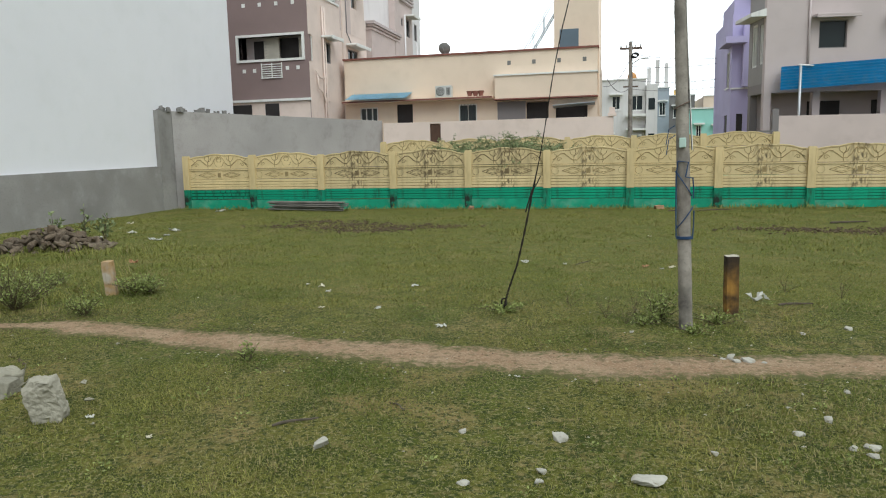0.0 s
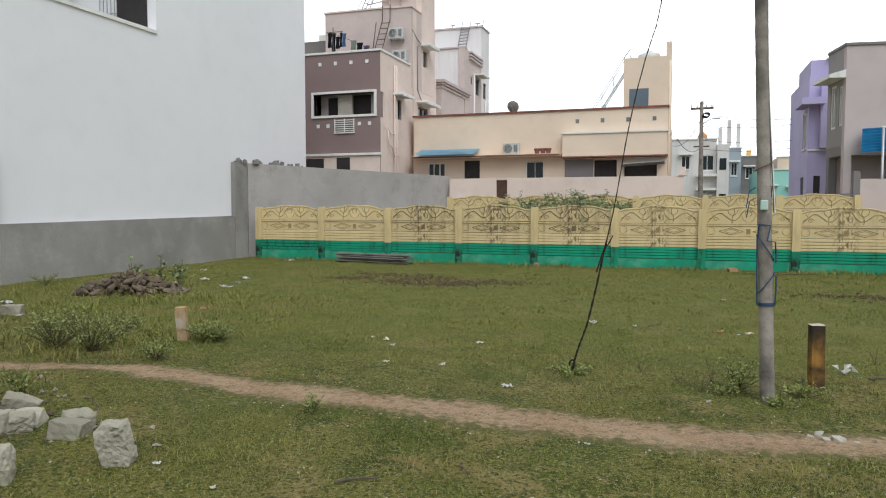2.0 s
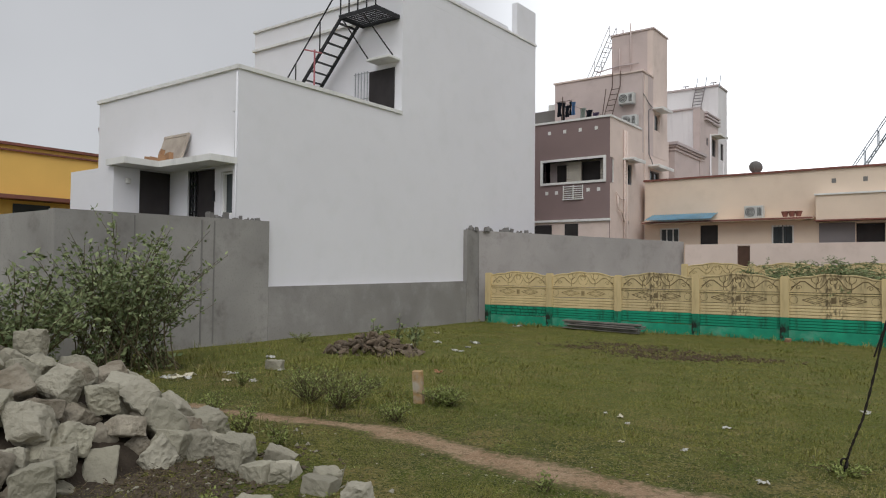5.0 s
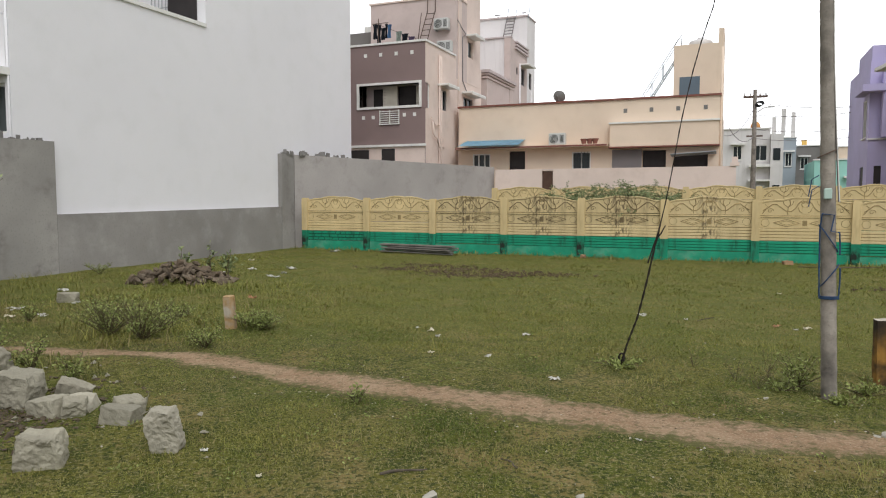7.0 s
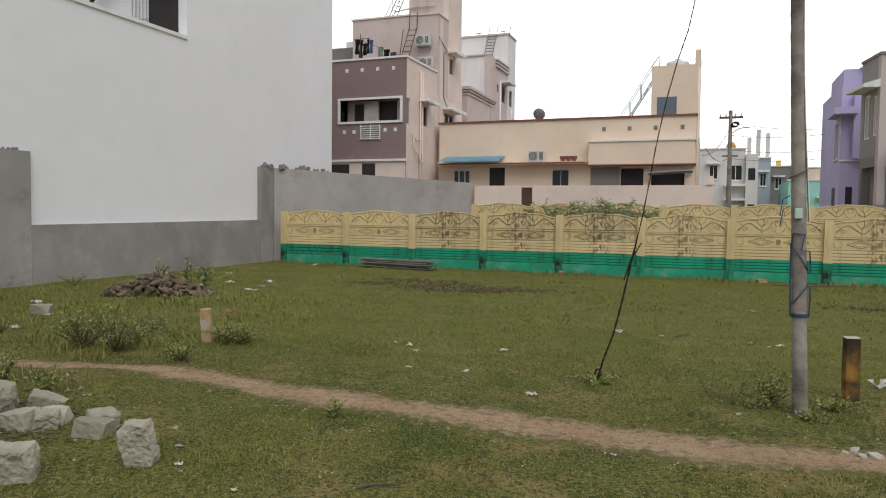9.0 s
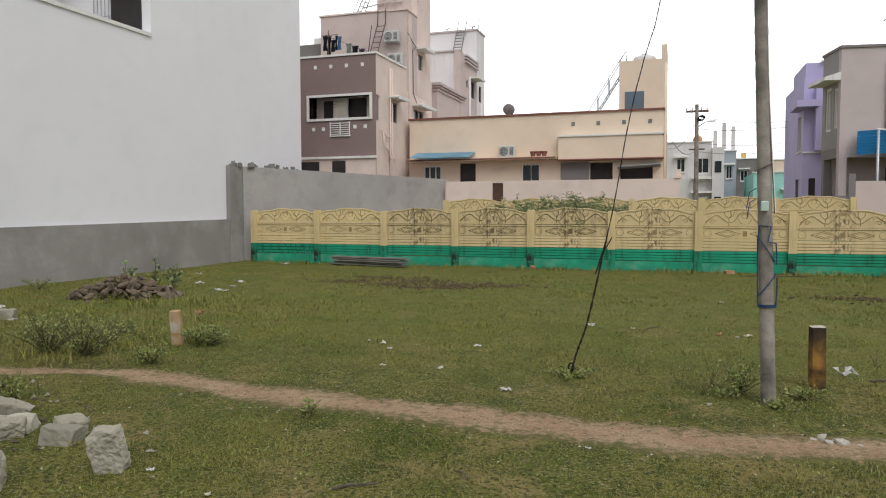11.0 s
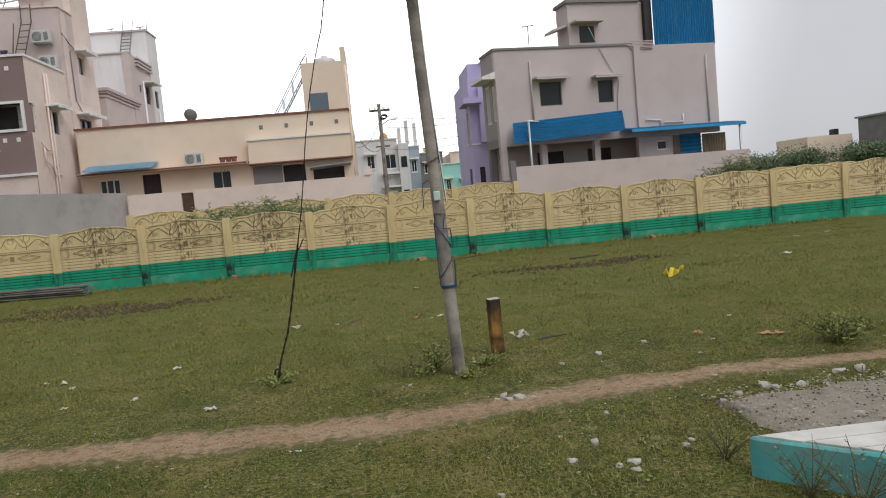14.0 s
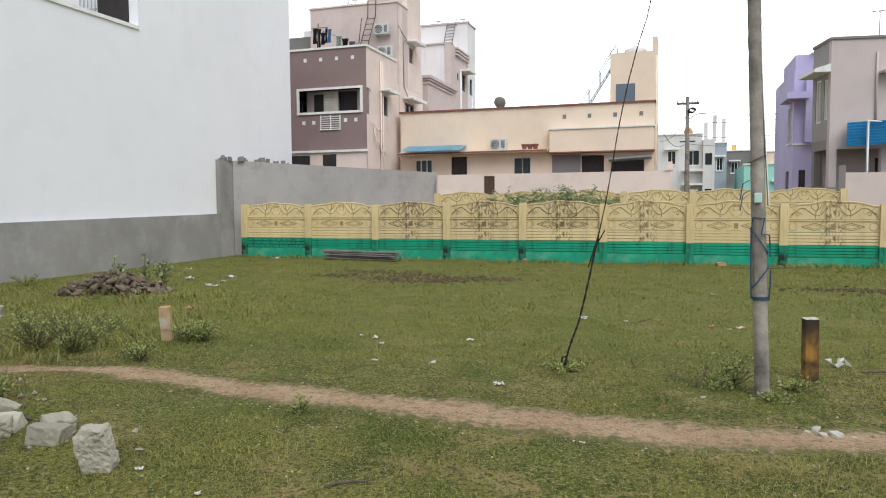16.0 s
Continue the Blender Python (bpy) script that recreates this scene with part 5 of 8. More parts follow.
prism(bm, [(GX - 0.5, 6.02), (GX - 0.003, 6.02), (GX - 0.003, 6.3), (GX - 0.5, 6.14)], 30.0, 31.7)
part("slanting_shade", bm, M["white_trim"], gh)
for u0, u1, v0, v1 in ((15.11, 16.01, 4.85, 5.8), (17.52, 18.17, 4.85, 5.76)):
    window(gh, "y", GY, 1, u0, u1, v0, v1, "pane", "mauve_dark", 0, False, (0.25, 0.45), "mauve", rim=0.03)
window(gh, "x", GX, 1, 30.25, 30.6, 4.4, 5.8, "pane_teal", "white_trim", 1, False, rim=0.07)
window(gh, "x", GX, 1, 30.85, 31.4, 4.35, 5.9, "pane_teal", "white_trim", 1, False, rim=0.08)
# open ground floor: beam, columns, dark back wall
boxes("beam", [(GX, 22.78, GY, GY + 0.25, 3.35, 3.698)], M["mauve"], gh)
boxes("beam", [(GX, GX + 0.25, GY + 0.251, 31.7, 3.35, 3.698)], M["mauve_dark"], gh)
boxes("floor_slab", [(GX + 0.25, 22.7, GY + 0.25, 31.7, 3.55, 3.695)], M["cement"], gh)
for x in (GX, 15.0, 17.2, 19.1):
    boxes("column", [(x, x + 0.24, GY, GY + 0.24, -0.1, 3.348)], M["mauve"], gh)
for y in (31.4,):
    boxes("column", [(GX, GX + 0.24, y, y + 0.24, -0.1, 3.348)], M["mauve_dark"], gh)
boxes("back_wall", [(GX + 0.3, 22.7, 31.5, 31.69, -0.1, 3.54)], M["mauve"], gh)
boxes("dark_doorway", [(15.4, 16.5, 31.45, 31.497, 0.3, 3.1), (17.6, 18.6, 31.45, 31.497, 0.3, 3.1)], M["dark_door_and_gap"], gh)
bm = bmesh.new()
slab_with_holes(bm, 19.36, 20.9, -0.1, 3.34, [(19.9, 20.38, 2.75, 3.15)], GY + 0.02, GY + 0.2, "y")
part("room_wall", bm, M["mauve"], gh)
window(gh, "y", GY + 0.02, 1, 19.9, 20.38, 2.75, 3.15, "pane", "white_trim", 0, False)
corrugated("blue_panel", gh, (20.9, GY + 0.1, 3.4), (0, 0, -1.3), (1.05, 0, 0), 8, 0.04, M["bluemetal"], label="blue corrugated sheet panel")
corrugated("fence_sheet", gh, (21.95, GY + 0.05, 3.3), (1.1, 0, 0), (0, 0, -3.2), 9, 0.05, M["tan"], label="tan weathered ribbed sheets")
corrugated("fence_sheet", gh, (20.6, GY - 0.02, 3.3), (0.3, 0, 0), (0, 0, -3.2), 3, 0.05, M["tan"])
boxes("rear_block", [(16.0, 22.7, 31.702, 39.0, -0.1, 7.0)], M["mauve"], gh)
# sloping awning and the long thin one beside it
corrugated("awning", gh, (13.85, GY - 0.25, 4.23), (-0.2, -0.55, -0.85), (4.5, 0.0, 0.24), 8, 0.05, M["bluemetal"], label="blue corrugated sloping awning")
corrugated("awning", gh, (18.35, GY + 0.1, 3.75), (5.0, 0, 0), (0, -1.0, -0.12), 40, 0.03, M["bluemetal"], label="blue corrugated flat awning")
boxes("awning_edge", [(18.35, 23.35, GY - 0.94, GY - 0.9, 3.5, 3.62)], M["bluemetal"], gh)
for x in (14.25, 23.1):
    pipe(gh, [(x, GY - 0.85, 0.0), (x, GY - 0.85, 3.55 if x > 20 else 4.2)], 0.045, "steel", "awning_post")
pipe(gh, [(14.2, GY - 0.85, 4.22), (15.1, GY - 0.06, 4.24)], 0.03, "white_trim", "pipe")
pipe(gh, [(14.78, GY - 0.05, 4.25), (14.78, GY - 0.05, 6.62)], 0.035, "mauve")
pipe(gh, [(22.3, GY - 0.05, 3.8), (22.3, GY - 0.05, 6.6)], 0.03, "mauve")
pipe(gh, [(19.45, GY - 0.06, 4.05), (20.1, GY - 0.06, 3.98), (20.12, GY - 0.06, 3.7)], 0.03, "white_trim", "pipe")
pipe(gh, [(20.25, GY - 0.06, 3.88), (21.1, GY - 0.06, 3.88), (21.1, GY - 0.06, 4.2)], 0.03, "white_trim", "pipe")
pipe(gh, [(17.3, GY - 0.03, 7.9), (17.6, GY - 0.03, 7.2), (18.1, GY - 0.04, 6.2), (18.42, GY - 0.04, 5.7), (18.3, GY - 0.04, 5.0), (18.28, GY - 0.04, 4.5)], 0.014, "bluegrey", "cable")
# roof room and blue cladding
boxes("roof_room", [(16.7, 19.89, GY + 0.5, 31.6, 6.6, 9.0)], M["mauve"], gh)
boxes("roof_room_edge", [(16.6, 19.75, GY + 0.4, 31.65, 9.0, 9.12)], M["mauve_dark"], gh)
on_face("roof_window", gh, "y", GY + 0.5, 1, [(17.15, 17.78, 7.4, 8.05, -0.02, -0.003)], M["pane"])
on_face("sunshade", gh, "y", GY + 0.5, 1, [(16.8, 18.0, 8.15, 8.23, -0.5, -0.003)], M["mauve"])
bm = bmesh.new()
prism(bm, [(16.1, 7.9), (16.698, 8.1), (16.698, 8.2), (16.1, 8.0)], GY + 0.6, GY + 1.5)
part("side_shade", bm, M["mauve"], gh)
# a solid near-black box stands in for the shaded gap
boxes("dark_gap", [(19.9, 20.22, GY + 0.3, 31.6, 6.6, 9.3)], M["dark_door_and_gap"], gh)
corrugated("blue_cladding", gh, (20.2, GY + 0.2, 9.5), (2.75, 0, 0), (0, 0, -2.42), 26, 0.04, M["bluemetal"], label="blue corrugated wall cladding")
corrugated("blue_cladding", gh, (22.95, GY + 0.2, 9.5), (0, 1.4, 0), (0, 0, -2.42), 20, 0.04, M["bluemetal"])
corrugated("roof_sheet", gh, (20.0, GY + 0.15, 9.53), (3.05, 0, 0.05), (0, 1.6, 0), 30, 0.04, M["mauve_dark"])
bm = bmesh.new()
for k in range(6):
    face_box(bm, "y", GY, 1, 19.0 - 0.05 * k, 20.0, 6.95 + 0.06 * k, 6.98 + 0.06 * k, -0.06, -0.02)
part("stacked_sheet", bm, M["mauve"], gh)
for x, h, w in ((15.05, 1.25, 0.5), (14.3, 0.22, 0.7)):
    an = thing("roof_antenna", (x, GY + 1.0, GT + 0.05), "thin grey aerial on the house roof", "antenna")
    bm = bmesh.new()
    tube(bm, [(x, GY + 1.0, GT - 0.3), (x, GY + 1.0, GT + h)], 0.018, 6)
    tube(bm, [(x - w / 2, GY + 1.0, GT + h), (x + w / 2, GY + 1.0, GT + h + 0.03)], 0.016, 6)
    for k in range(3):
        tube(bm, [(x - w / 3 + k * w / 3, GY + 0.8, GT + h + 0.01), (x - w / 3 + k * w / 3, GY + 1.2, GT + h + 0.01)], 0.01, 5)
    part("aerial", bm, M["rust"], an)
gw_ = bmesh.new()
wall_run(gw_, (13.55, 28.4), (22.95, 28.4), 0.2, -0.1, 2.5, 2.42)
gyard = tagged(part("wall_yard_grey", gw_, M["pinkgrey"], None), "mauve-grey plastered yard wall", "wall", kind="structure")
boxes("gate", [(12.95, 13.5, 28.42, 28.46, 0.9 + 0.13 * k, 0.97 + 0.13 * k) for k in range(9)], M["darkplaster"], gyard, "dark slatted gate")
boxes("gate_post", [(13.35, 13.55, 28.4, 28.6, -0.1, 2.75)], M["mauve_dark"], gyard)

gh.rotation_euler, gh.scale = (0, 0, radians(9)), (1.06, 1, 1)

# ---- purple house ----
vh = thing("purple_house", (14, 40, 0), "narrow two-storey purple house with white band", "house")
shell(vh, 13.35, 17.0, 38.0, 44.0, -0.1, 7.6, M["purple"], south=[(13.62, 13.9, 0.6, 3.0)], west=[(38.6, 39.6, 4.3, 6.0), (39.0, 40.0, 0.6, 3.0)], parapet=0.5)
boxes("upper_block", [(13.45, 14.4, 38.4, 42.0, 7.0, 8.35)], M["purple"], vh)
boxes("upper_edge", [(14.1, 14.5, 38.2, 42.0, 8.352, 8.42)], M["white_trim"], vh)
boxes("white_band", [(13.3, 17.0, 37.94, 37.998, 4.15, 4.22)], M["white_trim"], vh)
boxes("white_band", [(13.75, 17, 37.94, 37.998, 7.15, 7.22)], M["white_trim"], vh)
boxes("balcony", [(12.95, 13.9, 37.2, 39.4, 6.2, 6.5)], M["purple"], vh)
boxes("bay", [(13.8, 17.0, 37.6, 37.93, 4.25, 7.1)], M["purple"], vh)
window(vh, "x", 13.35, 1, 38.6, 39.6, 4.3, 6.0, "pane", "white_trim", 1, True)
on_face("door", vh, "x", 13.35, 1, [(39.0, 40.0, 0.6, 3.0, 0.05, 0.1)], M["dark_door_and_gap"])
on_face("door", vh, "y", 38.0, 1, [(13.62, 13.9, 0.6, 3.0, 0.05, 0.1)], M["dark_door_and_gap"])

# ---- houses down the road ----
def far_house(name, label, x0, x1, y0, y1, z, material, wins, side="west"):
    h = thing(name, ((x0 + x1) / 2, y0, 0), label, "house", "far houses")
    shell(h, x0, x1, y0, y1, -0.1, z, material, south=[w[:4] for w in wins], parapet=0.6)
    boxes("coping", [(x0 - 0.08, x1 + 0.08, y0 - 0.08, y0 + 0.3, z, z + 0.1)], M["white_trim"], h)
    for u0, u1, v0, v1, shaded in wins:
        window(h, "y", y0, 1, u0, u1, v0, v1, "pane", "white_trim", 1, True, (0.2, 0.4) if shaded else None)
    return h


f1 = far_house("white_house", "grey-white two-storey house down the road", 6.0, 10.4, 62.0, 70.0, 6.95, M["offwhite"], [(7.75, 8.4, 4.6, 5.7, True), (9.2, 10.2, 4.5, 5.7, False), (7.2, 7.8, 1.4, 2.6, True), (9.3, 9.9, 0.8, 2.4, True)])
boxes("side_bay", [(10.42, 11.3, 61.4, 69.0, -0.1, 6.5)], M["offwhite"], f1)
for z0, z1 in ((4.5, 5.4), (1.2, 2.6)):
    on_face("bay_window", f1, "y", 61.4, 1, [(10.6, 11.1, z0, z1, -0.03, -0.004)], M["pane"])
boxes("balcony_slab", [(8.9, 10.41, 61.2, 61.99, 4.0, 4.2)], M["white_trim"], f1)
boxes("balcony_slab", [(8.9, 10.41, 61.2, 61.99, 2.9, 3.05)], M["white_trim"], f1)
for x, h in ((10.5, 0.9), (11.15, 1.5)):
    boxes("column_stub", [(x, x + 0.3, 62.2, 62.5, 6.4, 6.95 + h)], M["offwhite"], f1)
tk = thing("water_tank", (9.35, 63.5, 6.4), "orange plastic rooftop water tank", "water tank")
bm = bmesh.new()
tube(bm, [(9.35, 63.5, 6.4 + 0.16 * k) for k in range(9)], [0.36 + 0.02 * (k % 2) for k in range(7)] + [0.3, 0.12], 16)
part("drum", bm, M["orangeplastic"], tk, smooth=True)
f2 = far_house("blue_grey_house", "blue-grey two-storey house down the road", 11.35, 12.5, 66.0, 74.0, 6.5, M["bluegrey"], [(11.7, 12.2, 4.2, 5.3, True), (11.7, 12.2, 1.2, 2.4, True)])
boxes("column_stub", [(12.1, 12.4, 66.2, 66.5, 6.62, 8.6)], M["offwhite"], f2)
f3 = far_house("block_house", "bare grey block house down the road", 12.9, 15.2, 72.0, 80.0, 6.2, M["darkplaster"], [(13.3, 13.9, 4.2, 5.2, True), (13.3, 13.9, 1.2, 2.4, True)])
boxes("roof_box", [(13.4, 13.8, 72.5, 73.0, 6.32, 6.8)], M["orange"], f3)
f4 = far_house("mint_house", "mint-green low house down the road", 13.3, 17.2, 60.0, 68.0, 4.35, M["mint"], [(14.1, 14.5, 2.2, 3.1, True), (15.4, 16.1, 2.1, 3.0, True)])
f5 = far_house("cream_house", "cream low house far down the road", 16.4, 20.0, 76.0, 84.0, 6.3, M["beige"], [(17.2, 17.9, 4.0, 5.0, True)])
# railing on the road wall
rl = thing("white_railing", (9.6, 42.0, 0), "low white slatted road railing", "railing")
boxes("rail", [(7.9, 11.7, 42.0, 42.1, 1.85, 1.95), (7.9, 11.7, 42.0, 42.1, -0.05, 1.0)], M["offwhite"], rl)
for k in range(20):
    boxes("slat", [(7.95 + 0.19 * k, 8.05 + 0.19 * k, 42.02, 42.08, 1.0, 1.85)], M["offwhite"], rl)

# ---- utility pole with cables ----
up_ = thing("utility_pole", (8.87, 45.0, 0), "dark weathered concrete utility pole with cross-arm", "utility pole")
bm = bmesh.new()
tube(bm, [(8.87, 45, -0.1), (8.87, 45, 4), (8.85, 45, 7.6)], [0.15, 0.13, 0.10], 10)
part("shaft", bm, M["concrete"], up_)
boxes("cross_arm", [(8.25, 9.5, 44.95, 45.05, 7.15, 7.27)], M["rust"], up_)
boxes("cross_arm", [(8.45, 9.3, 44.95, 45.05, 5.0, 5.08)], M["rust"], up_)
bm = bmesh.new()
for x in (8.3, 8.6, 9.1, 9.4):
    tube(bm, [(x, 45, 7.27), (x, 45, 7.34), (x, 45, 7.44)], [0.03, 0.045, 0.02], 6)
part("insulator", bm, M["plastic"], up_)
bm = bmesh.new()
for k in range(5):
    ring = [(9.05 + 0.18 * math.cos(t) + 0.02 * k, 44.85, 6.75 + 0.12 * math.sin(t) + 0.02 * k) for t in np.linspace(0, 2 * math.pi, 12)]
    tube(bm, ring, 0.025, 4)
part("cable_coil", bm, M["blackplastic"], up_)
bm = bmesh.new()
tube(bm, [(8.9, 45, 6.3), (9.3, 44.8, 6.55), (9.6, 44.7, 6.6)], 0.03, 6)
box(bm, 9.5, 9.85, 44.6, 44.8, 6.55, 6.62)
part("street_lamp_arm", bm, M["plastic"], up_)
cab = thing("overhead_cables", (12, 45, 5.5), "thin sagging overhead cables along the road", "cables")
for z0, z1, x1, y1 in ((6.9, 6.6, 17, 42), (5.4, 5.8, 17, 42), (6.2, 6.7, 17.5, 42), (4.9, 5.5, 17, 43), (6.8, 4.7, 7.4, 40), (5.1, 4.9, 7.6, 38)):
    bm = bmesh.new()
    pts = [Vector((8.9, 45, z0)).lerp(Vector((x1, y1, z1)), f) - Vector((0, 0, 0.5 * 4 * f * (1 - f))) for f in np.linspace(0, 1, 12)]
    tube(bm, pts, 0.018, 4)
    part("cable", bm, M["mauve_dark"], cab)

# ---- plants: helpers ----
def leaf_material(name, dark, light, rough=0.55, patchy=None):
    m = bpy.data.materials.new(name)
    m.use_nodes = True
    n, l = m.node_tree.nodes, m.node_tree.links
    b = n["Principled BSDF"]
    b.inputs["Roughness"].default_value, b.inputs["Specular IOR Level"].default_value = rough, 0.25
    geo = n.new("ShaderNodeNewGeometry")
    ramp_ = n.new("ShaderNodeValToRGB")
    ramp_.color_ramp.elements[0].color, ramp_.color_ramp.elements[1].color = (*dark, 1), (*light, 1)
    l.new(geo.outputs["Random Per Island"], ramp_.inputs[0])
    if patchy:
        co = n.new("ShaderNodeTexCoord")
        t = n.new("ShaderNodeTexNoise")
        t.inputs["Scale"].default_value, t.inputs["Detail"].default_value = 0.9, 6.0
        l.new(co.outputs["Object"], t.inputs["Vector"])
        r = n.new("ShaderNodeMapRange")
        r.inputs["From Min"].default_value, r.inputs["From Max"].default_value = 0.47, 0.62
        l.new(t.outputs["Fac"], r.inputs["Value"])
        x = n.new("ShaderNodeMix")
        x.data_type, x.blend_type = "RGBA", "MULTIPLY"
        l.new(r.outputs[0], x.inputs["Factor"])
        l.new(ramp_.outputs[0], x.inputs["A"])
        x.inputs["B"].default_value = (*patchy, 1)
        t2 = n.new("ShaderNodeTexNoise")
        t2.inputs["Scale"].default_value, t2.inputs["Detail"].default_value, t2.inputs["Distortion"].default_value = 0.8, 7.0, 0.6
        l.new(co.outputs["Object"], t2.inputs["Vector"])
        r2 = n.new("ShaderNodeMapRange")
        r2.inputs["From Min"].default_value, r2.inputs["From Max"].default_value, r2.inputs["To Max"].default_value = 0.49, 0.64, 0.85
        l.new(t2.outputs["Fac"], r2.inputs["Value"])
        straw = n.new("ShaderNodeMix")
        straw.data_type = "RGBA"
        l.new(r2.outputs[0], straw.inputs["Factor"])
        l.new(x.outputs["Result"], straw.inputs["A"])
        straw.inputs["B"].default_value = (0.21, 0.185, 0.06, 1)
        sep = n.new("ShaderNodeSeparateXYZ")
        l.new(co.outputs["Object"], sep.inputs[0])
        k = n.new("ShaderNodeMath")
        k.operation, k.inputs[1].default_value = "MULTIPLY_ADD", 3.5
        l.new(t2.outputs["Fac"], k.inputs[0])
        l.new(sep.outputs["Y"], k.inputs[2])
        r3 = n.new("ShaderNodeMapRange")
        r3.inputs["From Min"].default_value, r3.inputs["From Max"].default_value, r3.inputs["To Max"].default_value = 9.2, 11.2, 0.38
        l.new(k.outputs[0], r3.inputs["Value"])
        sward = n.new("ShaderNodeMix")
        sward.data_type = "RGBA"
        l.new(r3.outputs[0], sward.inputs["Factor"])
        l.new(straw.outputs["Result"], sward.inputs["A"])
        sward.inputs["B"].default_value = (0.215, 0.225, 0.05, 1)
        l.new(sward.outputs["Result"], b.inputs["Base Color"])
    else:
        l.new(ramp_.outputs[0], b.inputs["Base Color"])
    b.inputs["Subsurface Weight"].default_value = 0.0
    return m


LEAF = dict(
    shrub=leaf_material("shrub_leaf", (0.09, 0.125, 0.048), (0.30, 0.34, 0.165)),
    weed=leaf_material("weed_leaf", (0.13, 0.165, 0.04), (0.30, 0.335, 0.105)),
    turf=leaf_material("creeping_turf_leaf", (0.115, 0.125, 0.020), (0.26, 0.26, 0.06), 0.6, (0.48, 0.63, 0.40)),
    thorn=leaf_material("fine_thorn_leaf", (0.13, 0.17, 0.07), (0.32, 0.37, 0.18)),
    # far leaves paler and greyer, with distance haze put into the colour
    far=leaf_material("hazed_far_leaf", (0.085, 0.125, 0.065), (0.19, 0.24, 0.13)),
    grass=leaf_material("grass_blade", (0.095, 0.102, 0.014), (0.32, 0.305, 0.08), 0.7, (0.46, 0.62, 0.38)),
    # dead-leaf browns darkened to imitate the shade at the rubble's foot
    dead=leaf_material("shade_dark_dead_leaf_and_twig", (0.05, 0.036, 0.022), (0.19, 0.145, 0.085), 0.85),
    dry=leaf_material("dry_grass_blade", (0.15, 0.12, 0.05), (0.34, 0.28, 0.13), 0.8),
)
M["stem"] = mat("brown_green_stem", (0.11, 0.09, 0.05), 0.85, 0.2, 8)


def leaves_mesh(name, places, ways, sizes, material, fold=0.25, slim=0.45):
    """Many folded leaves in one mesh: each a pair of triangles either side of a midrib, plus a tip."""
    n = len(places)
    p, d = np.asarray(places, float), np.asarray(ways, float)
    d /= np.linalg.norm(d, axis=1, keepdims=True) + 1e-9
    r = np.random.normal(size=(n, 3))
    s = np.cross(d, r)
    s /= np.linalg.norm(s, axis=1, keepdims=True) + 1e-9
    u = np.cross(s, d)
    L = np.asarray(sizes, float)[:, None]
    base, tip = p, p + d * L
    mid = p + d * L * 0.5
    a = mid + s * L * slim * 0.5 + u * L * fold * 0.3
    b = mid - s * L * slim * 0.5 + u * L * fold * 0.3
    v = np.stack([base, a, tip, b], 1).reshape(-1, 3)
    i = np.arange(n)[:, None] * 4
    f = np.concatenate([i + [0, 1, 2], i + [0, 2, 3]], 1).reshape(-1, 3)
    me = bpy.data.meshes.new(name)
    me.from_pydata(v.tolist(), [], f.tolist())
    me.materials.append(material)
    return me


def shrub(name, at, height, spread, stems, leaves, size, leaf, label, category="shrub", droop=0.3, low=0.25, group="", slim=0.45, stem_r=0.008, root=0.0):
    """A bush: stems that part from the base, each with side twigs, and leaves along their upper lengths."""
    x, y, z = at
    t = thing(name, at, label, category, group)
    bm = bmesh.new()
    P, D = [], []
    per = max(1, leaves // stems)
    for k in range(stems):
        a = 2 * math.pi * (k + rng.random()) / stems
        out = spread * rng.uniform(0.25, 1.0)
        h = height * rng.uniform(0.55, 1.0) * (1 - 0.35 * (out / max(spread, 0.01)) ** 2)
        q0, q1 = Vector((x + root * rng.uniform(-1, 1), y + root * rng.uniform(-1, 1), z)), Vector((x + out * 0.45 * math.cos(a), y + out * 0.45 * math.sin(a), z + h * 0.6))
        q2 = Vector((x + out * math.cos(a + 0.3), y + out * math.sin(a + 0.3), z + h))
        pts = [q0.lerp(q1, f).lerp(q1.lerp(q2, f), f) for f in np.linspace(0, 1, 6)]
        tube(bm, pts, [stem_r * (1.3 - f) for f in np.linspace(0, 1, 6)], 4)
        twigs = []
        for j in range(3):
            f = rng.uniform(0.35, 0.9)
            b = pts[min(4, int(f * 5))]
            w = Vector((rng.uniform(-1, 1), rng.uniform(-1, 1), rng.uniform(0.1, 1))).normalized() * height * rng.uniform(0.12, 0.28)
            tube(bm, [b, b + w], [stem_r * 0.6, stem_r * 0.25], 4)
            twigs.append((b, b + w))
        segs = [(pts[i], pts[i + 1]) for i in range(5) if i / 5 >= low - 0.1] + twigs * 2
        for j in range(per):
            p, q = segs[rng.randrange(len(segs))]
            c = p.lerp(q, rng.random()) + Vector((rng.gauss(0, 1), rng.gauss(0, 1), rng.gauss(0, 1))) * size * 0.35
            w = Vector((rng.uniform(-1, 1), rng.uniform(-1, 1), rng.uniform(-droop, 1.0)))
            P.append(c)
            D.append(w)
    part("stem", bm, M["stem"], t)
    me = leaves_mesh("foliage", [tuple(c - Vector(at)) for c in P], [tuple(w) for w in D], [size * rng.uniform(0.6, 1.2) for _ in P], LEAF[leaf], slim=slim)
    fo = new("foliage", me)
    fo.parent = t
    return t


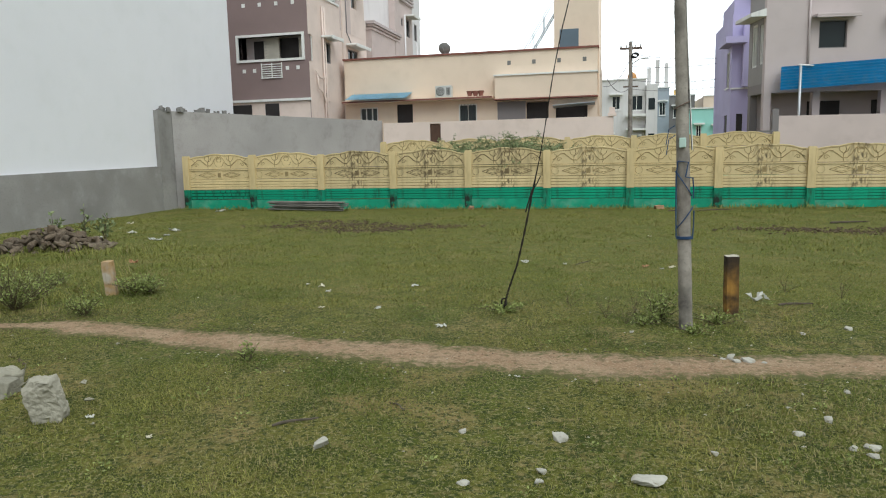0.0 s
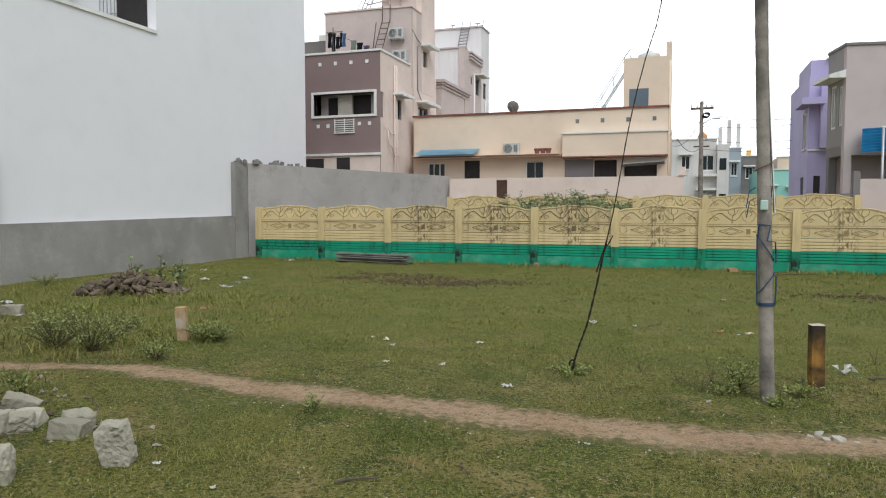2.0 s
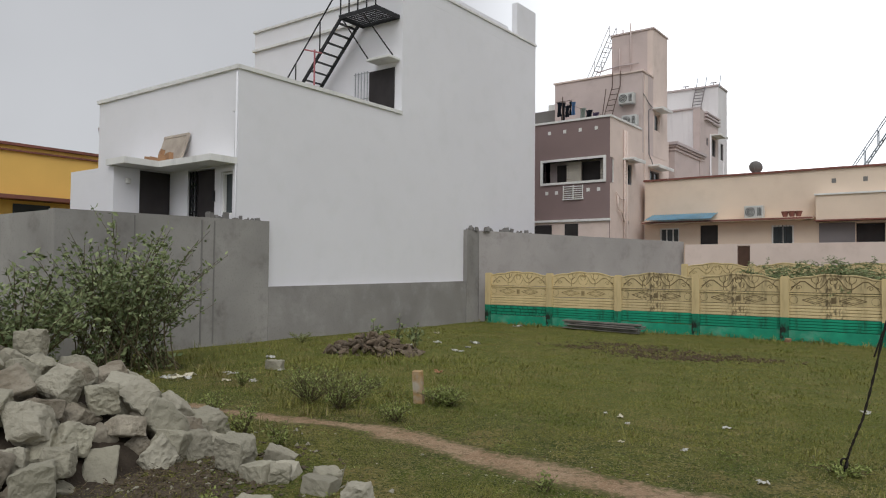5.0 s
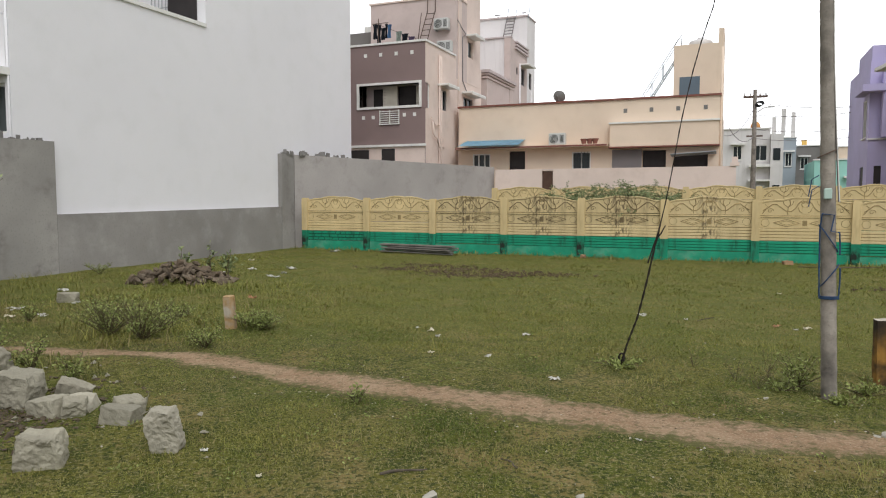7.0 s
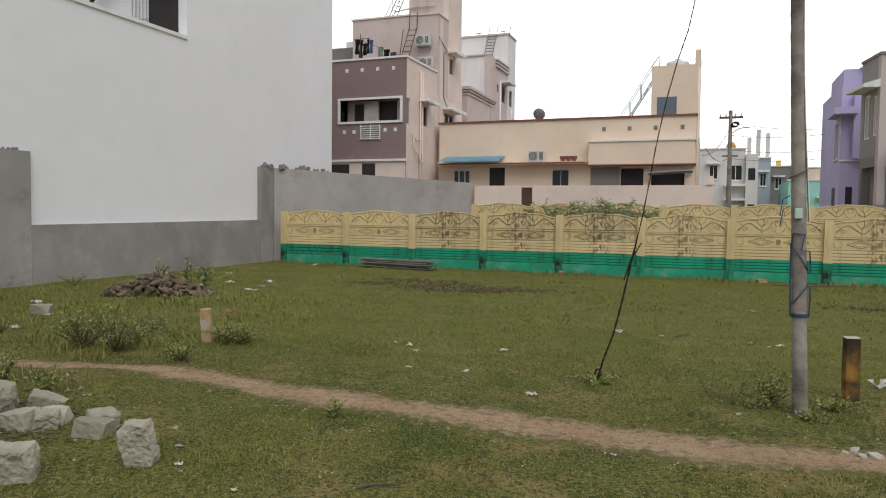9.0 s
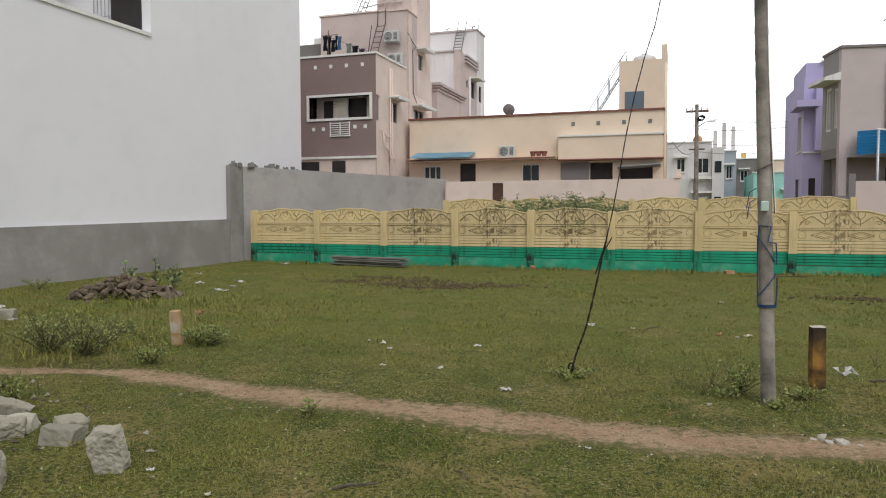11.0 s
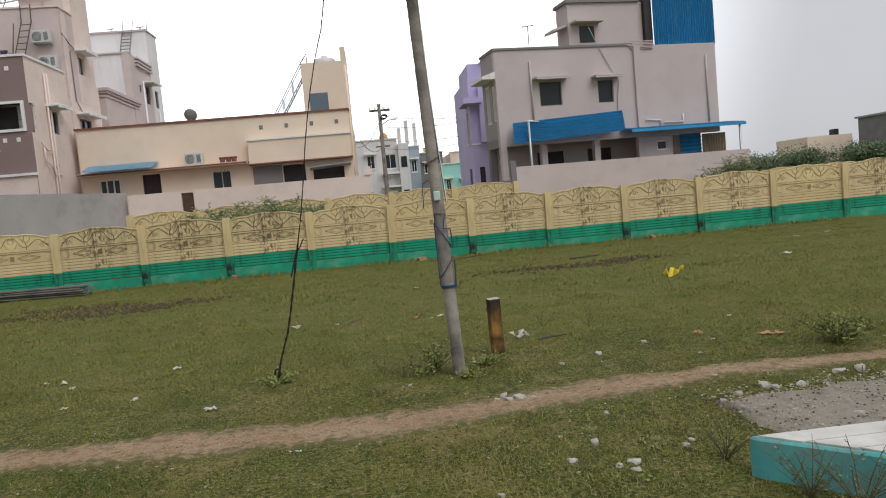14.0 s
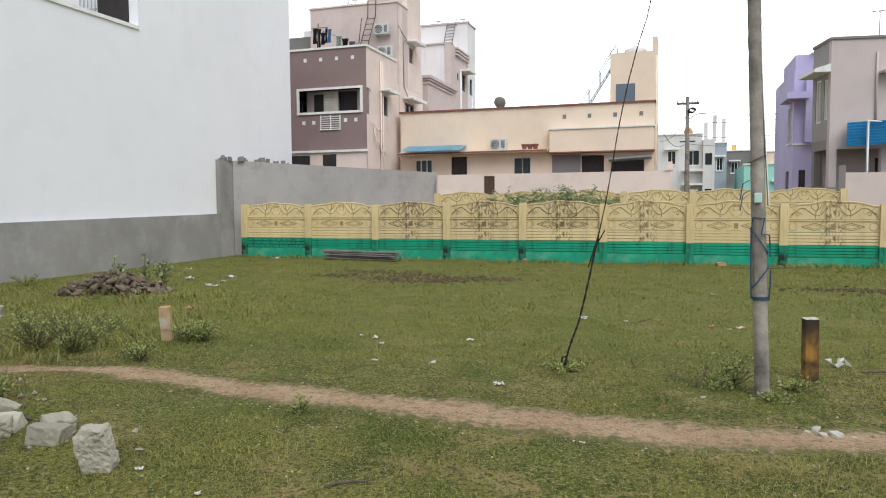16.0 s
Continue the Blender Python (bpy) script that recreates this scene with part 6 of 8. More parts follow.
def thorn_bush(at, height, spread, limbs):
    """A low thorn bush: arching limbs with flat feathery sprays of tiny leaflets, open towards the top."""
    t = thing("thorn_bush", at, "feathery green thorn bush behind the fence", "bush", "thorn bushes")
    bm, P, D = bmesh.new(), [], []
    c = Vector(at)
    for k in range(limbs):
        a, out = rng.uniform(0, 6.28), spread * rng.uniform(0.2, 1.0)
        up = height * (1.05 - 0.42 * (out / spread) ** 1.5) * rng.uniform(0.72, 1.0)
        q1 = c + Vector((out * 0.35 * math.cos(a), out * 0.35 * math.sin(a), up * 0.8))
        q2 = c + Vector((out * math.cos(a), out * math.sin(a), up * rng.uniform(0.85, 1.0)))
        pts = [c.lerp(q1, f).lerp(q1.lerp(q2, f), f) for f in np.linspace(0, 1, 8)]
        tube(bm, pts, [0.016 * (1.15 - f) for f in np.linspace(0, 1, 8)], 4)
        for i in range(3, 8):
            for j in range(4):
                p = pts[i - 1].lerp(pts[i], rng.random())
                w = Vector((rng.gauss(0, 1), rng.gauss(0, 1), rng.gauss(0.12, 0.3))).normalized() * rng.uniform(0.18, 0.5)
                q = p + w
                tube(bm, [p, q], [0.005, 0.002], 3)
                for f in np.linspace(0.15, 1, 22):
                    r = p.lerp(q, f)
                    P.append(tuple(r - c + Vector((rng.gauss(0, 0.018), rng.gauss(0, 0.018), rng.gauss(0, 0.012)))))
                    D.append((rng.gauss(0, 1), rng.gauss(0, 1), rng.gauss(0, 0.3)))
    part("stem", bm, M["stem"], t)
    fo = new("foliage", leaves_mesh("foliage", P, D, [rng.uniform(0.035, 0.075) for _ in P], LEAF["thorn"], slim=0.4))
    fo.parent = t
    return t


def tree(at, height, spread, leaves, size, label):
    x, y, z = at
    t = thing("tree", at, label, "tree", "far trees")
    bm = bmesh.new()
    tube(bm, [(x, y, z - 0.1), (x + 0.1, y, z + height * 0.3), (x - 0.1, y, z + height * 0.6)], [0.16, 0.12, 0.06], 6)
    P, D, S = [], [], []
    for k in range(9):
        a, e = rng.uniform(0, 6.28), rng.uniform(0.2, 1)
        c = Vector((x + spread * 0.75 * math.cos(a) * rng.uniform(0.2, 1), y + spread * 0.75 * math.sin(a) * rng.uniform(0.2, 1), z + height * rng.uniform(0.5, 0.88)))
        tube(bm, [(x, y, z + height * 0.35), tuple(c)], [0.06, 0.02], 5)
        r = spread * rng.uniform(0.3, 0.5)
        for j in range(leaves // 9):
            v = Vector((rng.gauss(0, 1), rng.gauss(0, 1), rng.gauss(0, 0.6)))
            P.append(c - Vector(at) + v.normalized() * r * 1.25 * rng.random() ** 0.7 * (1, 1, 0.7)[0])
            D.append((rng.uniform(-1, 1), rng.uniform(-1, 1), rng.uniform(-0.4, 1)))
            S.append(size * rng.uniform(0.6, 1.3))
    part("trunk", bm, M["stem"], t)
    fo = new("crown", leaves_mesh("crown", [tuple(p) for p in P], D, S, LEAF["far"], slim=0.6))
    fo.parent = t
    return t


# ---- the leaning pole with its ropes and cables ----
pole = thing("concrete_pole", (8.615, 7.53, 0), "slim weathered concrete pole leaning slightly, roped in blue", "pole")
base, tip = Vector((8.615, 7.53, -0.1)), Vector((8.44, 7.53, 4.6))
along = lambda z: base.lerp(tip, (z + 0.1) / 4.7)
bm = bmesh.new()
zs = np.linspace(-0.1, 4.6, 60)
tube(bm, [along(z) for z in zs], [0.057 - 0.0022 * z + 0.0015 * math.sin(37 * z) + rng.uniform(-0.0008, 0.0008) for z in zs], 18)
part("shaft", bm, M["concrete"], pole, smooth=True)
blue = mat("faded_blue_rope", (0.03, 0.062, 0.13), 0.8, 0.25, 12)
for z, turns, tilt in ((0.76, 3, 0.0), (0.93, 1, 0.09), (1.22, 1, -0.10), (1.86, 1, 0.03)):
    bm = bmesh.new()
    pts = []
    for t in np.linspace(0, turns * 2 * math.pi, 22 * turns):
        c = along(z + 0.008 * t / 6.28)
        pts.append((c.x + 0.066 * math.cos(t), c.y + 0.066 * math.sin(t), c.z + tilt * math.cos(t)))
    tube(bm, pts, 0.0048, 5)
    part("rope_wrap", bm, blue if z < 1.5 else M["rust"], pole, "faded blue rope")
bm = bmesh.new()
c = along(1.0)
tube(bm, [(c.x - 0.06, c.y - 0.03, 0.78), (c.x - 0.066, c.y - 0.03, 1.0), (c.x - 0.07, c.y - 0.03, 1.3), (c.x - 0.06, c.y - 0.05, 1.41), (c.x + 0.02, c.y - 0.07, 1.4), (c.x - 0.0, c.y - 0.07, 1.28), (c.x + 0.06, c.y - 0.05, 1.27), (c.x + 0.07, c.y - 0.02, 1.18), (c.x + 0.07, c.y - 0.03, 1.1)], 0.006, 5)
tube(bm, [(c.x + 0.07, c.y - 0.03, 0.76), (c.x + 0.076, c.y - 0.03, 0.88), (c.x + 0.075, c.y - 0.04, 1.0)], 0.006, 5)
part("rope_loop", bm, blue, pole)
bm = bmesh.new()
pts = []
for k, z in enumerate(np.linspace(1.5, 4.6, 16)):
    c = along(z)
    pts.append((c.x + 0.062 - 0.002 * z + 0.018 * math.sin(1.7 * z), c.y - 0.02, z))
tube(bm, pts, 0.006, 5)
part("cable", bm, M["mauve_dark"], pole)
bm = bmesh.new()
tube(bm, [(p[0] + 0.004, p[1] - 0.014, p[2]) for p in pts[:10]], 0.004, 5)
part("cable", bm, M["white_trim"], pole, "thin white cable")
c = along(1.58)
boxes("junction_box", [(c.x - 0.035, c.x + 0.02, c.y - 0.085, c.y - 0.05, 1.52, 1.6)], mat("green_white_plastic", (0.45, 0.58, 0.52), 0.5), pole, "small pale green plastic box", bevel=0.006)
bm = bmesh.new()
for z in (1.7, 1.62):
    c = along(z)
    tube(bm, [(c.x - 0.062, c.y - 0.03, z), (c.x - 0.11, c.y - 0.03, z - 0.03), (c.x - 0.13, c.y - 0.03, z - 0.16)], 0.005, 4)
part("hanging_wire", bm, blue, pole)

# ---- guy wire with its eye ----
guy = thing("guy_wire", (6.99, 7.95, 0), "twisted dark steel guy wire hooked to the ground", "wire")
dark_wire = mat("blackened_steel_wire", (0.022, 0.017, 0.014), 0.75, 0.3, 12)
wire = [(6.99, 7.95, 0.05), (7.03, 7.95, 0.2), (7.115, 7.95, 0.45), (7.21, 7.95, 0.87), (7.34, 7.95, 1.5), (7.44, 7.95, 2.1), (7.54, 7.95, 2.62), (7.60, 7.95, 2.85), (7.69, 7.95, 3.13), (7.74, 7.95, 3.4), (7.76, 7.95, 3.63), (7.82, 7.95, 4.4), (7.9, 7.95, 5.2)]
fine = []
for a, b in zip(wire, wire[1:]):
    for f in np.linspace(0, 1, 14, endpoint=False):
        fine.append(Vector(a).lerp(Vector(b), f))
for s in (0, math.pi):
    bm = bmesh.new()
    pts = [p + Vector(((0.005 if p.z < 1.3 else 0.002) * math.cos(k * 0.9 + s) + 0.006 * noise.noise(p * 2), 0.004 * math.sin(k * 0.9 + s), 0)) for k, p in enumerate(fine)]
    tube(bm, pts, [0.006 if p.z < 1.3 else 0.0038 for p in pts], 5)
    part("strand", bm, dark_wire, guy)
bm = bmesh.new()
tube(bm, [(6.985 + 0.024 * math.cos(t), 7.95 + 0.01 * math.sin(2 * t), 0.08 + 0.04 * math.sin(t)) for t in np.linspace(0, 2 * math.pi, 18)], 0.008, 6)
tube(bm, [(6.985, 7.95, 0.05), (6.97, 7.96, -0.05)], 0.013, 6)
part("eye_hook", bm, dark_wire, guy)
bm = bmesh.new()
tube(bm, [(7.2, 7.94, 0.95), (7.26, 7.93, 1.15), (7.31, 7.92, 1.22), (7.345, 7.92, 1.29)], [0.007, 0.007, 0.006, 0.005], 6)
part("wire_tail", bm, dark_wire, guy)

# ---- boundary stumps ----
def stump(at, w, h, name_label, paint, bare, lean, dark_side=False):
    x, y, z = at
    s = thing("boundary_post", at, name_label, "boundary post", "boundary posts")
    bm = bmesh.new()
    vs = box(bm, -w / 2, w / 2, -w / 2, w / 2, -0.1, h)
    bmesh.ops.subdivide_edges(bm, edges=bm.edges[:], cuts=5, use_grid_fill=True)
    for v in bm.verts:
        v.co += Vector((noise.noise(v.co * 14), noise.noise(v.co * 14 + Vector((5, 0, 0))), noise.noise(v.co * 14 + Vector((9, 0, 0))))) * 0.006
        r = math.hypot(v.co.x, v.co.y)
        if r > w * 0.6:
            v.co.x *= 0.93
            v.co.y *= 0.93
    for f in bm.faces:
        if dark_side and f.calc_center_median().z > h - 0.008:
            f.material_index = 1
    bmesh.ops.transform(bm, matrix=pose(x, y, z, lean[0], lean[1], lean[2]), verts=bm.verts)
    part("post_body", bm, [paint, bare], s)
    return s


rustyellow = mat("flaking_ochre_paint", (0.035, 0.025, 0.016), 0.85, 0.3, 9, 60, 0.5, (0.30, 0.16, 0.035), 1.5)
stump((9.075, 8.23, 0), 0.115, 0.52, "square ochre-painted boundary post with black stains", rustyellow, mat("pale_chipped_concrete", (0.48, 0.44, 0.37), 0.9, 0.25, 20, 60, 0.5), (0, -1, 10), True)
stump((2.51, 8.08, 0), 0.12, 0.40, "square boundary post with flaking ochre paint", mat("faded_ochre_paint", (0.36, 0.22, 0.08), 0.85, 0.25, 9, 60, 0.5, (0.40, 0.35, 0.28), 1.8), M["concrete"], (2, -3, 25))

# ---- stones ----
def stone_mesh(name, sx, sy, sz, seed, rough=0.16, lean=1.0):
    """A rough quarried block: a hull with split faces and chipped corners, its base at z = 0."""
    r = random.Random(seed)
    bm = bmesh.new()
    skew = [r.uniform(-0.25, 0.25) * lean for _ in range(4)]
    for cx in (-1, 1):
        for cy in (-1, 1):
            for cz in (-1, 1):
                cut = r.random() < 0.4
                for _ in range(3 if cut else 1):
                    k = rough * (2.6 if cut else 1.0)
                    x, y, z = (c * s / 2 * (1 - r.random() * k) for c, s in ((cx, sx), (cy, sy), (cz, sz)))
                    bm.verts.new((x + skew[0] * z + skew[1] * y * 0.6, y + skew[2] * z, z + skew[3] * x * 0.5))
    for _ in range(3):
        d = Vector((r.uniform(-1, 1), r.uniform(-1, 1), r.uniform(-0.3, 1))).normalized()
        bm.verts.new((d.x * sx * 0.56, d.y * sy * 0.56, d.z * sz * 0.58))
    bmesh.ops.convex_hull(bm, input=bm.verts)
    bmesh.ops.delete(bm, geom=[v for v in bm.verts if not v.link_faces], context="VERTS")
    for _ in range(5):
        d = Vector((r.uniform(-1, 1), r.uniform(-1, 1), r.uniform(-0.6, 1))).normalized()
        reach = max(v.co.dot(d) for v in bm.verts)
        cut = bmesh.ops.bisect_plane(bm, geom=bm.verts[:] + bm.edges[:] + bm.faces[:], plane_co=d * reach * r.uniform(0.76, 0.92), plane_no=d, clear_outer=True)
        bmesh.ops.contextual_create(bm, geom=[e for e in cut["geom_cut"] if isinstance(e, bmesh.types.BMEdge)])
    bmesh.ops.dissolve_limit(bm, angle_limit=radians(8), verts=bm.verts, edges=bm.edges)
    bmesh.ops.bevel(bm, geom=bm.edges[:], offset=min(sx, sy, sz) * 0.035, segments=1, affect="EDGES")
    bmesh.ops.triangulate(bm, faces=bm.faces)
    for cuts in (0.3, 0.2, 0.12, 0.075):
        long = [e for e in bm.edges if e.calc_length() > sx * cuts]
        bmesh.ops.subdivide_edges(bm, edges=long, cuts=1)
        bmesh.ops.triangulate(bm, faces=bm.faces)
    o = Vector((seed % 17, seed % 5, seed % 11))
    for v in bm.verts:
        q = v.co * (2.2 / sx) + o
        v.co += Vector((noise.noise(q), noise.noise(q + Vector((7, 1, 3))), noise.noise(q + Vector((2, 8, 5))))) * 0.06 * min(sx, sz)
        q = v.co * (7.0 / sx) + o
        v.co += Vector((noise.noise(q), noise.noise(q + Vector((7, 1, 3))), noise.noise(q + Vector((2, 8, 5))))) * 0.05 * min(sx, sz)
        q = v.co * (19.0 / sx) + o
        v.co += Vector((noise.noise(q), noise.noise(q + Vector((7, 1, 3))), noise.noise(q + Vector((2, 8, 5))))) * 0.016 * min(sx, sz)
    zmin = min(v.co.z for v in bm.verts)
    bmesh.ops.translate(bm, vec=(0, 0, -zmin), verts=bm.verts)
    bmesh.ops.recalc_face_normals(bm, faces=bm.faces)
    me = bpy.data.meshes.new(name)
    bm.to_mesh(me)
    bm.free()
    return me


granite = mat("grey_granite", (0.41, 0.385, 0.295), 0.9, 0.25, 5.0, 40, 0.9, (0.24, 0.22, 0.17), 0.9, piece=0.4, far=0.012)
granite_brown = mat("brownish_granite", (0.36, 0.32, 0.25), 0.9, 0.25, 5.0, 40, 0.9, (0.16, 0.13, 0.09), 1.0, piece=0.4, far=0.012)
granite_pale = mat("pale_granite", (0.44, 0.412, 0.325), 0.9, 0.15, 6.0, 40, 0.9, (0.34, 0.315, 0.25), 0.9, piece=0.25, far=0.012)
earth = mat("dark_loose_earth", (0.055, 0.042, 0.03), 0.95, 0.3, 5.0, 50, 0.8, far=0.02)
PC, PU, PV = Vector((1.0, 3.86)), Vector((0.5, 0.866)), Vector((-0.866, 0.5))
PA, PB = 1.98, 1.75


def mound(x, y):
    d = Vector((x, y)) - PC
    u, v = d.dot(PU) / PA, d.dot(PV) / PB
    return max(0.0, 0.84 * (1 - (u * u + v * v) ** 1.15))


pile = thing("rubble_pile", (PC.x, PC.y, 0), "heap of rough pale grey quarried granite blocks", "rubble pile")
bm = bmesh.new()
rows_ = []
for i in range(25):
    rows_.append([bm.verts.new((PC.x + PU.x * u * PA * 1.03 + PV.x * v * PB * 1.03, PC.y + PU.y * u * PA * 1.03 + PV.y * v * PB * 1.03,
                                max(0, mound(PC.x + PU.x * u * PA * 1.03 + PV.x * v * PB * 1.03, PC.y + PU.y * u * PA * 1.03 + PV.y * v * PB * 1.03) - 0.2) + 0.03 * noise.noise(Vector((u * 5, v * 5, 0))) - 0.02))
                  for u, v in ((-1 + i / 12, -1 + j / 12) for j in range(25))])
for a, b in zip(rows_, rows_[1:]):
    for j in range(24):
        bm.faces.new((a[j], b[j], b[j + 1], a[j + 1]))
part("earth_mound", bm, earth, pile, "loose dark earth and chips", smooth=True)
kinds = []
for k in range(16):
    me = stone_mesh("stone", rng.uniform(0.26, 0.44), rng.uniform(0.22, 0.34), rng.uniform(0.16, 0.30), 100 + k)
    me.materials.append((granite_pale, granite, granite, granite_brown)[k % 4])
    kinds.append(me)
taken = []
for layer, gap, drop, tries in ((0, 0.22, 0.26, 1500), (1, 0.245, 0.07, 2500), (2, 0.5, -0.05, 120)):
    for _ in range(tries):
        u, v = rng.uniform(-1.02, 1.02), rng.uniform(-1.02, 1.02)
        if u * u + v * v > (1.03, 1.0, 0.35)[layer]:
            continue
        p = PC + PU * u * PA + PV * v * PB
        if any(l == layer and (p - q).length < gap for l, q in taken):
            continue
        if layer == 0 and u * u + v * v < 0.3:
            continue
        if (p - Vector((2.86, 4.4))).length < 0.42:
            continue
        taken.append((layer, p))
        s = new("stone", kinds[rng.randrange(len(kinds))])
        s.parent = pile
        k = rng.uniform(0.62, 1.1)
        s.scale = (k, k, k)
        s.location = (p.x - PC.x, p.y - PC.y, max(-0.06, mound(p.x, p.y) - drop - 0.1))
        s.rotation_euler = (rng.gauss(0, 0.55), rng.gauss(0, 0.55), rng.uniform(0, 6.3))
for x, y, sx, sy, sz, rot, m in ((4.74, 4.72, 0.19, 0.16, 0.29, (4, -7, 22), granite_pale), (3.98, 5.14, 0.2, 0.16, 0.15, (5, 4, 60), granite), (4.05, 5.0, 0.26, 0.18, 0.13, (-6, 5, 10), granite),
                                  (4.25, 4.25, 0.25, 0.2, 0.22, (5, 6, 35), granite), (3.44, 4.94, 0.28, 0.18, 0.15, (2, -6, 5), granite), (3.62, 5.0, 0.16, 0.16, 0.16, (8, 3, 50), granite),
                                  (3.5, 5.1, 0.34, 0.22, 0.1, (20, -6, 25), granite_pale), (3.3, 5.22, 0.26, 0.1, 0.2, (10, 25, 40), granite), (3.05, 5.02, 0.3, 0.26, 0.26, (4, 6, 15), granite), (-1.15, 8.95, 0.26, 0.2, 0.16, (0, 4, 30), granite)):
    me = stone_mesh("granite_block", sx, sy, sz, int(1000 * (x + 3 * y)), 0.08, 0.5)
    me.materials.append(m)
    s = new("granite_block", me)
    s.matrix_world = pose(x, y, ground_height(x, y) - 0.03, *rot)
    tagged(s, "rough pale grey granite block lying in the grass", "stone", "loose granite blocks")

# ---- heap of broken bricks and clods by the west wall ----
heap = thing("brick_heap", (-1.55, 11.7, 0), "low heap of broken brown bricks and clods", "rubble heap")
clod = mat("brown_brick_rubble", (0.145, 0.105, 0.07), 0.95, 0.4, 6, 40, 1.0, (0.26, 0.215, 0.16), 0.8, piece=0.65, far=0.015)
ck = []
for k in range(5):
    me = stone_mesh("clod", rng.uniform(0.15, 0.28), rng.uniform(0.1, 0.16), rng.uniform(0.06, 0.12), 300 + k, 0.3)
    me.materials.append(clod)
    ck.append(me)
for k in range(150):
    a, r = rng.uniform(0, 6.28), rng.random() ** 0.6
    h = 0.46 * (1 - r) ** 0.8
    s = new("clod", ck[k % 5])
    s.parent = heap
    s.location = (1.0 * r * math.cos(a), 0.85 * r * math.sin(a), max(-0.02, h * rng.uniform(0.55, 1) - 0.05))
    s.scale = [rng.uniform(0.6, 1.15)] * 3
    s.rotation_euler = (rng.gauss(0, 0.9), rng.gauss(0, 0.9), rng.uniform(0, 6.3))

# ---- stacked timber by the fence ----
st_ = thing("timber_stack", (-0.3, 19.45, 0), "stack of weathered grey timber planks by the fence", "timber")
grey_wood = mat("weathered_grey_timber", (0.215, 0.20, 0.18), 0.9, 0.2, 4, 40, 0.5, (0.08, 0.07, 0.06), 0.7)
for k in range(10):
    z = 0.02 + 0.05 * (k // 2)
    bm = bmesh.new()
    box(bm, -1.12 + rng.uniform(-0.08, 0.05), 1.12 + rng.uniform(-0.1, 0.06), -0.06, 0.06, 0, 0.03, pose(-0.25 + rng.uniform(-0.06, 0.06), 19.4 + 0.15 * (k % 2) + rng.uniform(-0.04, 0.04), z, 0, rng.uniform(0.2, 1.0), -5 + rng.uniform(-2.5, 2.5)))
    part("plank", bm, grey_wood, st_)

# ---- painted platform edge and gravel ----
plat = thing("concrete_platform", (10.6, 4.6, 0), "low concrete platform with turquoise side and whitewashed top", "platform")
C, E1, E2 = Vector((9.745, 4.76)), Vector((1.0, -0.02)), Vector((0.71, -0.69))
bm = bmesh.new()
ol = [C + E1 * 0.03 + E2 * -0.02, C + E1 * 3.2, C + E1 * 3.2 + E2 * 2.6, C + E2 * 2.6, C + E2 * 0.05]
prism(bm, [(p.x, p.y) for p in ol], -0.1, 0.205, "z")
part("side", bm, mat("turquoise_paint", (0.09, 0.39, 0.39), 0.85, 0.2, 4, 40, 0.5, (0.20, 0.24, 0.21), 1.2), plat, "chipped turquoise painted side", bevel=0.012)
whitewash = mat("worn_whitewash", (0.60, 0.58, 0.54), 0.9, 0.12, 4, 50, 0.5, (0.32, 0.29, 0.26), 0.9)
for k in range(11):
    a, b = k * 0.215, k * 0.215 + 0.205
    q = [C + E2 * (a + 0.03) + E1 * (0.035 + 0.012 * (k % 3)), C + E2 * (a + 0.03) + E1 * 3.15, C + E2 * (b + 0.03) + E1 * 3.15, C + E2 * (b + 0.03) + E1 * (0.03 + 0.015 * (k % 2))]
    bm = bmesh.new()
    prism(bm, [(p.x, p.y) for p in q], 0.2065, 0.214, "z")
    part("board", bm, whitewash, plat)
clods = mat("turned_brown_soil", (0.09, 0.064, 0.038), 0.95, 0.35, 6.0, 50, 0.8)
gravel = mat("grey_gravel_chips", (0.38, 0.335, 0.275), 0.95, 0.4, 7, 30, 1.0, (0.15, 0.12, 0.075), 1.3, piece=0.3, far=0.02)
bm = bmesh.new()
gv = []
for i in range(30):
    gx_ = 10.02 + 4.4 * i / 29
    row = []
    for j in range(12):
        px_ = gx_ + 0.12 * noise.noise(Vector((i, j * 0.7, 0.3))) + (0.22 * j / 11 if i == 0 else 0)
        py_ = 4.7 + (1.34 + 0.12 * noise.noise(Vector((i * 0.8, 4, 0)))) * j / 11
        row.append(bm.verts.new((px_, py_, ground_height(px_, py_) + 0.002 + 0.012 * min(1, i / 4) + 0.01 * noise.noise(Vector((i * 0.9, j * 0.9, 2))) - (0.04 if i in (0, 29) or j == 11 else 0))))
    gv.append(row)
for a, b in zip(gv, gv[1:]):
    for j in range(11):
        bm.faces.new((a[j], b[j], b[j + 1], a[j + 1]))
bed = part("gravel_bed", bm, gravel, None, smooth=True)
tagged(bed, "patch of grey gravel and dust beside the platform", "gravel", kind="structure")


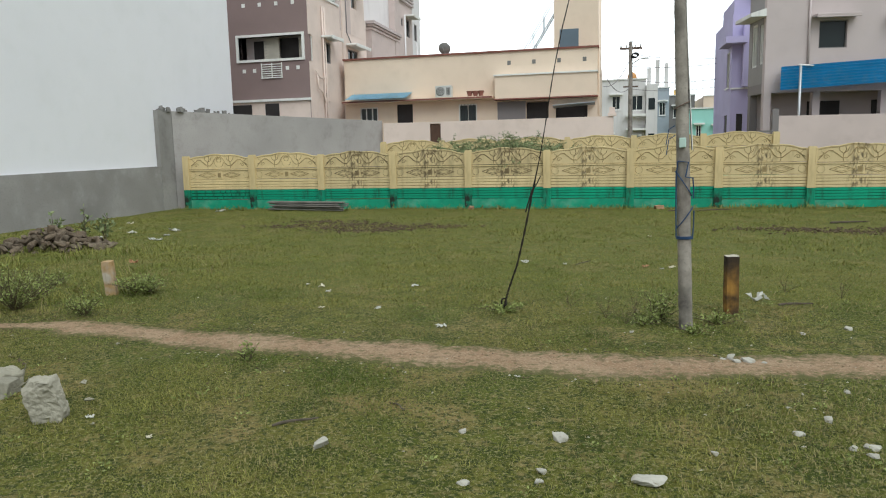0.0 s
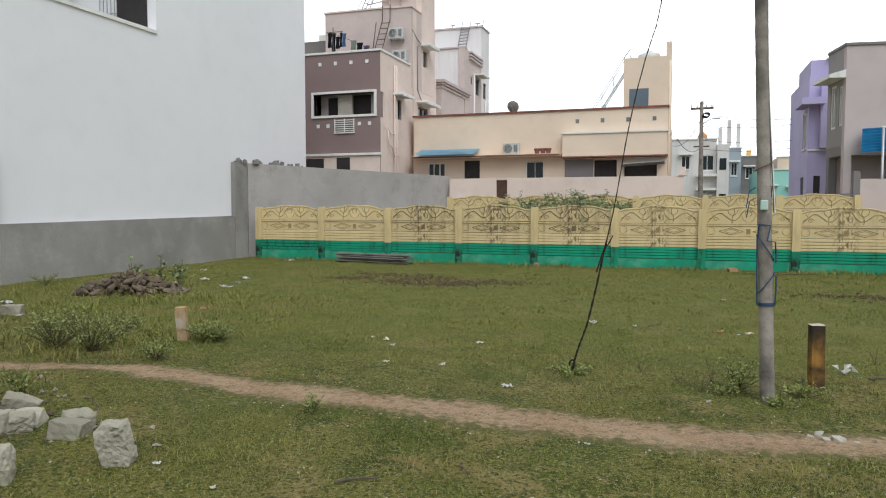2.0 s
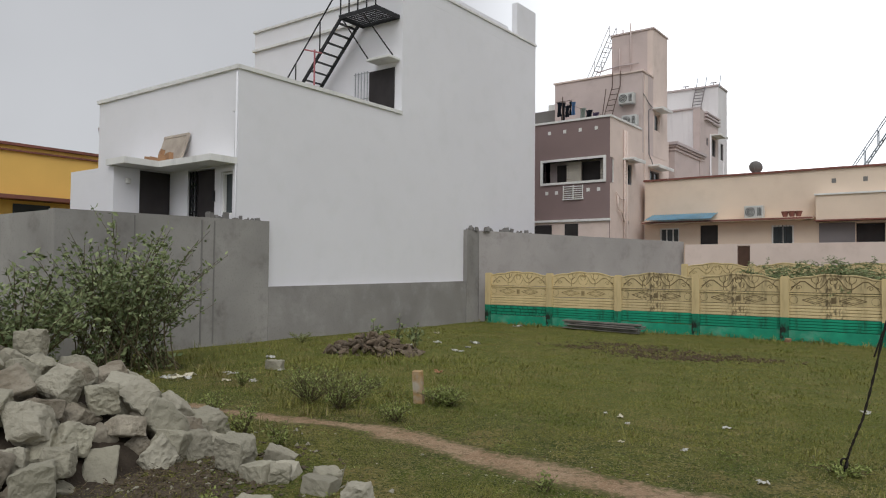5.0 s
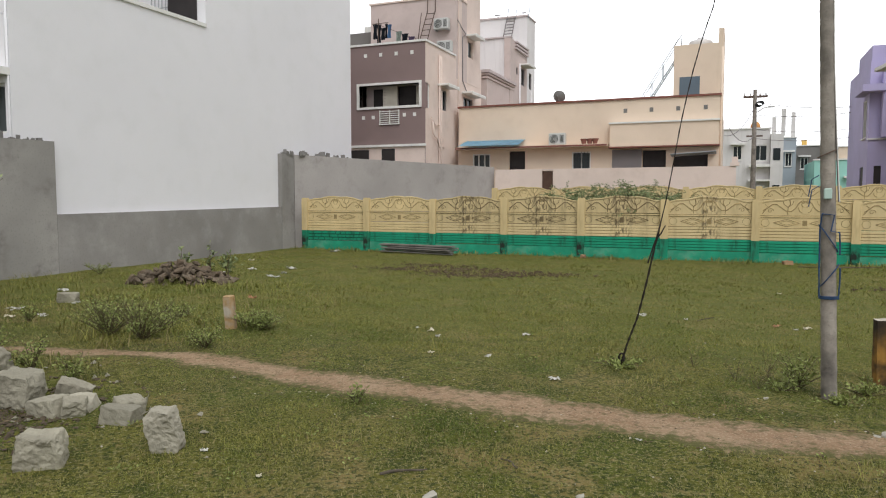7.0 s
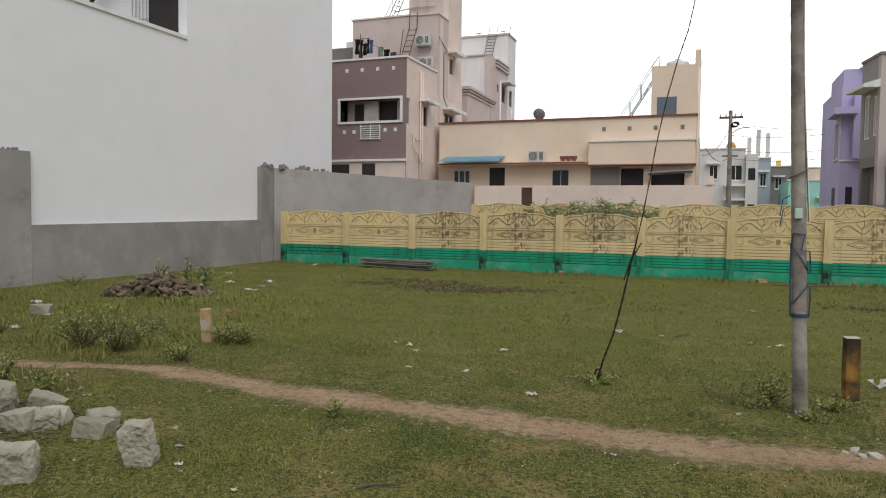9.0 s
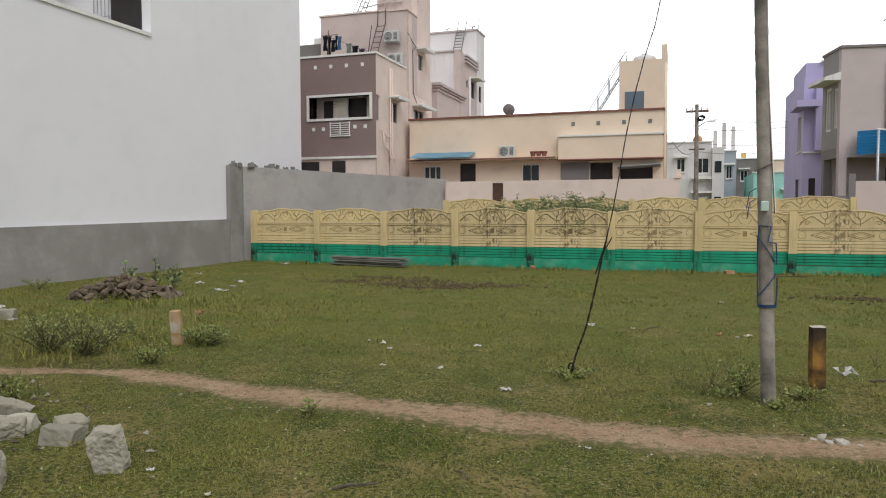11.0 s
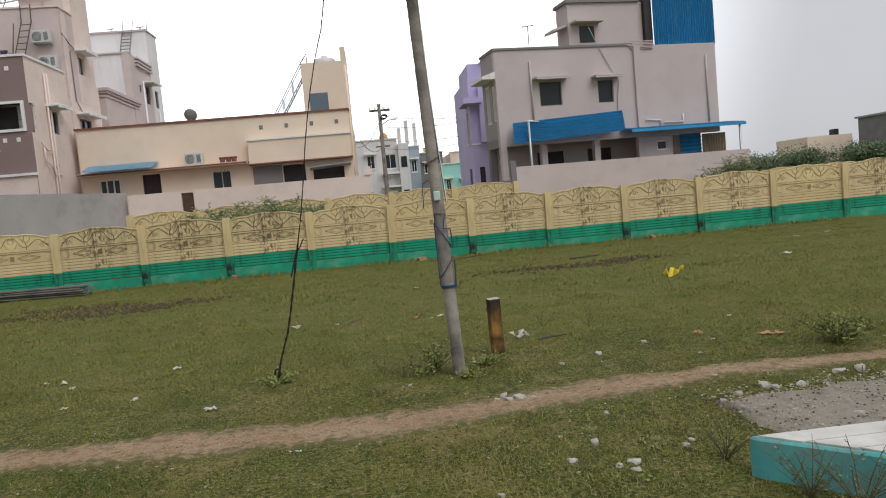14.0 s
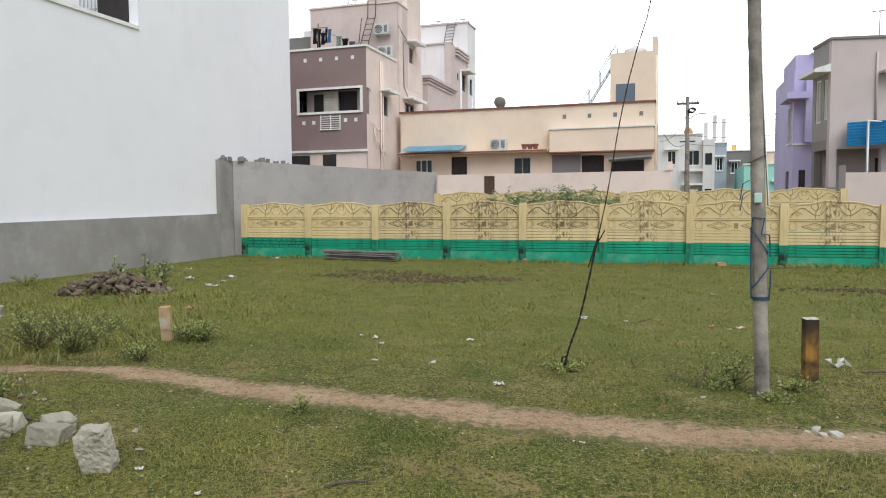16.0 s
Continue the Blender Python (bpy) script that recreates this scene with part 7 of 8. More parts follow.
def chips(name, n, place, lo, hi, material, label, category):
    """Many small angular chips joined into one object."""
    V, F = [], []
    base_v = np.array([(1, 0, 0), (-1, 0.2, 0), (0, 1, 0), (0.1, -1, 0), (0, 0, 0.8), (0, 0, -0.6)])
    base_f = np.array([(0, 2, 4), (2, 1, 4), (1, 3, 4), (3, 0, 4), (2, 0, 5), (1, 2, 5), (3, 1, 5), (0, 3, 5)])
    for k in range(n):
        x, y = place()
        s, a = rng.uniform(lo, hi), rng.uniform(0, 6.28)
        v = base_v * np.array([rng.uniform(0.6, 1.3), rng.uniform(0.5, 1.0), rng.uniform(0.4, 0.8)]) * s
        v = v + np.random.uniform(-0.25, 0.25, v.shape) * s
        c, q = math.cos(a), math.sin(a)
        V.append(np.stack([v[:, 0] * c - v[:, 1] * q + x, v[:, 0] * q + v[:, 1] * c + y, v[:, 2] + ground_height(x, y) + s * 0.25 + (0.03 if name == "gravel" else 0)], 1))
        F.append(base_f + 6 * k)
    me = bpy.data.meshes.new(name)
    me.from_pydata(np.concatenate(V).tolist(), [], np.concatenate(F).tolist())
    me.materials.append(material)
    return tagged(new(name, me), label, category, kind="stuff")


chips("gravel", 6000, lambda: (10.05 + 4.2 * rng.random() ** 0.8, 4.8 + 1.2 * rng.random() ** 0.8), 0.003, 0.012, gravel, "loose grey gravel chips", "gravel")
chips("gravel", 800, lambda: (10.1 + 4.0 * rng.random() ** 0.9, 4.85 + 1.25 * rng.random() ** 0.7), 0.005, 0.017, granite, "pale broken stones over the gravel", "gravel")
chips("gravel", 900, lambda: (10.05 + 4.0 * rng.random(), 4.85 + 1.15 * rng.random()), 0.004, 0.014, clods, "dark crumbs of soil over the gravel", "gravel")
chips("pebbles", 260, lambda: (rng.uniform(4.5, 13), path_centre(8) + rng.gauss(0, 0.35)), 0.005, 0.014, granite_pale, "small pebbles on the footpath", "pebbles")
chips("stone_chips", 160, lambda: (rng.gauss(2.6, 0.8), rng.gauss(4.7, 0.6)), 0.012, 0.04, granite, "stone chips around the rubble", "stone chips")

# crumbs reach past the debris patch to imitate shade on the ground
chips("rubble_earth", 2200, lambda: (rng.gauss(2.95, 0.42), rng.gauss(4.5, 0.42)), 0.008, 0.035, mat("brown_earth_debris", (0.13, 0.10, 0.07), 0.95, 0.35, 6, 40, 0.9, piece=0.3, far=0.01), "brown earth and stone crumbs, spread wide to darken the shaded foot of the rubble", "debris")
chips("soil_clods", 2400, lambda: (lambda c: (c[0] + rng.gauss(0, 0.45), c[1] + rng.gauss(0, 0.2)))(rng.choice(((1.2, 15.5), (2.2, 15.1), (2.6, 15.7), (3.6, 15.0), (4.4, 15.4), (10.9, 15.1), (11.9, 14.8), (12.8, 15.2), (3.0, 14.6), (1.6, 16.3)))), 0.014, 0.045, clods, "dark clods of turned soil in the grass", "soil")
chips("pale_crumbs", 110, lambda: (rng.uniform(3.5, 12), 3.4 + 6 * rng.random()), 0.004, 0.012, granite_pale, "pale stone crumbs scattered in the grass", "stone crumbs")
chips("leaf_litter", 3600, lambda: (lambda a: (a, path_centre(a) + rng.gauss(0, 0.26)))(rng.uniform(2, 12.5)), 0.003, 0.014, mat("brown_leaf_litter", (0.10, 0.075, 0.045), 0.95, 0.3, 9), "brown leaf litter and crumbs on the footpath", "litter")

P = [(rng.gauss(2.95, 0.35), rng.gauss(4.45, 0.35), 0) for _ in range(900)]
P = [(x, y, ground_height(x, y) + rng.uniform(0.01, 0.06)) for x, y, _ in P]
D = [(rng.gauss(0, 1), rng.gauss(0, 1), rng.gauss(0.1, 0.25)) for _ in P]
tagged(new("dry_debris", leaves_mesh("dry_debris", P, D, [rng.uniform(0.02, 0.07) for _ in P], LEAF["dead"], slim=0.16)), "dry twigs and dead leaves, darkened for shade, at the foot of the rubble", "debris", kind="stuff")

# ---- small pale stones and litter ----
pebble = [stone_mesh("pale_stone", 0.1, 0.08, 0.06, 700 + k, 0.6) for k in range(4)]
quartz = mat("whitish_stone", (0.49, 0.47, 0.41), 0.9, 0.2, 9, 40, 0.8, (0.34, 0.31, 0.25), 0.8, piece=0.2, far=0.008)
for me in pebble:
    me.materials.append(quartz)
SPOTS = [(10.35, 6.0, 0.9), (10.6, 6.1, 1.2), (10.85, 6.05, 1.5), (11.4, 6.2, 1.3), (10.2, 5.9, 0.7), (10.8, 5.4, 0.9), (7.33, 4.39, 0.9), (7.68, 4.57, 0.8), (7.68, 4.47, 0.7), (8.17, 4.53, 2.1), (8.96, 5.2, 0.9), (9.16, 5.41, 0.8), (9.18, 5.06, 0.7), (9.27, 5.09, 1.0), (9.25, 4.99, 0.8), (8.51, 4.9, 0.7),
         (8.95, 5.05, 0.4), (9.0, 5.6, 0.5), (9.42, 5.99, 0.6), (9.91, 7.67, 0.9), (8.16, 7.3, 0.6), (9.52, 7.5, 0.7), (9.64, 5.24, 0.8), (9.7, 5.3, 0.6), (9.41, 5.95, 0.6), (10.42, 7.88, 0.8), (10.67, 7.23, 0.6), (10.44, 6.51, 0.6), (11.27, 6.26, 1.6), (10.66, 6.05, 0.9), (11.0, 6.0, 0.8), (6.51, 4.63, 1.3), (7.2, 5.0, 0.7), (7.74, 4.98, 1.2), (8.78, 6.6, 0.8), (8.84, 6.62, 1.1), (8.87, 6.55, 0.9), (8.95, 6.57, 1.2), (8.92, 6.63, 0.7), (9.06, 6.57, 0.7)]
for k, (x, y, s) in enumerate(SPOTS):
    o = new("pale_stone", pebble[k % 4])
    o.matrix_world = pose(x, y, ground_height(x, y) - 0.014, rng.uniform(-10, 10), rng.uniform(-10, 10), rng.uniform(0, 360)) @ Matrix.Diagonal((0.78 * s, 0.78 * s, (0.78 if s < 1.5 else 0.45) * s, 1))
    tagged(o, "small pale broken stone in the grass", "stone", "small stones")
paper = mat("dirty_white_paper", (0.50, 0.49, 0.45), 0.85, 0.2, 14, 60, 0.5, (0.35, 0.32, 0.26), 0.9)
plastic_bits = {"white": paper, "yellow": mat("yellow_plastic_film", (0.70, 0.55, 0.05), 0.5, 0.1, 8), "orange": mat("faded_orange_litter", (0.42, 0.23, 0.13), 0.8, 0.15, 8), "cream": mat("cream_paper", (0.6, 0.55, 0.42), 0.8, 0.1, 8)}


def scrap(x, y, w, colour, label, lift=0.35, seed=0):
    """A crumpled scrap of paper or film."""
    r = random.Random(seed)
    bm = bmesh.new()
    n = 5
    g = [[bm.verts.new((w * (i / (n - 1) - 0.5) * r.uniform(0.6, 1.2), w * 0.6 * (j / (n - 1) - 0.5) * r.uniform(0.4, 1.4), w * lift * 0.9 * r.random() ** 1.5)) for j in range(n)] for i in range(n)]
    for a, b in zip(g, g[1:]):
        for j in range(n - 1):
            bm.faces.new((a[j], b[j], b[j + 1], a[j + 1]))
    bmesh.ops.delete(bm, geom=r.sample(bm.faces[:], 4), context="FACES")
    bmesh.ops.solidify(bm, geom=bm.faces[:], thickness=0.004)
    bmesh.ops.transform(bm, matrix=pose(x, y, ground_height(x, y) + 0.012, 0, 0, r.uniform(0, 360)), verts=bm.verts)
    o = part("litter", bm, plastic_bits[colour], None)
    tagged(o, label, "litter", "scattered litter")


WHITE = [(5.52, 4.57, 0.07), (4.97, 4.77, 0.09), (7.38, 5.93, 0.06), (6.54, 7.21, 0.16), (5.75, 7.83, 0.13), (4.66, 8.99, 0.16), (4.46, 9.04, 0.12), (6.85, 10.81, 0.2), (7.38, 10.72, 0.14), (5.77, 9.12, 0.14), (8.61, 13.87, 0.16), (-0.93, 14.36, 0.42), (-0.3, 12.9, 0.3), (-1.78, 13.1, 0.25), (-2.75, 19.2, 0.5), (8.73, 10.62, 0.16), (8.6, 10.5, 0.1), (15.2, 13.4, 0.35), (17.1, 16.1, 0.22), (18.0, 16.4, 0.25), (11.67, 8.66, 0.09), (-2.31, 9.82, 0.35), (-1.29, 8.13, 0.2), (-1.9, 11.1, 0.22), (4.9, 8.59, 0.12), (5.21, 7.68, 0.12), (-0.32, 7.88, 0.2), (10.98, 7.62, 0.1)]
WHITE += [(-1.62, 7.32, 0.32), (-1.23, 7.43, 0.26), (-0.68, 7.69, 0.22), (-1.07, 8.08, 0.3), (-0.4, 7.92, 0.16), (-0.9, 8.86, 0.22), (-2.2, 12.4, 0.3), (-3.2, 15.9, 0.3), (-1.78, 14.1, 0.4), (-0.48, 12.97, 0.3), (-0.6, 13.6, 0.25)]
for k, (x, y, w) in enumerate(WHITE):
    scrap(x, y, w * 0.58, "white" if k % 5 else "cream", "crumpled scrap of dirty white paper on the grass", 0.3, k)
scrap(9.41, 8.75, 0.17, "white", "torn white plastic sack lying in the grass", 0.55, 50)
scrap(12.55, 12.03, 0.3, "yellow", "crumpled bright yellow plastic bag", 0.6, 51)
scrap(1.12, 10.3, 0.12, "orange", "small faded orange wrapper", 0.5, 52)
scrap(10.98, 7.9, 0.09, "orange", "small faded red wrapper", 0.5, 53)
scrap(11.55, 7.65, 0.2, "orange", "faded orange rag in the grass", 0.12, 54)
scrap(8.4, 10.62, 0.12, "orange", "small faded orange wrapper", 0.4, 55)
scrap(-1.5, 7.5, 0.35, "cream", "flattened cream paper wrapper", 0.2, 56)
twig_wood = mat("dark_dead_wood", (0.10, 0.082, 0.062), 0.9, 0.35, 14, 60, 0.6)
for x, y, ln, rz, r in ((6.24, 4.9, 0.26, 30, 0.008), (9.7, 8.54, 0.3, 5, 0.012), (7.6, 10.9, 0.35, 60, 0.006), (10.4, 19.0, 0.9, 12, 0.012), (9.6, 18.9, 0.7, -8, 0.01), (6.75, 5.25, 0.2, -40, 0.005), (12.4, 16.3, 0.7, 8, 0.02)):
    bm = bmesh.new()
    tube(bm, [pose(x, y, ground_height(x, y) + r, 0, 0, rz) @ Vector((ln * (f - 0.5), 0.02 * math.sin(5 * f), 0.02 * f)) for f in np.linspace(0, 1, 6)], [r, r * 1.1, r, r * 0.9, r * 0.8, r * 0.5], 6)
    o = part("stick", bm, twig_wood, None)
    tagged(o, "dry dark stick lying in the grass", "stick", "sticks")
for x, y in ((9.08, 19.5), (15.16, 19.4), (4.35, 19.6)):
    o = new("brick", stone_mesh("brick", 0.22, 0.11, 0.1, int(x * 10), 0.06))
    o.data.materials.append(mat("faded_brick", (0.36, 0.22, 0.13), 0.9, 0.2, 6))
    o.matrix_world = pose(x, y, ground_height(x, y) - 0.01, 0, 0, rng.uniform(0, 90))
    tagged(o, "loose faded brick at the fence foot", "brick", "loose bricks")

# ---- bushes and weeds ----
shrub("leafy_shrub", (-2.9, 7.4, 0), 2.6, 1.75, 80, 6000, 0.10, "shrub", "tall open shrub with dusty green oval leaves", droop=0.2, low=0.1, slim=0.5, stem_r=0.009, root=0.7)
shrub("leafy_shrub", (-2.9, 5.9, 0), 1.8, 1.2, 44, 2600, 0.105, "shrub", "spreading shrub with dusty green oval leaves", droop=0.2, low=0.15, slim=0.5, stem_r=0.012)
for x, y, h in ((-2.6, 12.9, 0.62), (-2.05, 13.1, 0.7), (-1.75, 13.3, 0.68), (-1.2, 12.6, 0.5)):
    shrub("milkweed_plant", (x, y, 0), h, 0.14, 3, 40, 0.115, "shrub", "upright young plant with pale green leaves", "plant", 0.0, 0.3, "young plants", 0.5)
for x, y, h, w, n in ((2.05, 7.2, 0.62, 0.55, 1000), (1.5, 7.25, 0.58, 0.5, 800), (1.8, 7.7, 0.45, 0.5, 450), (1.1, 7.5, 0.5, 0.4, 400), (2.95, 7.12, 0.3, 0.24, 420), (2.87, 8.13, 0.28, 0.36, 1500), (2.22, 5.77, 0.36, 0.26, 420), (1.3, 8.6, 0.22, 0.3, 420), (5.34, 6.0, 0.16, 0.09, 130), (8.42, 7.78, 0.36, 0.25, 460), (8.3, 7.65, 0.12, 0.28, 200), (8.9, 7.75, 0.16, 0.26, 260), (8.66, 7.42, 0.08, 0.22, 200), (3.95, 4.12, 0.24, 0.16, 160),
                      (7.0, 7.9, 0.09, 0.38, 420), (11.85, 7.1, 0.32, 0.45, 1000), (-3.9, 12.0, 0.3, 0.4, 350), (-0.2, 7.6, 0.3, 0.3, 300), (1.0, 6.3, 0.3, 0.25, 260), (2.9, 5.6, 0.3, 0.2, 300)):
    shrub("weed_bush", (x, y, ground_height(x, y) - 0.01), h, w, max(9, n // 24), n, 0.036, "weed", "low dense green weed bush in the grass", "weed", 0.3, 0.1, "weed bushes", 0.5, 0.004)
for x, y, h, w in ((10.02, 4.3, 0.42, 0.34), (9.9, 4.48, 0.3, 0.26), (10.26, 4.1, 0.45, 0.3), (9.75, 5.0, 0.34, 0.26)):
    shrub("twiggy_weed", (x, y, ground_height(x, y) - 0.01), h, w, 13, 150, 0.018, "weed", "thin twiggy weed beside the painted platform", "weed", 0.3, 0.3, "twiggy weeds", 0.45, 0.0028)
for x, y, h in ((7.95, 7.75, 0.3), (8.12, 7.6, 0.36), (7.6, 8.1, 0.26), (8.2, 7.95, 0.3), (10.2, 8.9, 0.28), (9.75, 9.2, 0.24)):
    shrub("dry_weed", (x, y, ground_height(x, y) - 0.01), h, 0.16, 5, 30, 0.02, "dry", "thin dry weed stalks standing in the grass", "weed", 0.3, 0.3, "dry weeds", 0.4, 0.0022)
for x, y, h, w, n in ((4.0, 21.9, 2.15, 1.9, 52), (5.5, 21.8, 2.4, 1.9, 48), (21.3, 26.6, 2.3, 1.6, 90), (10.2, 25.6, 2.2, 0.9, 12)):
    thorn_bush((x, y, 0), h, w, n)

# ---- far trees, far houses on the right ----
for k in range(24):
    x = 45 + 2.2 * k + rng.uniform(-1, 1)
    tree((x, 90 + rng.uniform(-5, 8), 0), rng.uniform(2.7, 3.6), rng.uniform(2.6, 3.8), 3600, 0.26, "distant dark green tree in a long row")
fw = thing("cream_house", (75, 100, 0), "low cream house far beyond the trees", "house", "far houses")
boxes("wall", [(71.5, 78.5, 100, 108, 0, 5.7)], M["beige"], fw)
boxes("roof_tank", [(76.3, 77.1, 101, 102, 5.7, 6.6)], M["blackplastic"], fw)
fg = thing("block_house", (82, 90, 0), "unfinished dark grey block house far off", "house", "far houses")
shell(fg, 76.6, 88, 88.0, 96.0, -0.1, 7.5, M["darkplaster"], south=[(78.3, 79.8, 4.4, 5.6), (81.8, 83.3, 4.4, 5.6)])
boxes("roof_slab", [(76.3, 88.3, 87.6, 96.3, 7.5, 7.75)], M["cement"], fg)
boxes("floor_band", [(76.5, 88.1, 87.9, 87.99, 3.6, 3.8)], M["cement"], fg)

# ---- grass ----
DRY = [(6.3, 4.8, 0.55), (7.1, 5.1, 0.5), (7.75, 4.95, 0.3), (5.6, 5.7, 0.35), (7.4, 5.65, 0.4), (5.3, 7.2, 0.5), (4.4, 5.9, 0.4), (6.9, 7.3, 0.5), (9.3, 5.3, 0.7), (10.1, 7.2, 0.7), (-0.8, 7.5, 0.8), (8.9, 4.5, 0.5), (9.7, 5.5, 0.45), (8.3, 7.3, 0.5)]


DRY += [(float(x), path_centre(x), 0.42) for x in np.arange(2.0, 13.0, 0.5)]
LUSH = [(8.7, 5.75, 0.6), (9.2, 5.5, 0.7), (9.6, 5.75, 0.6), (8.6, 4.95, 0.7), (8.9, 6.0, 0.5), (9.3, 4.7, 0.5), (6.4, 5.6, 0.6), (5.2, 5.0, 0.7), (8.1, 5.9, 0.3)]


def grass(n, x0, x1, y0, y1, tall, wide, seed):
    g = np.random.default_rng(seed)
    m = n // 22
    cx, cy_, sp = g.uniform(x0, x1, m), g.uniform(y0, y1, m), g.uniform(0.02, 0.09, m) * (1 + 8 * wide / 0.01 * 0.1)
    pick = g.integers(0, m, n)
    loose = g.random(n) < 0.35
    x = np.where(loose, g.uniform(x0, x1, n), cx[pick] + g.normal(size=n) * sp[pick])
    y = np.where(loose, g.uniform(y0, y1, n), np.minimum(cy_[pick] + g.normal(size=n) * sp[pick], 19.97))
    clump_h = np.where(loose, 0.8, g.uniform(0.6, 1.5, m)[pick])
    cy = np.array([path_centre(a) for a in x])
    hw = np.array([path_half(a) for a in x])
    off = np.abs(y - cy) / hw + 0.5 * np.array([noise.noise(Vector((a * 4, b * 4, 6.6))) for a, b in zip(x, y)])
    lush = np.array([noise.noise(Vector((a * 0.9, b * 0.9, 3.3))) + 0.6 * noise.noise(Vector((a * 2.6, b * 2.6, 8.1))) for a, b in zip(x, y)])
    dryness = np.zeros(n)
    for a, b, r in DRY:
        dryness = np.maximum(dryness, np.exp(-((x - a) ** 2 + (y - b) ** 2) / (r * r)))
    for a, b, r in LUSH:
        lush = np.maximum(lush, 0.75 * np.exp(-((x - a) ** 2 + (y - b) ** 2) / (r * r)))
    keep = (g.random(n) < np.clip(0.62 + 1.0 * lush - 0.5 * dryness, 0.08, 1)) & (g.random(n) < np.clip((off - 0.75) / 1.25, 0.05, 1) ** 1.3)
    keep &= ~((x > 10.12) & (y > 4.7) & (y < 5.98) & (g.random(n) < np.clip(0.35 + (x - 10.0) * 0.9, 0, 0.93)))
    keep &= ~((x - 9.7 > 0) & (y < 4.76) & (y - 4.76 > -0.97 * (x - 9.745)))
    keep &= x > -4.75
    x, y, lush, dryness = x[keep], y[keep], lush[keep], dryness[keep]
    n = len(x)
    z = np.array([ground_height(a, b) for a, b in zip(x, y)])
    h = tall * clump_h[keep] * g.uniform(0.35, 1.15, n) * np.clip(0.8 + 0.6 * lush, 0.4, 1.5)
    a = g.uniform(0, 2 * np.pi, n)
    lean = g.uniform(0.4, 1.7, n) * h
    w = wide * g.uniform(0.6, 1.3, n)
    b = a + np.pi / 2
    root = np.stack([x, y, z - 0.005], 1)
    side = np.stack([np.cos(b), np.sin(b), 0 * b], 1) * w[:, None] / 2
    out = np.stack([np.cos(a), np.sin(a), 0 * a], 1)
    mid = root + out * (lean * 0.35)[:, None] + np.array([0, 0, 1.0]) * (h * 0.62)[:, None]
    tip_ = root + out * lean[:, None] + np.array([0, 0, 1.0]) * (h * 0.95)[:, None]
    v = np.stack([root - side, root + side, mid + side * 0.8, mid - side * 0.8, tip_], 1)
    dry = g.random(n) < np.clip(0.22 + 0.55 * dryness - 0.25 * lush, 0.05, 0.8)
    for flag, leaf, name, label in ((False, "grass", "grass", "short patchy green grass over the plot"), (True, "dry", "dry_grass", "dry straw-coloured grass among the green")):
        q = v[dry == flag]
        m = len(q)
        i = np.arange(m)[:, None] * 5
        quad, tri = (i + [0, 1, 2, 3]), (i + [3, 2, 4])
        me = bpy.data.meshes.new(name)
        me.vertices.add(m * 5)
        me.vertices.foreach_set("co", q.reshape(-1))
        me.loops.add(m * 7)
        me.loops.foreach_set("vertex_index", np.concatenate([quad, tri], 1).reshape(-1).astype(np.int32))
        me.polygons.add(m * 2)
        me.polygons.foreach_set("loop_start", (np.arange(m)[:, None] * 7 + [0, 4]).reshape(-1).astype(np.int32))
        me.materials.append(LEAF[leaf])
        me.update(calc_edges=True)
        me.validate()
        tagged(new(name, me), label, "grass", kind="stuff")


grass(300000, 1.0, 13.0, 2.6, 7.2, 0.028, 0.0028, 1)
grass(200000, -2.0, 16.0, 7.2, 11.0, 0.031, 0.0042, 2)
grass(200000, -4.7, 21.0, 11.0, 19.98, 0.038, 0.0065, 3)
grass(5000, -4.7, 21.0, 19.5, 20.0, 0.14, 0.012, 4)
grass(7000, -4.7, 3.0, 5.0, 12.0, 0.14, 0.007, 5)
grass(1800, 1.0, 13.0, 2.8, 10.0, 0.065, 0.004, 6)
grass(30000, -4.6, 20.0, 8.0, 19.6, 0.075, 0.006, 7)

# broad-leaved weeds pressed among the grass
P, D, S = [], [], []
for k in range(380):
    x, y = rng.uniform(1.5, 13), 2.9 + 9 * rng.random() ** 1.4
    if abs(y - path_centre(x)) < path_half(x) * 0.9 or (x > 9.7 and y < 5.9) or noise.noise(Vector((x * 0.8, y * 0.8, 12.0))) < -0.12:
        continue
    z, r = ground_height(x, y), rng.uniform(0.02, 0.07)
    for j in range(14):
        a, q = rng.uniform(0, 6.28), r * rng.random()
        P.append((x + q * math.cos(a), y + q * math.sin(a), z + rng.uniform(0.005, 0.03)))
        D.append((math.cos(a), math.sin(a), rng.uniform(0.1, 0.7)))
        S.append(rng.uniform(0.012, 0.026))
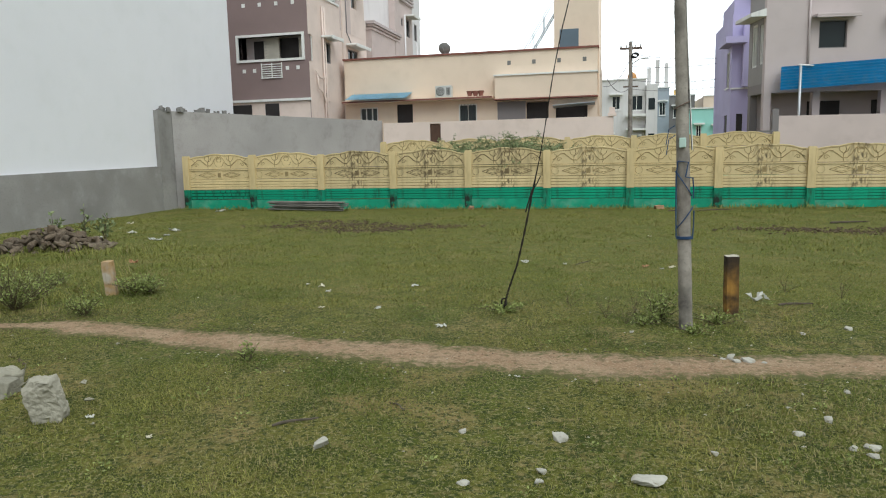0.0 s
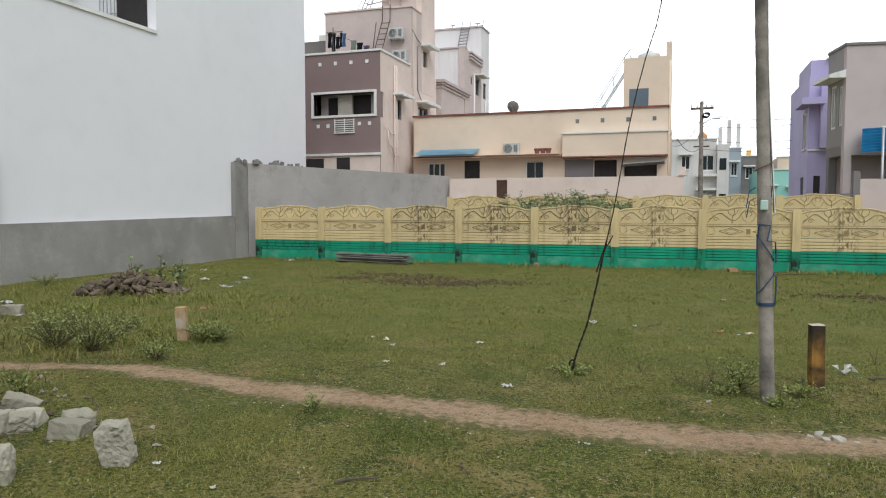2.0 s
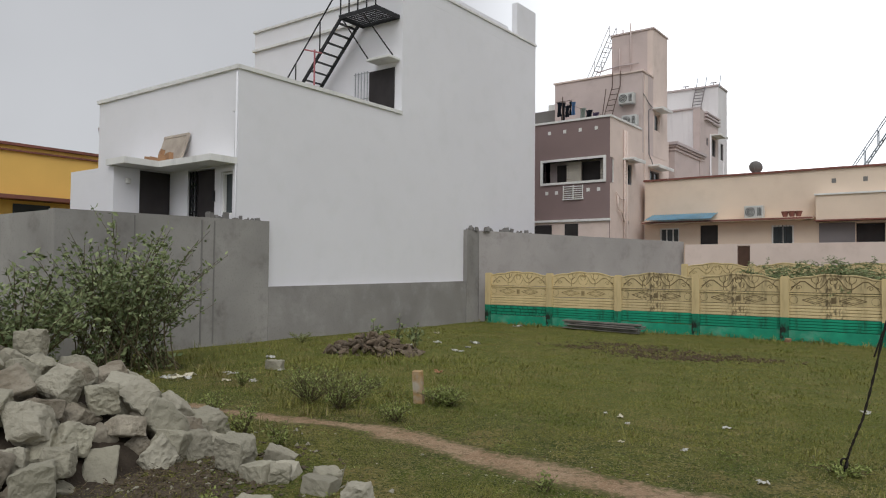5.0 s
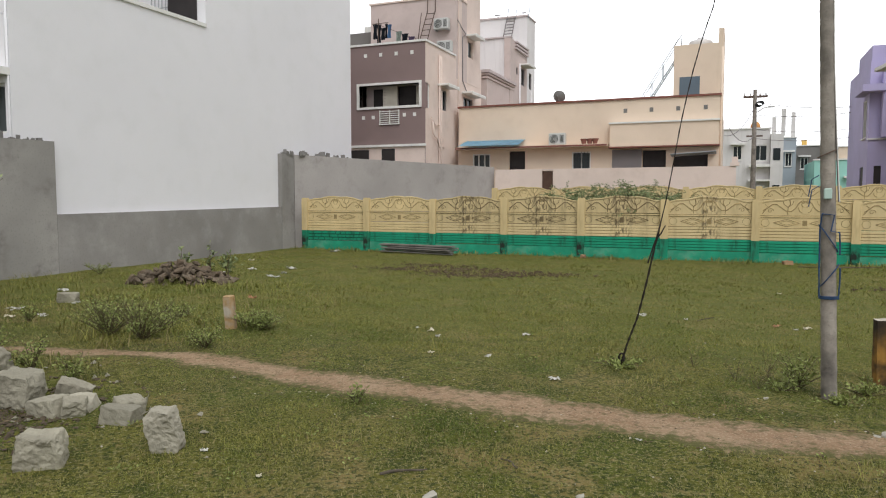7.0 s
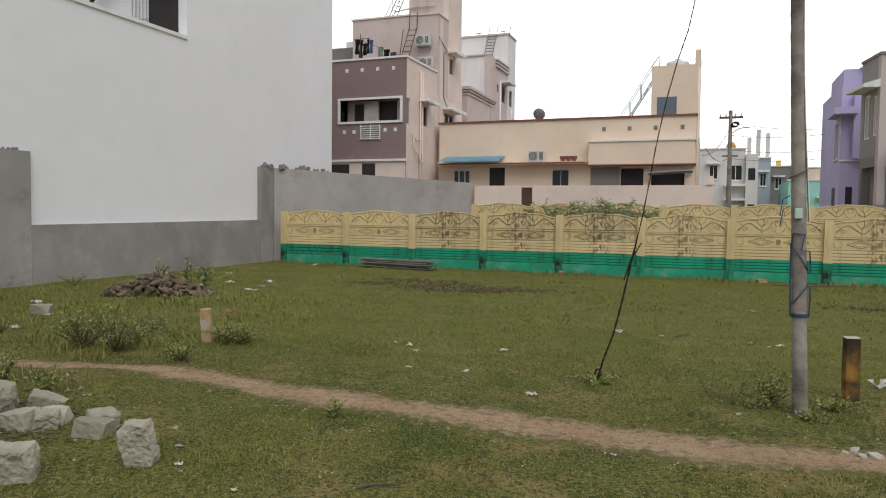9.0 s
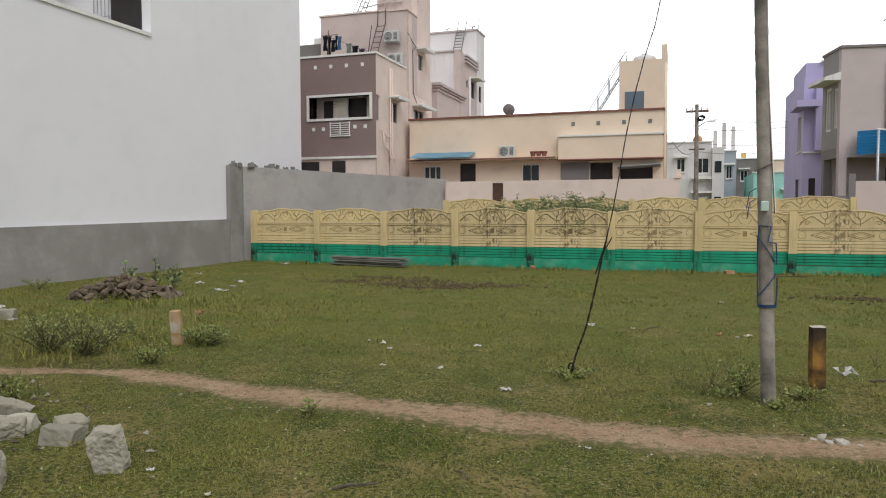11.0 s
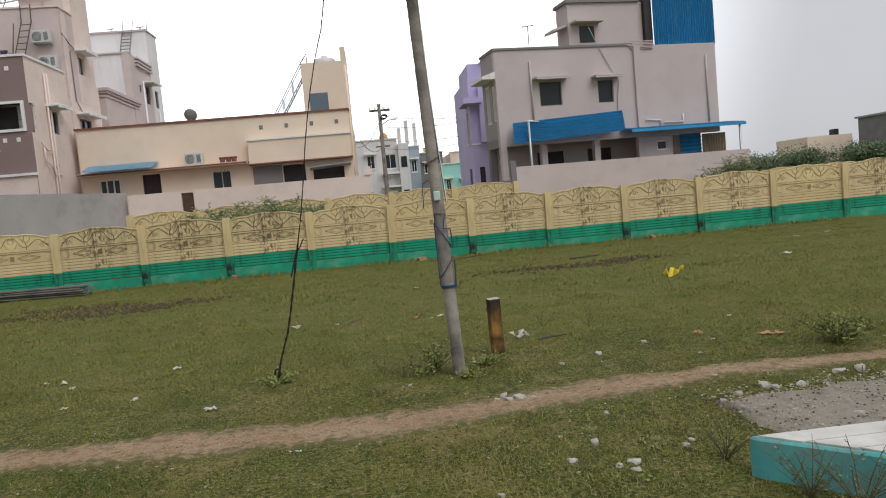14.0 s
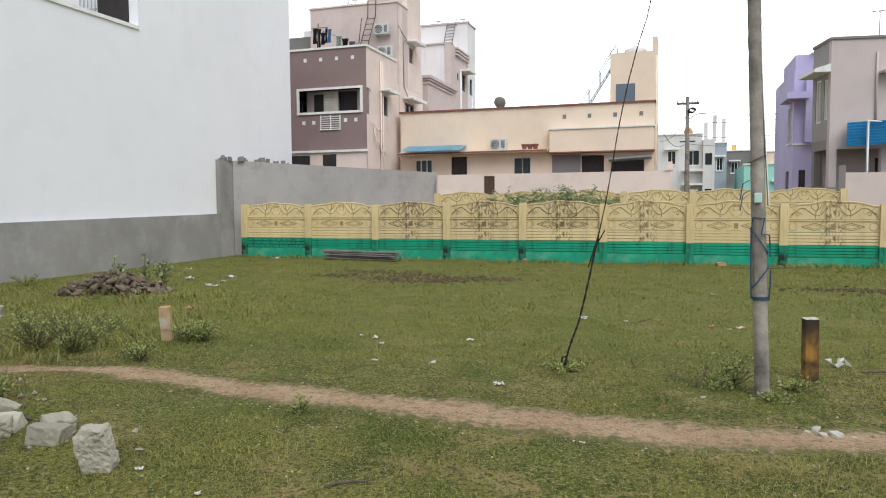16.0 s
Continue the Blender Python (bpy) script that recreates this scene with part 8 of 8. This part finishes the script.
tagged(new("ground_weeds", leaves_mesh("ground_weeds", P, D, S, LEAF["weed"], slim=0.6)), "small broad-leaved weeds among the grass", "weeds", kind="stuff")


# creeping small-leaved turf in patches between the blades
def turf(n, x0, x1, y0, y1, lo, hi, seed):
    g = np.random.default_rng(seed)
    m = n // 90
    cx, cy, sp = g.uniform(x0, x1, m), g.uniform(y0, y1, m), g.uniform(0.08, 0.35, m)
    pick = g.integers(0, m, n)
    x, y = cx[pick] + g.normal(size=n) * sp[pick], cy[pick] + g.normal(size=n) * sp[pick]
    thick = np.array([noise.noise(Vector((a * 0.8, b * 0.8, 21.0))) + 0.7 * noise.noise(Vector((a * 2.4, b * 2.4, 31.0))) for a, b in zip(x, y)])
    off = np.array([abs(b - path_centre(a)) / path_half(a) + 0.5 * noise.noise(Vector((a * 4, b * 4, 6.6))) for a, b in zip(x, y)])
    bare = np.zeros(n)
    for a, b, r in DRY:
        bare = np.maximum(bare, np.exp(-((x - a) ** 2 + (y - b) ** 2) / (r * r)))
    keep = (g.random(n) < np.clip(0.5 + 1.3 * thick - 0.6 * bare, 0.02, 1)) & (g.random(n) < np.clip((off - 0.8) / 1.3, 0.03, 1) ** 1.3) & ~((x > 10.12) & (y < 5.98)) & ~((x > 9.75) & (y < 4.76) & (y - 4.76 > -0.97 * (x - 9.745)))
    x, y = x[keep], y[keep]
    n = len(x)
    z = np.array([ground_height(a, b) for a, b in zip(x, y)]) + g.uniform(0.0, 0.022, n)
    a = g.uniform(0, 2 * np.pi, n)
    ways = np.stack([np.cos(a), np.sin(a), g.uniform(-0.1, 0.9, n)], 1)
    me = leaves_mesh("turf", np.stack([x, y, z], 1), ways, g.uniform(lo, hi, n), LEAF["turf"], slim=0.55)
    tagged(new("turf", me), "creeping small-leaved green turf in patches", "turf", kind="stuff")


turf(300000, 1.0, 13.0, 2.6, 7.2, 0.006, 0.013, 11)
turf(150000, -2.0, 16.0, 7.2, 11.0, 0.009, 0.018, 12)
turf(50000, -4.6, 20.0, 11.0, 17.0, 0.015, 0.03, 13)
